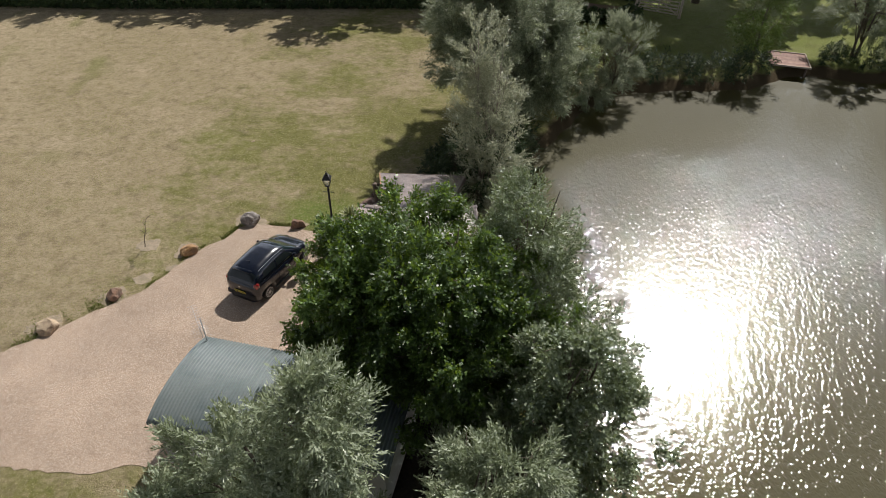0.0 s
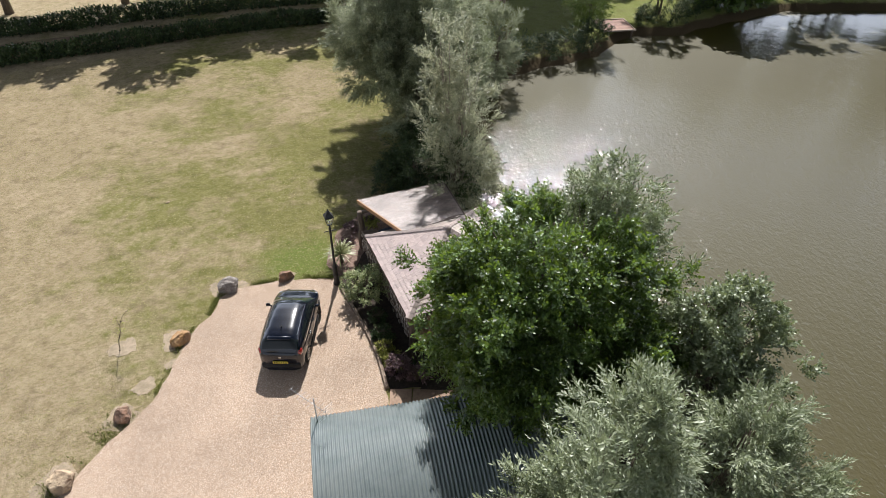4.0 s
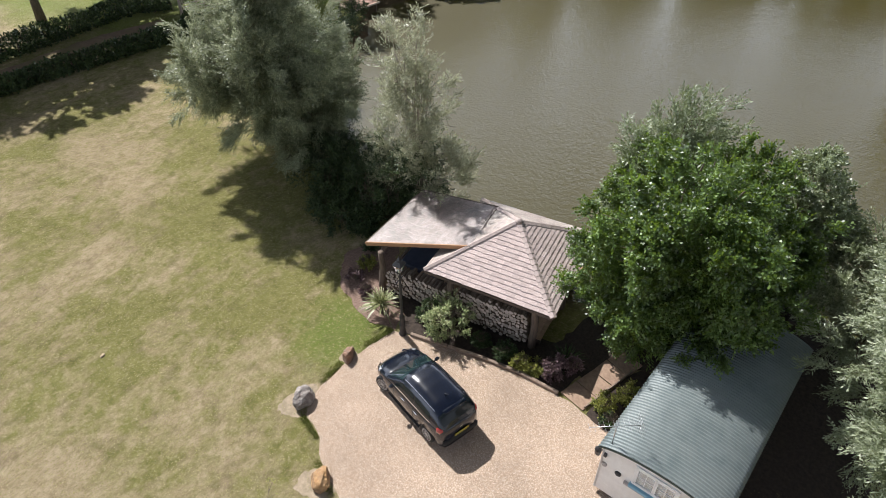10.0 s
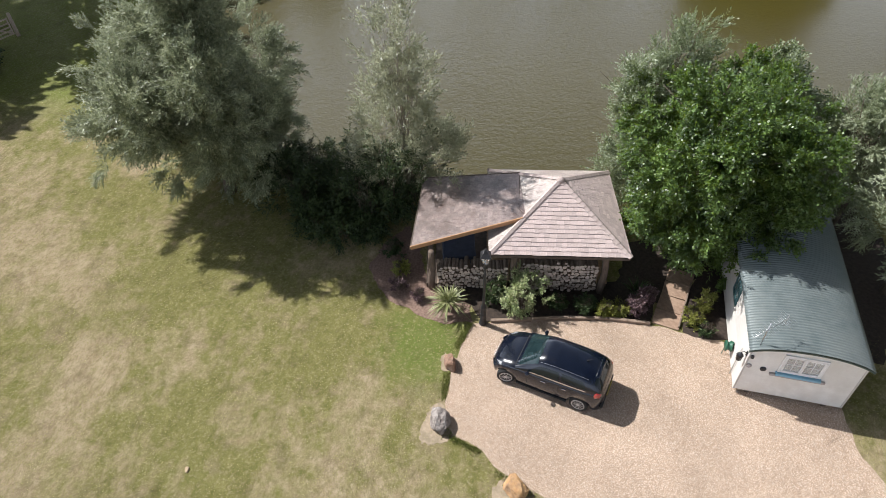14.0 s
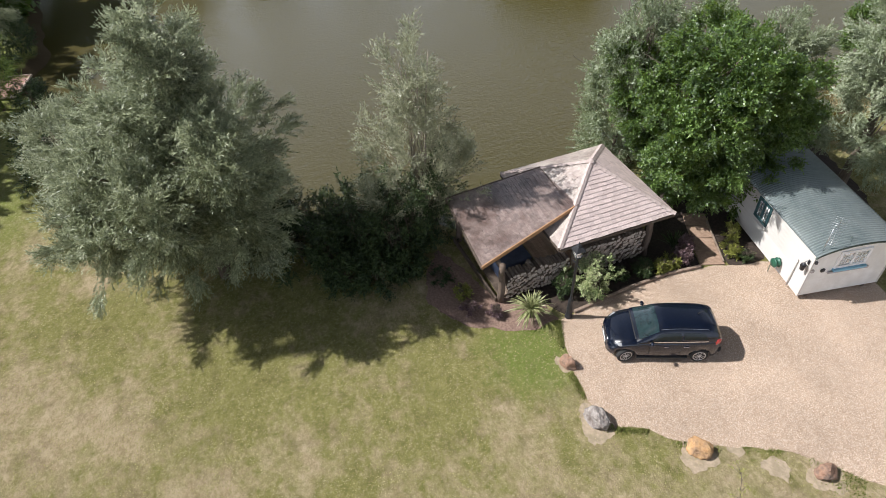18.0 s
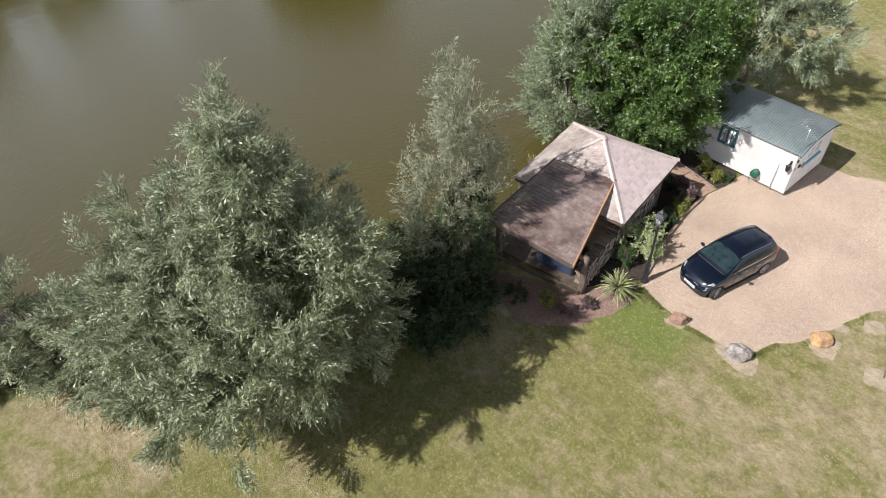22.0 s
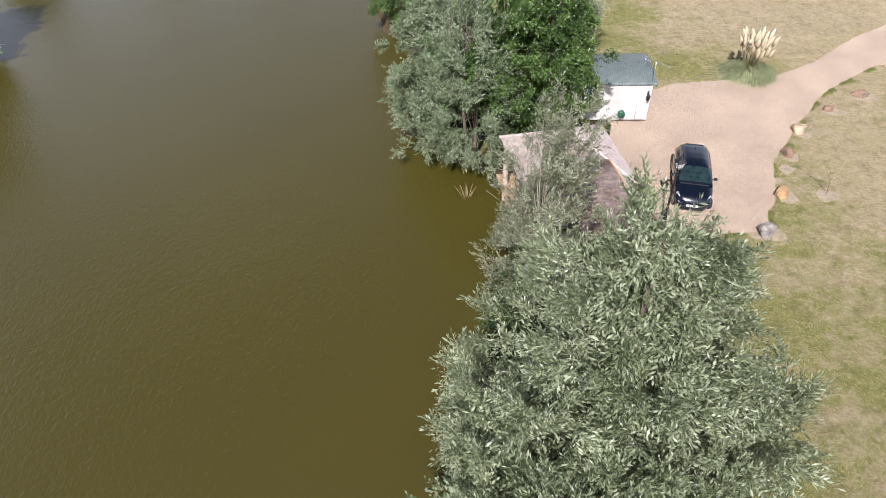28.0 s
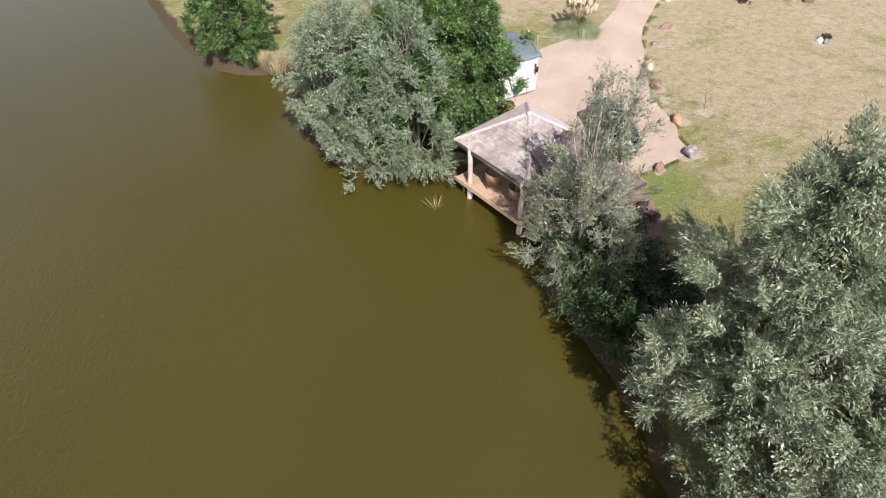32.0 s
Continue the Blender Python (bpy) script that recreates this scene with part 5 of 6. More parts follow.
def wicker_chair():
    c = thing("wicker_chair", pose(0.75, 18.0, 0.29, 0, 0, 200), "brown wicker armchair with rounded back", "chair", "chairs on the deck")
    g = shape(M["wicker"], False)
    add_box(g, (0, 0, 0.40), (0.55, 0.52, 0.09), None, 0.03)
    part("seat", made("seat", g), c)
    g = shape(M["wicker"], True)
    arc = [(-0.05 + 0.33 * -math.cos(a), 0.33 * math.sin(a)) for a in (math.pi * (k / 10 - 0.5) * 1.25 for k in range(11))]
    vs = [(x * s, y * s, z) for z, s in ((0.40, 1.0), (0.86, 1.1), (0.88, 1.04), (0.42, 0.93)) for x, y in arc]
    fs = [(r * 11 + i, r * 11 + i + 1, (r + 1) % 4 * 11 + i + 1, (r + 1) % 4 * 11 + i) for r in range(4) for i in range(10)] + [(0, 11, 22, 33), (43, 32, 21, 10)]
    add(g, vs, fs)
    part("backrest", made("backrest", g), c)
    for x in (-0.22, 0.22):
        for y in (-0.22, 0.22):
            tube_part("leg", [(x, y, 0), (x * 0.95, y * 0.95, 0.38)], [0.022, 0.025], M["wicker"], c)
    return c


chair = wicker_chair()
copy_thing(chair, pose(0.7, 19.4, 0.29, 0, 0, 170))

# ---- the white hut with a barrel roof ----
HUT = Matrix(((0.982, 0.19, 0, -6.65), (-0.19, 0.982, 0, 13.2), (0, 0, 1, 0), (0, 0, 0, 1)))
# its own axes: x runs back along the side, y to the far side is minus
HW, HL, HZ0, HZ1, RISE = 2.9, 6.3, 0.16, 2.06, 0.50
hut = thing("garden_hut", HUT, "white boarded garden hut with a barrel roof of green-grey corrugated steel", "hut")


def arch(y):
    """Height of the roof's underside over the eaves, y from 0 at one side to -HW."""
    f = (y + HW / 2) / (HW / 2 + 0.02)
    return RISE * math.sqrt(max(0.0, 1 - f * f * 0.72)) - RISE * math.sqrt(1 - 0.72)


def roof_z(y):
    f = (y + HW / 2) / (HW / 2 + 0.13)
    return HZ1 - 0.03 + 0.60 * math.sqrt(max(0.0, 1 - f * f * 0.80)) - 0.60 * math.sqrt(0.20) + 0.06


def gable(x, name):
    ys = [-HW * i / 24 for i in range(25)]
    g = shape(M["cream"])
    front = [(x, 0, HZ0)] + [(x, y, min(HZ1 + arch(y) * 1.9, roof_z(y) - 0.03)) for y in ys] + [(x, -HW, HZ0)]
    back = [(x + 0.07, y, z) for _, y, z in front]
    n = len(front)
    add(g, front + back, [tuple(range(n)), tuple(range(2 * n - 1, n - 1, -1))] + [(i, i + n, (i + 1) % n + n, (i + 1) % n) for i in range(n)])
    return part(name, made(name, g), hut, "smooth cream-painted end wall")


gable(0.0, "front_wall")
gable(HL - 0.07, "back_wall")
rnd = random.Random(2)
board = shape(M["white_board"])
add(board, [(0, 0.0, 0.0), (1, 0.0, 0.0), (0, 0.022, 0.0), (1, 0.022, 0.0), (0, 0.006, 0.152), (1, 0.006, 0.152), (0, -0.02, 0.152), (1, -0.02, 0.152), (0, -0.02, 0), (1, -0.02, 0)],
    [(2, 3, 5, 4), (4, 5, 7, 6), (8, 9, 3, 2), (2, 4, 6, 8), (3, 9, 7, 5), (6, 7, 9, 8)])
board_mesh = made("board", board)
for side in (0, 1):
    wall = box_part("side_wall", (HL / 2, (-0.03, -HW + 0.03)[side], (HZ0 + HZ1) / 2), (HL - 0.16, 0.04, HZ1 - HZ0), M["white_board"], hut, 0.0, "white painted horizontal boards")
    for i in range(12):
        z = HZ0 + 0.005 + i * 0.157
        cuts = [(0.01, HL - 0.02)]
        if side == 0 and 1.0 < z + 0.08 < 1.9:
            cuts = [(0.01, 2.43), (3.22, HL - 0.02)]
        for a, b in cuts:
            m = pose(a, 0, z) @ Matrix.Diagonal((b - a, 1, 1.02, 1))
            if side:
                m = pose(b, -HW, z, 0, 0, 180) @ Matrix.Diagonal((b - a, 1, 1.02, 1))
            part("board", board_mesh, wall, m=m)
for y in (0.012, -HW - 0.012):
    box_part("corner_post", (0.02, y, (HZ0 + HZ1) / 2), (0.09, 0.05, HZ1 - HZ0), M["white_board"], hut, 0.006)
# skids and floor
for y in (-0.4, -HW + 0.4):
    box_part("skid", (HL / 2, y, 0.08), (HL - 0.1, 0.14, 0.16), M["timber_dark"], hut, 0.01)
box_part("floor_panel", (HL / 2, -HW / 2, 0.17), (HL - 0.15, HW - 0.1, 0.06), M["room"], hut, 0.0)
# corrugated barrel roof
rows, ys = 640, [0.13 - (HW + 0.26) * i / 28 for i in range(29)]
X0, X1 = -0.16, HL + 0.16


rv, rf = [], []
for i in range(rows + 1):
    x = X0 + (X1 - X0) * i / rows
    w = 0.018 * math.sin(2 * math.pi * (x - X0) / 0.10)
    for j, y in enumerate(ys):
        slope = (roof_z(y - 0.01) - roof_z(y + 0.01)) / 0.02
        nl = math.hypot(1, slope)
        rv.append((x, y + w * slope / nl, roof_z(y) + w / nl))
k = len(ys)
rf = [(i * k + j, i * k + j + 1, (i + 1) * k + j + 1, (i + 1) * k + j) for i in range(rows) for j in range(k - 1)]
roof_me = mesh_of("roof", rv, rf, M["tin"], True)
tin = part("roof", roof_me, hut, "curved corrugated steel roof, green-grey, shaded by leaves")
tin.modifiers.new("thickness", "SOLIDIFY").thickness = 0.006
for x in (X0 + 0.035, X1 - 0.035):
    g = shape(M["tin_edge"])
    pts = [(x, y, roof_z(y) - 0.085) for y in ys]
    for a, b in zip(pts, pts[1:]):
        add(g, [(a[0] - 0.03, a[1], a[2]), (a[0] + 0.03, a[1], a[2]), (a[0] + 0.03, a[1], a[2] + 0.05), (a[0] - 0.03, a[1], a[2] + 0.05), (b[0] - 0.03, b[1], b[2]), (b[0] + 0.03, b[1], b[2]), (b[0] + 0.03, b[1], b[2] + 0.05), (b[0] - 0.03, b[1], b[2] + 0.05)],
            [(0, 3, 7, 4), (1, 5, 6, 2), (0, 4, 5, 1), (3, 2, 6, 7)])
    part("verge_trim", made("verge_trim", g), hut, "dark green curved verge")


def casement(parent, w, h, m, colour, panes, backing):
    """A window: lining, sashes with bars, glass, and a blind or dim room behind."""
    win = new("window")
    win.parent, win.matrix_basis = parent, m
    t = 0.06
    for c, s in (((0, 0.0, h / 2 - t / 2), (w, 0.07, t)), ((0, 0.0, -h / 2 + t / 2), (w, 0.07, t)), ((-w / 2 + t / 2, 0, 0), (t, 0.07, h - 2 * t)), ((w / 2 - t / 2, 0, 0), (t, 0.07, h - 2 * t))):
        box_part("window_lining", c, s, M[colour], win, 0.006)
    pw = (w - 2 * t) / panes
    for i in range(panes):
        cx = -w / 2 + t + pw * (i + 0.5)
        for c, s in (((cx, 0.012, h / 2 - t - 0.02), (pw - 0.01, 0.05, 0.04)), ((cx, 0.012, -h / 2 + t + 0.02), (pw - 0.01, 0.05, 0.04)), ((cx - pw / 2 + 0.022, 0.012, 0), (0.04, 0.05, h - 2 * t - 0.08)), ((cx + pw / 2 - 0.022, 0.012, 0), (0.04, 0.05, h - 2 * t - 0.08)), ((cx, 0.012, 0), (pw - 0.09, 0.02, 0.016)), ((cx, 0.012, 0), (0.016, 0.022, h - 2 * t - 0.08))):
            box_part("sash", c, s, M[colour], win, 0.003)
        glass = box_part("pane", (cx, 0.0, 0), (pw - 0.08, 0.006, h - 2 * t - 0.07), M["pane"], win, 0.0)
        glass.visible_shadow = False
    box_part("blind", (0, -0.04, 0), (w - 0.1, 0.01, h - 0.1), M[backing], win, 0.0)
    return win


FRONT = pose(-0.012, -1.40, 1.66, 0, 0, 90)
win = casement(hut, 1.12, 0.74, FRONT, "window_white", 2, "blind")
tagged(win, "two-light white window with leaded panes and drawn blind")
box_part("window_sill", (0, 0.05, -0.42), (1.18, 0.13, 0.09), M["blue"], win, 0.012, "pale blue painted sill")
box_part("ledge", (0, 0.03, -0.51), (1.45, 0.08, 0.085), M["stone_grey"], win, 0.01, "grey stone ledge below the sill")
SIDE = pose(2.83, 0.015, 1.52, 0, 0, 0)
win2 = casement(hut, 0.78, 0.86, SIDE, "teal", 2, "room")
tagged(win2, "dark teal window on the hut's shaded side")
for u, z, r in ((0.09, 1.31, 0.075), (0.48, 1.27, 0.085)):
    g = shape(M["stone_grey"] if r < 0.08 else M["iron"], True)
    add_lathe(g, [(r, 0.0), (r, 0.03), (r * 0.75, 0.045), (r * 0.3, 0.05), (0.0, 0.05)], 14)
    part("wall_vent", made("wall_vent", g), hut, "round wall vent", pose(-0.002, -u, z, 0, -90, 0))
box_part("switch_box", (-0.04, -0.06, 1.72), (0.07, 0.08, 0.11), M["iron"], hut, 0.01)
tube_part("drain_pipe", [(0.55, 0.06, 0.12), (0.55, 0.06, 1.35)], [0.02, 0.02], M["white_board"], hut)
# coach lantern on the corner
lantern = thing("wall_lantern", HUT @ pose(0.14, 0.03, 1.45), "small black iron coach lantern on the white boards", "wall lamp")
tube_part("bracket", [(0, 0, 0.18), (0, 0.10, 0.24), (0, 0.16, 0.18)], [0.012, 0.012, 0.012], M["iron"], lantern)
g = shape(M["iron"], True)
add_lathe(g, [(0.05, 0.0), (0.075, 0.02), (0.095, 0.2), (0.11, 0.21), (0.05, 0.29), (0.02, 0.32), (0.0, 0.34)], 6, (0, 0.16, -0.15))
part("lantern_case", made("lantern_case", g), lantern)
box_part("back_plate", (0, 0.012, 0.16), (0.08, 0.02, 0.18), M["iron"], lantern, 0.004)
# hose reel on the hut's side
hose = thing("hose_reel", HUT @ pose(1.25, 0.03, 0.55), "dark green garden hose reel on the hut's boards", "hose reel")
g = shape(M["hose"], True)
add_lathe(g, [(0.07, -0.09), (0.17, -0.09), (0.17, -0.06), (0.13, -0.05), (0.13, 0.05), (0.17, 0.06), (0.17, 0.09), (0.07, 0.09)], 18)
part("drum", made("drum", g), hose, "", pose(0, 0.13, 0, 90, 0, 0))
box_part("bracket", (0, 0.02, 0), (0.10, 0.03, 0.34), M["hose"], hose, 0.006)
tube_part("hose_end", [(0.15, 0.13, -0.02), (0.17, 0.15, -0.30), (0.10, 0.20, -0.52)], [0.012, 0.012, 0.012], M["hose"], hose, 6)
# television aerial
aerial = thing("tv_aerial", HUT @ pose(0.02, -0.12, 1.9), "thin aluminium television aerial on a short mast", "aerial")
tube_part("mast", [(0, 0, 0), (0, 0, 1.22)], [0.016, 0.016], M["alu"], aerial)
ba, bb = Vector((-0.55, 0.46, 1.16)), Vector((0.28, -0.44, 1.16))
boom_dir = (bb - ba).normalized()
cross_dir = boom_dir.cross(Vector((0, 0, 1))).normalized()
tube_part("boom", [ba, bb], [0.008, 0.008], M["alu"], aerial, 6)
for i in range(11):
    c = ba.lerp(bb, i / 10)
    h = 0.13 + 0.008 * i
    tube_part("element", [c - cross_dir * h, c + cross_dir * h], [0.004, 0.004], M["alu"], aerial, 5)
for z in (-0.17, -0.08, 0.08, 0.17):
    c = bb + Vector((0, 0, z))
    tube_part("reflector", [c - cross_dir * 0.24, c + cross_dir * 0.24], [0.004, 0.004], M["alu"], aerial, 5)
tube_part("reflector_arm", [bb + Vector((0, 0, -0.2)), bb + Vector((0, 0, 0.2))], [0.007, 0.007], M["alu"], aerial, 5)

# ---- the cars ----


def lerp_table(table, x):
    for (a, u), (b, v) in zip(table, table[1:]):
        if a <= x <= b:
            return u + (v - u) * (x - a) / (b - a)
    return table[0][1] if x < table[0][0] else table[-1][1]


WIDTH = [(-1.80, 0.48), (-1.75, 0.63), (-1.62, 0.735), (-1.2, 0.79), (0.0, 0.80), (1.0, 0.79), (1.35, 0.765), (1.55, 0.71), (1.70, 0.60), (1.79, 0.42)]
TOPS = [(-1.80, 0.80), (-1.72, 0.95), (-1.5, 0.985), (-0.6, 0.955), (0.8, 0.93), (1.1, 0.885), (1.4, 0.80), (1.6, 0.71), (1.72, 0.61), (1.79, 0.52)]
ROOFS = [(-1.76, 0.92), (-1.66, 1.12), (-1.52, 1.31), (-1.38, 1.39), (-1.1, 1.44), (-0.6, 1.475), (-0.2, 1.48), (0.12, 1.45), (0.34, 1.37), (0.62, 1.17), (0.98, 0.915)]
AXLES, WR = (-1.13, 1.22), 0.29


def car(name, m, paint, label, group=""):
    c = thing(name, m, label, "car", group)
    xs = sorted({round(-1.80 + 3.59 * i / 72, 4) for i in range(73)})
    g = shape(paint, True)
    sec = 13
    for x in xs:
        w, top = lerp_table(WIDTH, x), lerp_table(TOPS, x)
        low = 0.20
        for ax in AXLES:
            if abs(x - ax) < 0.345:
                low = max(low, 0.27 + math.sqrt(0.345 ** 2 - (x - ax) ** 2))
        half = [(0.92 * w, low), (0.985 * w, max(low + 0.005, 0.36)), (1.0 * w, max(low + 0.01, 0.60)), (0.985 * w, max(low + 0.015, top - 0.10)), (0.93 * w, top - 0.02), (0.6 * w, top + 0.022)]
        for y, z in half + [(0, top + 0.035)] + [(-y, z) for y, z in half[::-1]]:
            g["v"].append((x, y, z))
    g["f"] = [(i * sec + j, (i + 1) * sec + j, (i + 1) * sec + j + 1, i * sec + j + 1) for i in range(len(xs) - 1) for j in range(sec - 1)]
    g["f"] += [tuple(range(sec)), tuple((len(xs) - 1) * sec + j for j in range(sec))[::-1]]
    part("body", made("body", g), c)

    def cabin(x, v, lift=0.0):
        """Point on the cabin's skin: v from 0 at the left belt over the roof to 1 at the right belt."""
        rz, bz = lerp_table(ROOFS, x) + 0.03, lerp_table(TOPS, x) - 0.03
        wb = min(0.765, lerp_table(WIDTH, x) * 0.965)
        th = math.pi * v
        sn, cs = max(0.0, math.sin(th)), math.cos(th)
        tuck = 0.17 * max(0.0, min(1.0, (rz - bz) / 0.5))
        q = Vector((x, math.copysign(abs(cs) ** 0.50, cs) * (wb - tuck * sn ** 0.8), bz + (rz - bz) * sn ** 0.62))
        if lift:
            mid = Vector((-0.4, 0, 0.9))
            q += (q - mid).normalized() * lift
        return q

    cx = [-1.74 + 2.69 * i / 40 for i in range(41)]
    vn = 31
    g = shape(paint, True)
    g["v"] = [tuple(cabin(x, j / (vn - 1))) for x in cx for j in range(vn)]
    g["f"] = [(i * vn + j, (i + 1) * vn + j, (i + 1) * vn + j + 1, i * vn + j + 1) for i in range(40) for j in range(vn - 1)]
    part("cabin", made("cabin", g), c)

    def patch(pname, x0, x1, v0, v1, material, parent, lift=0.009, skew=(0, 0), lab="", nu=10, nv=10):
        gg = shape(material, True)
        for i in range(nu + 1):
            for j in range(nv + 1):
                v = v0 + (v1 - v0) * j / nv
                x = x0 + (x1 - x0) * i / nu + (skew[0] * (1 - i / nu) + skew[1] * i / nu) * (j / nv)
                gg["v"].append(tuple(cabin(x, v, lift)))
        gg["f"] = [(i * (nv + 1) + j, (i + 1) * (nv + 1) + j, (i + 1) * (nv + 1) + j + 1, i * (nv + 1) + j + 1) for i in range(nu) for j in range(nv)]
        return part(pname, made(pname, gg), parent, lab)

    patch("windscreen", 0.28, 0.86, 0.20, 0.80, M["screen_glass"], c, lab="green-tinted sloping windscreen")
    patch("rear_window", -1.68, -1.44, 0.20, 0.80, M["car_glass"], c, lab="dark rear window")
    for s in (0, 1):
        f = (lambda v: v) if s == 0 else (lambda v: 1 - v)
        patch("side_window", -0.42, 0.55, f(0.02), f(0.15), M["car_glass"], c, 0.008, (0.04, -0.33))
        patch("side_window", -1.25, -0.50, f(0.035), f(0.15), M["car_glass"], c, 0.008, (0.14, 0.03))
        patch("window_trim", -1.25, 0.55, f(0.007), f(0.0145), M["chrome"], c, 0.012, (0, 0), nu=16, nv=2)
        patch("roof_channel", -1.25, 0.22, f(0.235), f(0.243), M["alu"], c, 0.006, (0, 0), nu=16, nv=2)
        sy = 1 if s == 0 else -1
        # mirror, handles, seams
        box_part("door_mirror", (0.50, sy * 0.875, 1.00), (0.11, 0.16, 0.12), paint, c, 0.035)
        box_part("mirror_stalk", (0.50, sy * 0.79, 0.965), (0.05, 0.10, 0.03), M["rubber"], c, 0.008)
        for hx in (-0.62, 0.02):
            box_part("door_handle", (hx - 0.1 * 0, sy * 0.802, 0.80), (0.16, 0.03, 0.025), M["chrome"] if s == 0 else paint, c, 0.008)
        for sx in (-0.46, 0.52):
            box_part("door_seam", (sx, sy * 0.7985, 0.64), (0.008, 0.006, 0.50), M["rubber"], c, 0.0)
        box_part("sill_trim", (0.05, sy * 0.775, 0.235), (1.62, 0.05, 0.06), M["rubber"], c, 0.012)
        # lights
        gg = shape(M["red_lens"], True)
        add_box(gg, (-1.60, sy * 0.655, 0.91), (0.22, 0.13, 0.25), pose(0, 0, 0, 0, -16, sy * 26), 0.045)
        part("tail_light", made("tail_light", gg), c, "red tail light")
        gg = shape(M["clear_lens"], True)
        add_box(gg, (1.47, sy * 0.60, 0.70), (0.30, 0.17, 0.11), pose(0, 0, 0, 0, 22, -sy * 36), 0.04)
        part("headlight", made("headlight", gg), c, "clear swept-back headlight")
        gg = shape(M["chrome"], True)
        add_lathe(gg, [(0.045, 0), (0.045, 0.02), (0.02, 0.025), (0, 0.025)], 10)
        part("fog_light", made("fog_light", gg), c, "", pose(1.66, sy * 0.52, 0.36, 0, 78, sy * 22))
        # wheels
        for ax in AXLES:
            steer = 14 if ax > 0 else 0
            wm = pose(ax, sy * 0.70, WR, 0, 0, steer) @ pose(0, 0, 0, -90 * sy, 0, 0)
            gg = shape(M["rubber"], True)
            add_lathe(gg, [(0.20, -0.08), (0.265, -0.085), (0.288, -0.06), (0.29, 0.0), (0.288, 0.06), (0.265, 0.085), (0.20, 0.08)], 28)
            tyre = part("wheel", made("tyre", gg), c, "black tyre on silver multi-spoke rim", wm)
            gg = shape(M["rim"], True)
            add_lathe(gg, [(0.205, 0.055), (0.205, 0.084), (0.185, 0.086), (0.18, 0.06)], 28)
            add_lathe(gg, [(0.05, 0.055), (0.05, 0.085), (0.03, 0.09), (0, 0.09)], 12)
            for q in range(10):
                a = 2 * math.pi * q / 10
                add_box(gg, (math.cos(a) * 0.115, math.sin(a) * 0.115, 0.072), (0.145, 0.026, 0.02), Matrix.Rotation(a, 4, "Z"), 0.006)
            part("rim", made("rim", gg), tyre)
            # black disc that stands in for the shade behind the spokes
            gg = shape(M["rubber"])
            add_lathe(gg, [(0.0, 0.03), (0.2, 0.03), (0.2, 0.04), (0.0, 0.04)], 20)
            part("brake_shadow_plate", made("shade_disc", gg), tyre)
    g = shape(M["rubber"])
    add_box(g, (0, 0, 0.36), (3.2, 1.16, 0.28), None, 0.04)
    part("underbody", made("underbody", g), c)
    g = shape(paint, True)
    add_box(g, (-1.47, 0, 1.385), (0.13, 0.78, 0.024), pose(0, 0, 0, 0, -24, 0), 0.011)
    part("tailgate_spoiler", made("tailgate_spoiler", g), c)
    g = shape(M["rubber"], True)
    add_box(g, (-1.775, 0, 0.42), (0.10, 1.30, 0.22), None, 0.05)
    part("rear_bumper", made("rear_bumper", g), c)
    g = shape(M["rubber"], True)
    add_box(g, (1.755, 0, 0.36), (0.10, 0.84, 0.13), None, 0.04)
    part("grille", made("grille", g), c)
    g = shape(M["chrome"], True)
    add_box(g, (1.745, 0, 0.575), (0.05, 0.62, 0.03), None, 0.012)
    part("grille_bar", made("grille_bar", g), c)
    box_part("number_plate", (-1.832, 0, 0.60), (0.02, 0.50, 0.11), M["plate_yellow"], c, 0.004, "blank yellow number plate", pose(0, 0, 0, 0, -6, 0))
    box_part("number_plate", (1.815, 0, 0.42), (0.015, 0.50, 0.11), M["plate_white"], c, 0.004, "blank white number plate")
    for px, pz, mm in ((-1.843, 0.60, 0), (1.824, 0.42, 0)):
        for q in range(6):
            box_part("plate_bar", (px, -0.19 + q * 0.075, pz), (0.004, 0.04, 0.06), M["rubber"], c, 0.0)
    g = shape(M["chrome"], True)
    add_lathe(g, [(0.045, 0), (0.045, 0.012), (0, 0.014)], 14)
    part("badge", made("badge", g), c, "plain round badge", pose(-1.79, 0, 0.80, 0, -80, 0))
    tube_part("roof_aerial", [(-1.02, 0, 1.48), (-1.12, 0, 1.58), (-1.20, 0, 1.62)], [0.02, 0.008, 0.004], M["rubber"], c, 6)
    tube_part("wiper", [(0.86, 0.42, 1.005), (0.80, -0.10, 1.06)], [0.012, 0.008], M["rubber"], c, 5)
    tube_part("wiper", [(0.88, -0.12, 1.0), (0.80, -0.52, 1.03)], [0.012, 0.008], M["rubber"], c, 5)
    box_part("cowl", (0.93, 0, 0.945), (0.10, 1.20, 0.03), M["rubber"], c, 0.01)
    return c


HEAD = math.degrees(math.atan2(2.13, 0.91))
car("hatchback_car", pose(-6.41, 18.56, 0.012, 0, 0, HEAD) @ Matrix.Scale(0.955, 4), M["paint_black"], "small blue-black hatchback parked on the gravel", "parked cars")
car("hatchback_car", pose(-29.9, 12.6, 0.012, 0, 0, 60), M["paint_white"], "white hatchback parked where the drive widens", "parked cars")

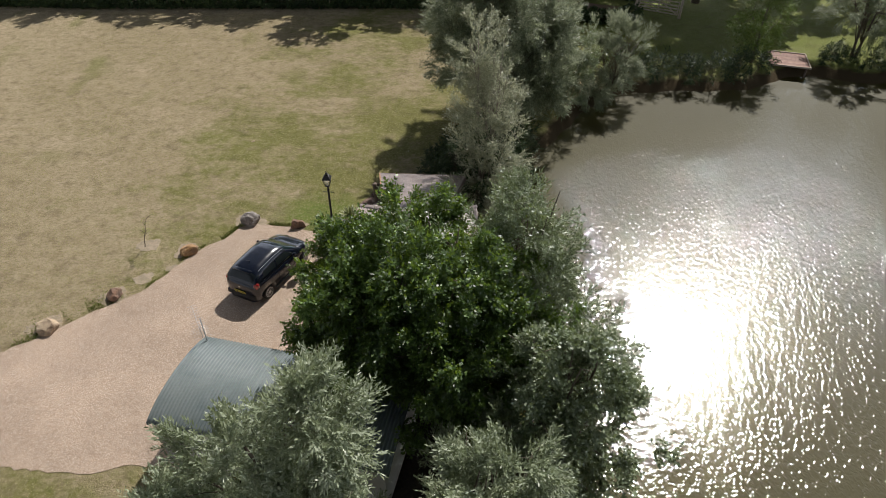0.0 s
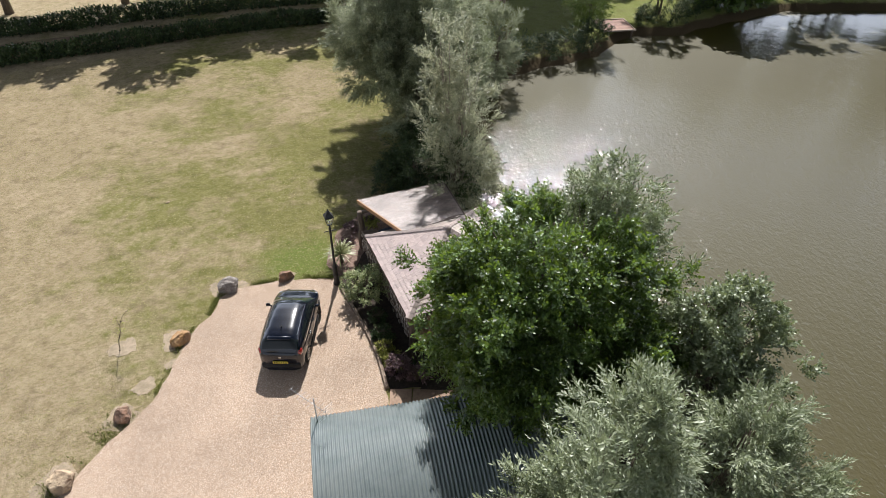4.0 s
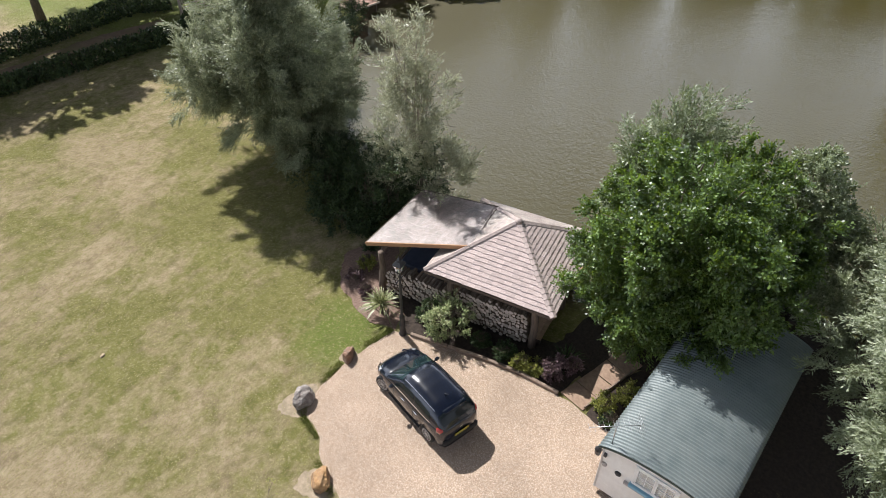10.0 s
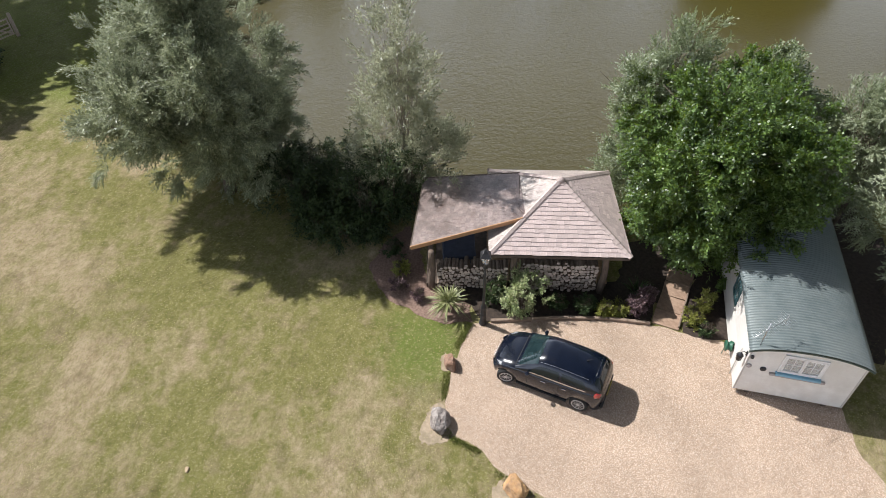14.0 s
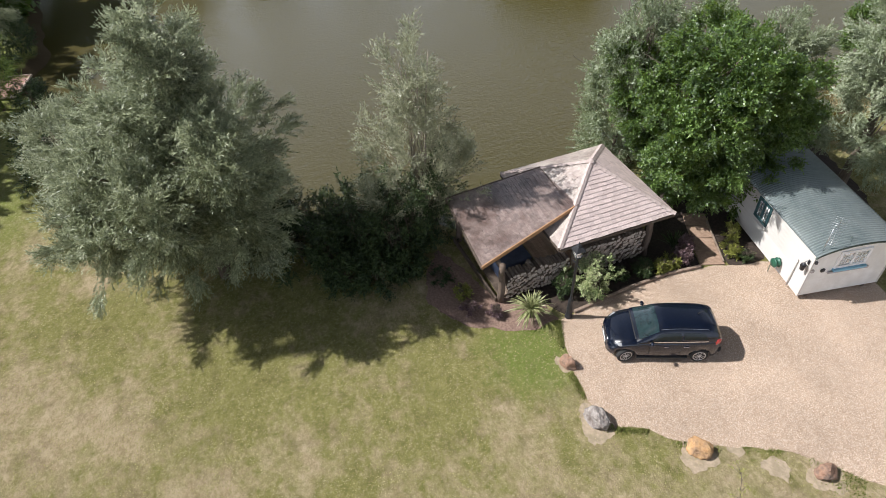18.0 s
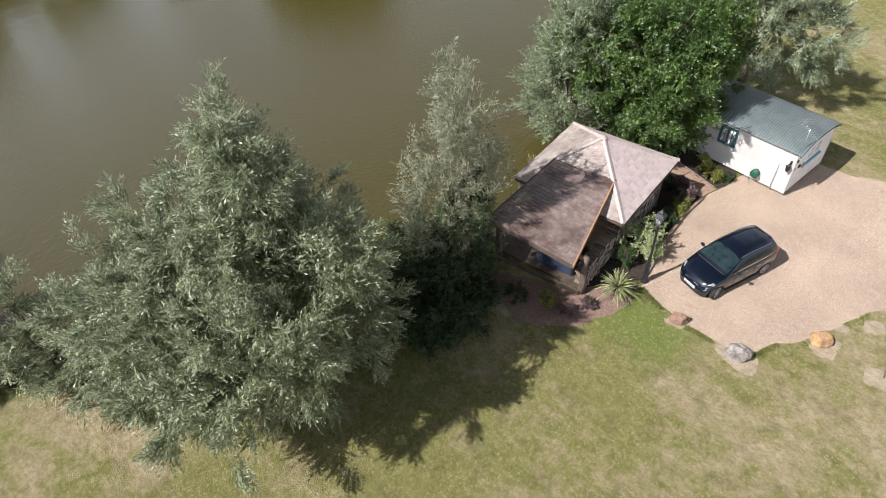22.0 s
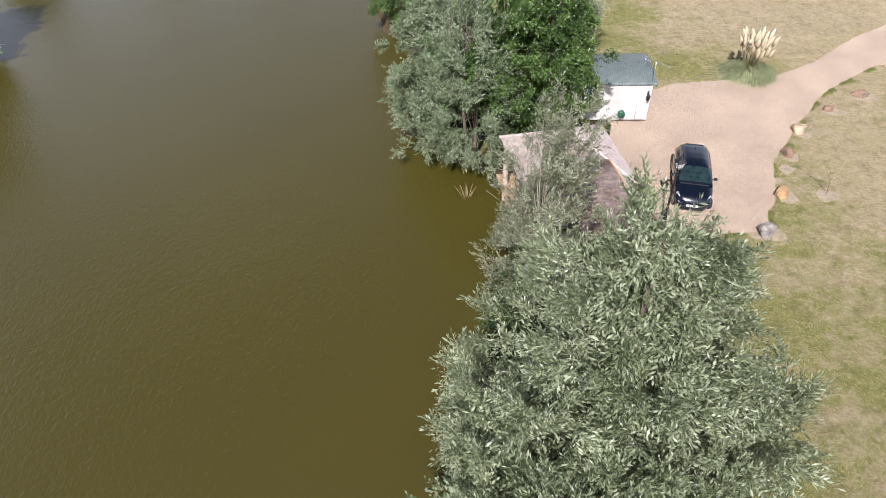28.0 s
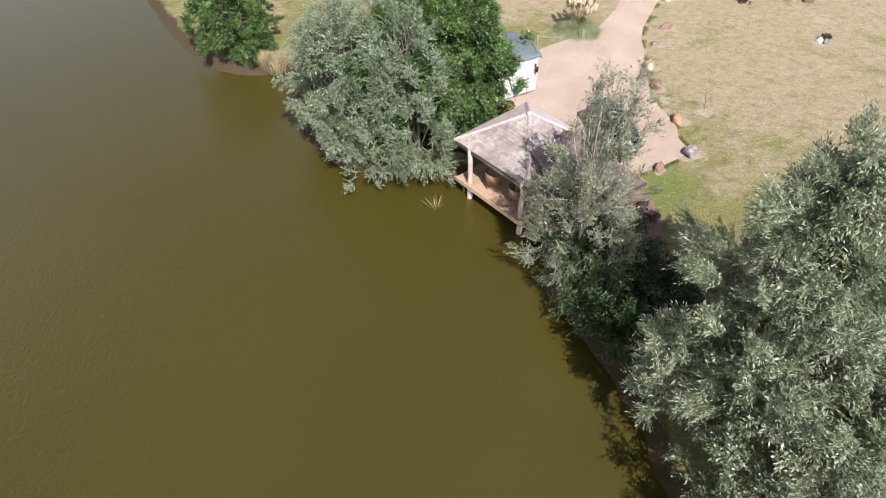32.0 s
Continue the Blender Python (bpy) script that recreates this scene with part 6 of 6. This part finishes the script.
# ---- lamp post ----
lp = thing("lamp_post", pose(-4.35, 20.6, 0.0), "black cast-iron lamp post with a Victorian lantern", "lamp post")
g = shape(M["iron"], True)
add_lathe(g, [(0.13, 0.0), (0.13, 0.08), (0.10, 0.12), (0.09, 0.42), (0.105, 0.46), (0.085, 0.50), (0.085, 0.80), (0.095, 0.83), (0.06, 0.90), (0.045, 1.0), (0.04, 2.55), (0.06, 2.58), (0.035, 2.63), (0.03, 2.72), (0.06, 2.76)], 12)
part("post", made("post", g), lp)
tube_part("ladder_bar", [(-0.22, 0, 2.48), (0.22, 0, 2.48)], [0.016, 0.016], M["iron"], lp)
box_part("lantern_base", (0, 0, 2.78), (0.17, 0.17, 0.03), M["iron"], lp, 0.006)
for i in range(4):
    a = math.pi / 4 + i * math.pi / 2
    tube_part("lantern_rib", [(0.11 * math.cos(a), 0.11 * math.sin(a), 2.79), (0.20 * math.cos(a), 0.20 * math.sin(a), 3.10)], [0.012, 0.012], M["iron"], lp, 5)
    b = a + math.pi / 2
    g = shape(M["pane"])
    add(g, [(0.105 * math.cos(a), 0.105 * math.sin(a), 2.80), (0.105 * math.cos(b), 0.105 * math.sin(b), 2.80), (0.19 * math.cos(b), 0.19 * math.sin(b), 3.09), (0.19 * math.cos(a), 0.19 * math.sin(a), 3.09)], [(0, 1, 2, 3)])
    part("lantern_pane", made("lantern_pane", g), lp)
g = shape(M["iron"])
add_lathe(g, [(0.225, 3.09), (0.225, 3.115), (0.12, 3.23), (0.09, 3.24), (0.09, 3.28), (0.04, 3.33), (0.015, 3.36), (0.025, 3.39), (0.0, 3.43)], 4)
part("lantern_roof", made("lantern_roof", g), lp, "", pose(0, 0, 0, 0, 0, 45))
tube_part("lamp_holder", [(0, 0, 2.79), (0, 0, 2.95)], [0.02, 0.03], M["plate_white"], lp)

# ---- rocks along the drive ----


def rock(x, y, sx, sy, sz, material, label, seed, turn=0, cut=(0.62, 0.9)):
    rng = random.Random(seed)
    bm = bmesh.new()
    bmesh.ops.create_icosphere(bm, subdivisions=4, radius=1.0)
    planes = [(Vector((rng.gauss(0, 1), rng.gauss(0, 1), rng.gauss(0.1, 0.8))).normalized(), rng.uniform(*cut)) for _ in range(11)]
    off = Vector((rng.uniform(0, 50), rng.uniform(0, 50), 0))
    for v in bm.verts:
        for nrm, d in planes:
            e = v.co.dot(nrm) - d
            if e > 0:
                v.co -= nrm * e * 0.92
        v.co *= 1 + 0.13 * noise.noise(v.co * 1.8 + off) + 0.09 * noise.noise(v.co * 4.5 + off) + 0.05 * noise.noise(v.co * 10 + off)
        v.co.x, v.co.y, v.co.z = v.co.x * sx, v.co.y * sy, max(v.co.z, -0.35) * sz
    me = bpy.data.meshes.new("rock")
    bm.to_mesh(me)
    bm.free()
    me.materials.append(M[material])
    r = new("rock", me)
    r.matrix_basis = pose(x, y, sz * 0.30, 0, 0, turn)
    return tagged(r, label, "rock", "rocks edging the drive")


rock(-6.02, 21.62, 0.36, 0.34, 0.34, "rock_brown", "small brown squared rock beside the lawn", 1, 20, (0.42, 0.66))
rock(-8.12, 21.82, 0.44, 0.34, 0.36, "rock_grey", "pale grey boulder with dark cracks", 2, 10)
rock(-9.98, 19.72, 0.38, 0.32, 0.32, "rock_orange", "orange sandstone boulder in bare earth", 3, 40)
rock(-11.85, 17.05, 0.33, 0.27, 0.30, "rock_brown", "dark brown sandstone rock", 4, 70)
rock(-13.42, 15.38, 0.42, 0.36, 0.32, "rock_sand", "pale sandy boulder in bare earth", 5, 30)
rock(-15.92, 13.92, 0.34, 0.24, 0.20, "rock_brown", "low brown rock beside the drive", 6, 15)
rock(-18.34, 12.95, 0.50, 0.30, 0.22, "rock_brown", "long low brown rock beside the drive", 7, 160)
rock(-21.63, 10.62, 0.26, 0.22, 0.2, "rock_sand", "small sandy rock beside the drive", 8, 0)
rock(-23.1, 10.75, 0.48, 0.26, 0.26, "rock_grey", "grey boulder by the drive", 9, 20)
rock(-23.2, 10.42, 0.40, 0.14, 0.30, "rock_white", "whitewashed stone by the drive", 10, 20)
rock(-28.5, 16.6, 0.48, 0.36, 0.34, "rock_brown", "brown boulder at the edge of the drive", 11, 50)
rock(-25.6, 11.6, 0.16, 0.13, 0.12, "rock_grey", "small grey stone in the grass", 12)
rock(-23.5, 20.0, 0.22, 0.2, 0.22, "rock_white", "white stone in the rough grass", 13)
rock(-23.7, 20.3, 0.26, 0.22, 0.20, "rock_grey", "grey stone in the rough grass", 14)
rock(-9.85, 28.6, 0.10, 0.07, 0.04, "rock_sand", "small flat pale stone in the lawn", 16, 20)

# young sapling in a patch of bare earth
sapling = thing("sapling", pose(-11.94, 19.99, 0.0), "thin leaning sapling with few leaves in bare earth", "sapling")
rnd = random.Random(5)
g = shape(M["twig"], True)
spine = [(0.48 * (i / 8) ** 1.2 + 0.02 * math.sin(i * 1.7), 0.015 * math.sin(i * 2.3), -0.05 + 1.5 * i / 8) for i in range(9)]
add_tube(g, spine, [0.018 - 0.0016 * i for i in range(9)], 6)
part("stem", made("stem", g), sapling)
rng = np.random.default_rng(5)
tips = []
for i in range(3, 9):
    p = Vector(spine[i])
    for _ in range(2):
        q = p + Vector((rnd.uniform(-0.22, 0.26), rnd.uniform(-0.22, 0.22), rnd.uniform(0.05, 0.24)))
        tube_part("branch", [p, p.lerp(q, 0.5) + Vector((0, 0, 0.03)), q], [0.008, 0.006, 0.003], M["twig"], sapling, 5)
        tips.append(q)
tips = np.array([tuple(q) for q in tips])
out = unit(rng.normal(size=tips.shape) + np.array([0, 0, 0.8]))
part("leaves", quads_mesh("leaves", leaves_on(rng, tips - out * 0.1, out, unit(rng.normal(size=tips.shape) * 0.4 + np.array([0, 0, 1])), 7, np.full(len(tips), 0.2), 0.06, 0.03, 0.2, 0.9), M["lime"]), sapling, "sparse yellow-green leaves")

# ---- edging, path, planting ----
edge = thing("bed_edging", pose(0, 0, 0), "weathered timber sleepers edging the flower bed", "edging")
EDGE_LINE = [(-4.28, 20.35), (-4.16, 19.0), (-4.05, 17.75), (-4.03, 16.5), (-4.18, 15.15)]
for a, b in zip(EDGE_LINE, EDGE_LINE[1:]):
    d = Vector((b[0] - a[0], b[1] - a[1], 0))
    g = shape(M["sleeper"])
    add_box(g, (0, 0, 0.055), (0.11, d.length - 0.02, 0.13), None, 0.012)
    part("sleeper", made("sleeper", g), edge, "", Matrix.Translation(((a[0] + b[0]) / 2, (a[1] + b[1]) / 2, 0)) @ pose(0, 0, 0, 0, 0, math.degrees(math.atan2(d.y, d.x)) - 90))
path = thing("garden_path", pose(0, 0, 0), "short path of buff sandstone slabs", "path", kind="structure")
for i in range(4):
    c = Vector((-4.2, 14.68, 0.02)).lerp(Vector((-1.6, 13.55, 0.02)), (i + 0.4) / 4)
    g = shape(M["slab"])
    add_box(g, (0, 0, 0), (0.68, 0.86, 0.05), None, 0.008)
    part("paving_slab", made("paving_slab", g), path, "", Matrix.Translation(c) @ pose(0, 0, 0, 0, 0, -23 + random.Random(i).uniform(-2, 2)))
box_part("path_edge", (-3.3, 13.85, 0.05), (2.2, 0.05, 0.12), M["sleeper"], path, 0.006, "", pose(0, 0, 0, 0, 0, -23))


def blades_plant(name, x, y, z, n, length, width, lift, label, category, material, seed, droop=0.5, base=0.05, group="", stem=0.0):
    """A rosette or tussock of long tapering blades that arch over."""
    rng = np.random.default_rng(seed)
    a, el = rng.uniform(0, 2 * math.pi, n), rng.uniform(lift[0], lift[1], n)
    d = np.stack([np.cos(a) * np.cos(el), np.sin(a) * np.cos(el), np.sin(el)], 1)
    ln = length * rng.uniform(0.65, 1.1, n)
    s0 = np.stack([np.cos(a) * base * rng.random(n), np.sin(a) * base * rng.random(n), np.full(n, stem)], 1)
    side = unit(np.cross(d, np.array([0, 0, 1.0]) + rng.normal(size=(n, 3)) * 0.2))
    segs, quads = 5, []
    for k in range(segs):
        row = []
        for t in (k / segs, (k + 1) / segs):
            p = s0 + d * (ln * t)[:, None]
            p[:, 2] -= droop * (ln * t) ** 2
            p[:, 2] = np.maximum(p[:, 2], 0.01)
            w = width * (0.55 + 1.2 * t * (1 - t) * 1.6) * (1 - t) ** 0.5 / 2
            row.append((p - side * w, p + side * w))
        quads.append(np.stack([row[0][0], row[0][1], row[1][1], row[1][0]], 1))
    t = thing(name, pose(x, y, z), label, category, group)
    part("leaves", quads_mesh("leaves", np.concatenate(quads), M[material]), t)
    return t


cord = blades_plant("cordyline", -3.85, 21.75, 0.0, 150, 0.92, 0.05, (0.05, 1.45), "spiky cordyline with cream-edged sword leaves", "cordyline", "sword", 3, 0.45, 0.05, stem=0.42)
tube_part("trunk", [(0, 0, 0), (0.02, 0, 0.25), (0, 0, 0.46)], [0.07, 0.06, 0.05], M["bark"], cord)
pampas = blades_plant("pampas_grass", -13.9, 9.75, 0.0, 3200, 1.75, 0.040, (0.25, 1.5), "clump of pampas grass with tall cream plumes", "pampas grass", "pampas", 4, 0.40, 0.5)
rnd = random.Random(8)
for i in range(64):
    a, r = rnd.uniform(0, 6.28), 0.85 * rnd.random() ** 0.6
    tip = Vector((math.cos(a) * r, math.sin(a) * r, rnd.uniform(1.45, 2.2)))
    foot = Vector((tip.x * 0.3, tip.y * 0.3, 0.3))
    stalk = tube_part("stalk", [foot, tip], [0.009, 0.006], M["straw"], pampas, 5)
    g = shape(M["plume"], True)
    add_tube(g, [tip - Vector((0, 0, 0.25)), tip - Vector((0, 0, 0.08)), tip + Vector((tip.x * 0.08, tip.y * 0.08, 0.12)), tip + Vector((tip.x * 0.2, tip.y * 0.2, 0.30))], [0.03, 0.105, 0.09, 0.01], 7)
    part("plume", made("plume", g), stalk, "fluffy cream plume")


def bush(name, x, y, r, h, n, leaf, label, seed, kind="shrub", group="bed plants", category="shrub"):
    return tree(name, (x, y, 0), [(0, 0, h * 0.46, r, r, h * 0.5), (r * 0.3, -r * 0.2, h * 0.72, r * 0.6, r * 0.6, h * 0.32), (-r * 0.35, r * 0.25, h * 0.62, r * 0.6, r * 0.6, h * 0.35)], n, kind, leaf, label, category, seed, 0.025, stems=4, low=0.06, group=group, bulk=0.25, ground=-0.05)


SPECIES["bedding"] = dict(count=7, length=0.20, leaf=0.07, width=0.042, droop=0.2, up=0.5, gap=-1.3, rough=0.16, spread=0.9, clump=0.20, long=1.0, per=10, bough=0.3)
bush("variegated_bush", -3.62, 19.3, 0.92, 1.35, 1000, "varieg", "rounded bush with cream-variegated leaves", 91, "bedding")
bush("variegated_bush", -3.3, 20.2, 0.4, 0.75, 600, "dark_leaf", "dark leafy shrub beside the lamp post", 92, "bedding")
bush("purple_shrub", -3.62, 15.55, 0.34, 0.75, 420, "purple", "purple-leaved shrub in the bed", 93, "bedding")
bush("purple_shrub", -3.2, 15.1, 0.28, 0.6, 300, "purple", "purple-leaved shrub by the path", 94, "bedding")
bush("low_plant", -3.75, 16.6, 0.32, 0.45, 380, "lime", "low yellow-green plant at the bed's edge", 95, "bedding")
bush("low_plant", -3.7, 16.05, 0.26, 0.36, 320, "lime", "low yellow-green plant at the bed's edge", 96, "bedding")
bush("low_plant", -3.6, 17.2, 0.34, 0.5, 420, "dark_leaf", "dark green plant in the shaded bed", 97, "bedding")
bush("low_plant", -3.5, 18.1, 0.3, 0.5, 380, "dark_leaf", "dark green plant in the shaded bed", 98, "bedding")
bush("low_plant", -4.05, 13.75, 0.36, 0.5, 300, "lime", "yellow-green perennial beside the hut", 99, "bedding")
bush("low_plant", -3.4, 13.25, 0.4, 0.6, 300, "lime", "yellow-green perennial beside the hut", 100, "bedding")
bush("low_plant", -4.5, 13.45, 0.22, 0.35, 160, "dark_leaf", "dark green clump beside the hut", 101, "bedding")
bush("low_plant", -2.1, 23.6, 0.34, 0.5, 260, "lime", "yellow-green shrub in the mulch bed", 102, "bedding")
bush("low_plant", -2.9, 23.5, 0.3, 0.35, 180, "purple", "reddish low plant in the mulch bed", 103, "bedding")
bush("low_plant", -3.3, 22.8, 0.24, 0.3, 140, "purple", "reddish low plant in the mulch bed", 104, "bedding")
bush("low_plant", -1.2, 23.9, 0.4, 0.5, 260, "dark_leaf", "dark green plant in the mulch bed", 105, "bedding")
bush("low_plant", -26.1, 13.7, 0.5, 0.75, 320, "lime", "yellow-green shrub in dry grass by the drive", 106, "bedding", "")
bush("low_plant", -25.2, 14.1, 0.35, 0.4, 160, "purple", "dark withered shrub in dry grass", 107, "bedding", "")
bush("low_plant", -23.9, 20.1, 0.3, 0.4, 140, "dark_leaf", "small dark plant among the white stones", 108, "bedding", "")
blades_plant("strap_leaf_plant", -2.9, 15.4, 0.0, 60, 0.9, 0.05, (0.6, 1.4), "tall strap-leaved plant beside the path", "bed plant", "dark_leaf", 6, 0.4, 0.08)

for i, (x, y, n, s) in enumerate([(1.9, 1.0, 260, 1), (2.5, 0.6, 240, 2), (1.4, 1.7, 200, 3), (2.9, 16.6, 26, 4), (2.4, 2.0, 180, 5)]):
    blades_plant("reed_clump", x, y, -0.62 if i == 3 else -0.35, n, 1.25 if i != 3 else 0.95, 0.022, (0.95, 1.55), ("clump of straw-coloured reeds at the pond edge", "few bent reeds standing in the water")[i == 3], "reeds", "straw", 110 + s, 0.3, 0.45 if i != 3 else 0.2, "reeds")

# ---- north bank: fishing platform and field gate ----
dockt = thing("fishing_platform", pose(21.3, 40.3, 0.0, 0, 0, -14), "low reddish-brown timber fishing platform on the bank", "platform")
for i in range(15):
    box_part("deck_board", (0, -1.05 + i * 0.15, 0.10), (2.3, 0.142, 0.04), M["dock"], dockt, 0.004)
for sx in (-1.18, 1.18):
    box_part("edge_rail", (sx, 0, 0.13), (0.08, 2.3, 0.10), M["post_pale"], dockt, 0.008)
for sy in (-1.16, 1.16):
    box_part("edge_rail", (0, sy, 0.13), (2.44, 0.08, 0.10), M["post_pale"], dockt, 0.008)
for sx in (-1.0, 1.0):
    for sy in (-1.0, 1.0):
        tube_part("pile", [(sx, sy, -1.1), (sx, sy, 0.09)], [0.06, 0.06], M["post"], dockt)
gate = thing("field_gate", pose(14.9, 48.6, 0.0, 0, 0, -28), "weathered five-bar timber field gate", "gate")
for z in (0.22, 0.42, 0.62, 0.84, 1.10):
    box_part("bar", (0, 0, z), (2.9, 0.035, 0.085), M["gate_wood"], gate, 0.006)
for x in (-1.42, 0.0, 1.42):
    box_part("upright", (x, 0.03, 0.66), (0.08, 0.03, 0.98), M["gate_wood"], gate, 0.006)
for sx in (-1, 1):
    d = Vector((1.38, 0, 0.84))
    box_part("brace", (sx * 0.7, -0.03, 0.66), (1.62, 0.03, 0.075), M["gate_wood"], gate, 0.005, "", pose(0, 0, 0, 0, sx * 31, 0))
    tube_part("gate_post", [(sx * 1.62, 0, -0.3), (sx * 1.62, 0, 1.35)], [0.11, 0.10], M["gate_wood"], gate)

# ---- long grass along the drive's edge ----
rng = np.random.default_rng(77)
line = np.array(DRIVE[:22], float)
seg = np.linalg.norm(np.diff(line, axis=0), axis=1)
n = 16000
s = rng.random(n) * seg.sum()
k = np.clip(np.searchsorted(np.cumsum(seg), s), 0, len(seg) - 1)
f = (s - np.concatenate([[0], np.cumsum(seg)])[k]) / seg[k]
q = line[k] * (1 - f)[:, None] + line[k + 1] * f[:, None]
d = line[k + 1] - line[k]
out = unit(np.stack([d[:, 1], -d[:, 0]], 1))
q = q + out * (np.abs(rng.normal(size=(n, 1))) * 0.26 * (0.4 + np.clip(wobble(rng, np.stack([s, s, s], 1), 5, 0.9), 0, 1.2))[:, None] + 0.02)
thin = wobble(rng, np.stack([s, s, s], 1), 6, 1.3) + rng.normal(size=n) * 0.25 > 0.18
q = q[thin]
n = len(q)
p0 = np.stack([q[:, 0], q[:, 1], np.zeros(n)], 1)
ax = unit(np.stack([rng.normal(size=n) * 0.5, rng.normal(size=n) * 0.5, np.ones(n)], 1))
hh = (rng.uniform(0.03, 0.09, n) * (1 + 0.5 * np.clip(wobble(rng, p0, 6, 1.6), 0, 1)))[:, None]
sd = unit(np.cross(ax, rng.normal(size=(n, 3)))) * 0.012
co = np.stack([p0 - sd, p0 + sd, p0 + ax * hh + sd * 0.3, p0 + ax * hh - sd * 0.3], 1)
tagged(new("long_grass", quads_mesh("long_grass", co, M["blade"])), "longer grass fringing the gravel", "grass", kind="stuff")

# ---- short blades all over the near lawn ----
rng = np.random.default_rng(78)
n = 260000
gxy = np.stack([rng.uniform(-25, 3.2, n), rng.uniform(6, 47, n)], 1)
drv = np.array(DRIVE, float)
inside = np.zeros(n, bool)
for a, b in zip(drv, np.roll(drv, -1, 0)):
    cross = (a[1] > gxy[:, 1]) != (b[1] > gxy[:, 1])
    inside ^= cross & (gxy[:, 0] < a[0] + (gxy[:, 1] - a[1]) / (b[1] - a[1] + 1e-9) * (b[0] - a[0]))
hutbed = (gxy[:, 0] > -8) & (gxy[:, 1] < 22.5) & (gxy[:, 1] > 9)
beds = (gxy[:, 0] > -4.4) & (gxy[:, 1] < 24.8)
p = np.stack([gxy[:, 0], gxy[:, 1], np.zeros(n)], 1)
keep = ~inside & ~beds & ~(hutbed & (gxy[:, 0] > -4.6)) & (ground_height(gxy[:, 0], gxy[:, 1]) > -0.02) & (wobble(rng, p, 9, 1.4) + rng.normal(size=n) * 0.5 > -0.35)
p = p[keep]
n = len(p)
ax = unit(np.stack([rng.normal(size=n) * 1.6, rng.normal(size=n) * 1.6, np.ones(n)], 1))
hh = rng.uniform(0.015, 0.038, n)[:, None]
sd = unit(np.cross(ax, rng.normal(size=(n, 3)))) * 0.013
co = np.stack([p - sd, p + sd, p + ax * hh + sd * 0.4, p + ax * hh - sd * 0.4], 1)
tagged(new("mown_grass", quads_mesh("mown_grass", co, M["turf"])), "short mown grass blades, green and straw", "grass", kind="stuff")

# ---- shingles of the two roof faces that are seen nearest ----
shingles([CB, CA, APEX], roof, True, 1)
shingles([CA, CD, APEX], roof, True, 2)
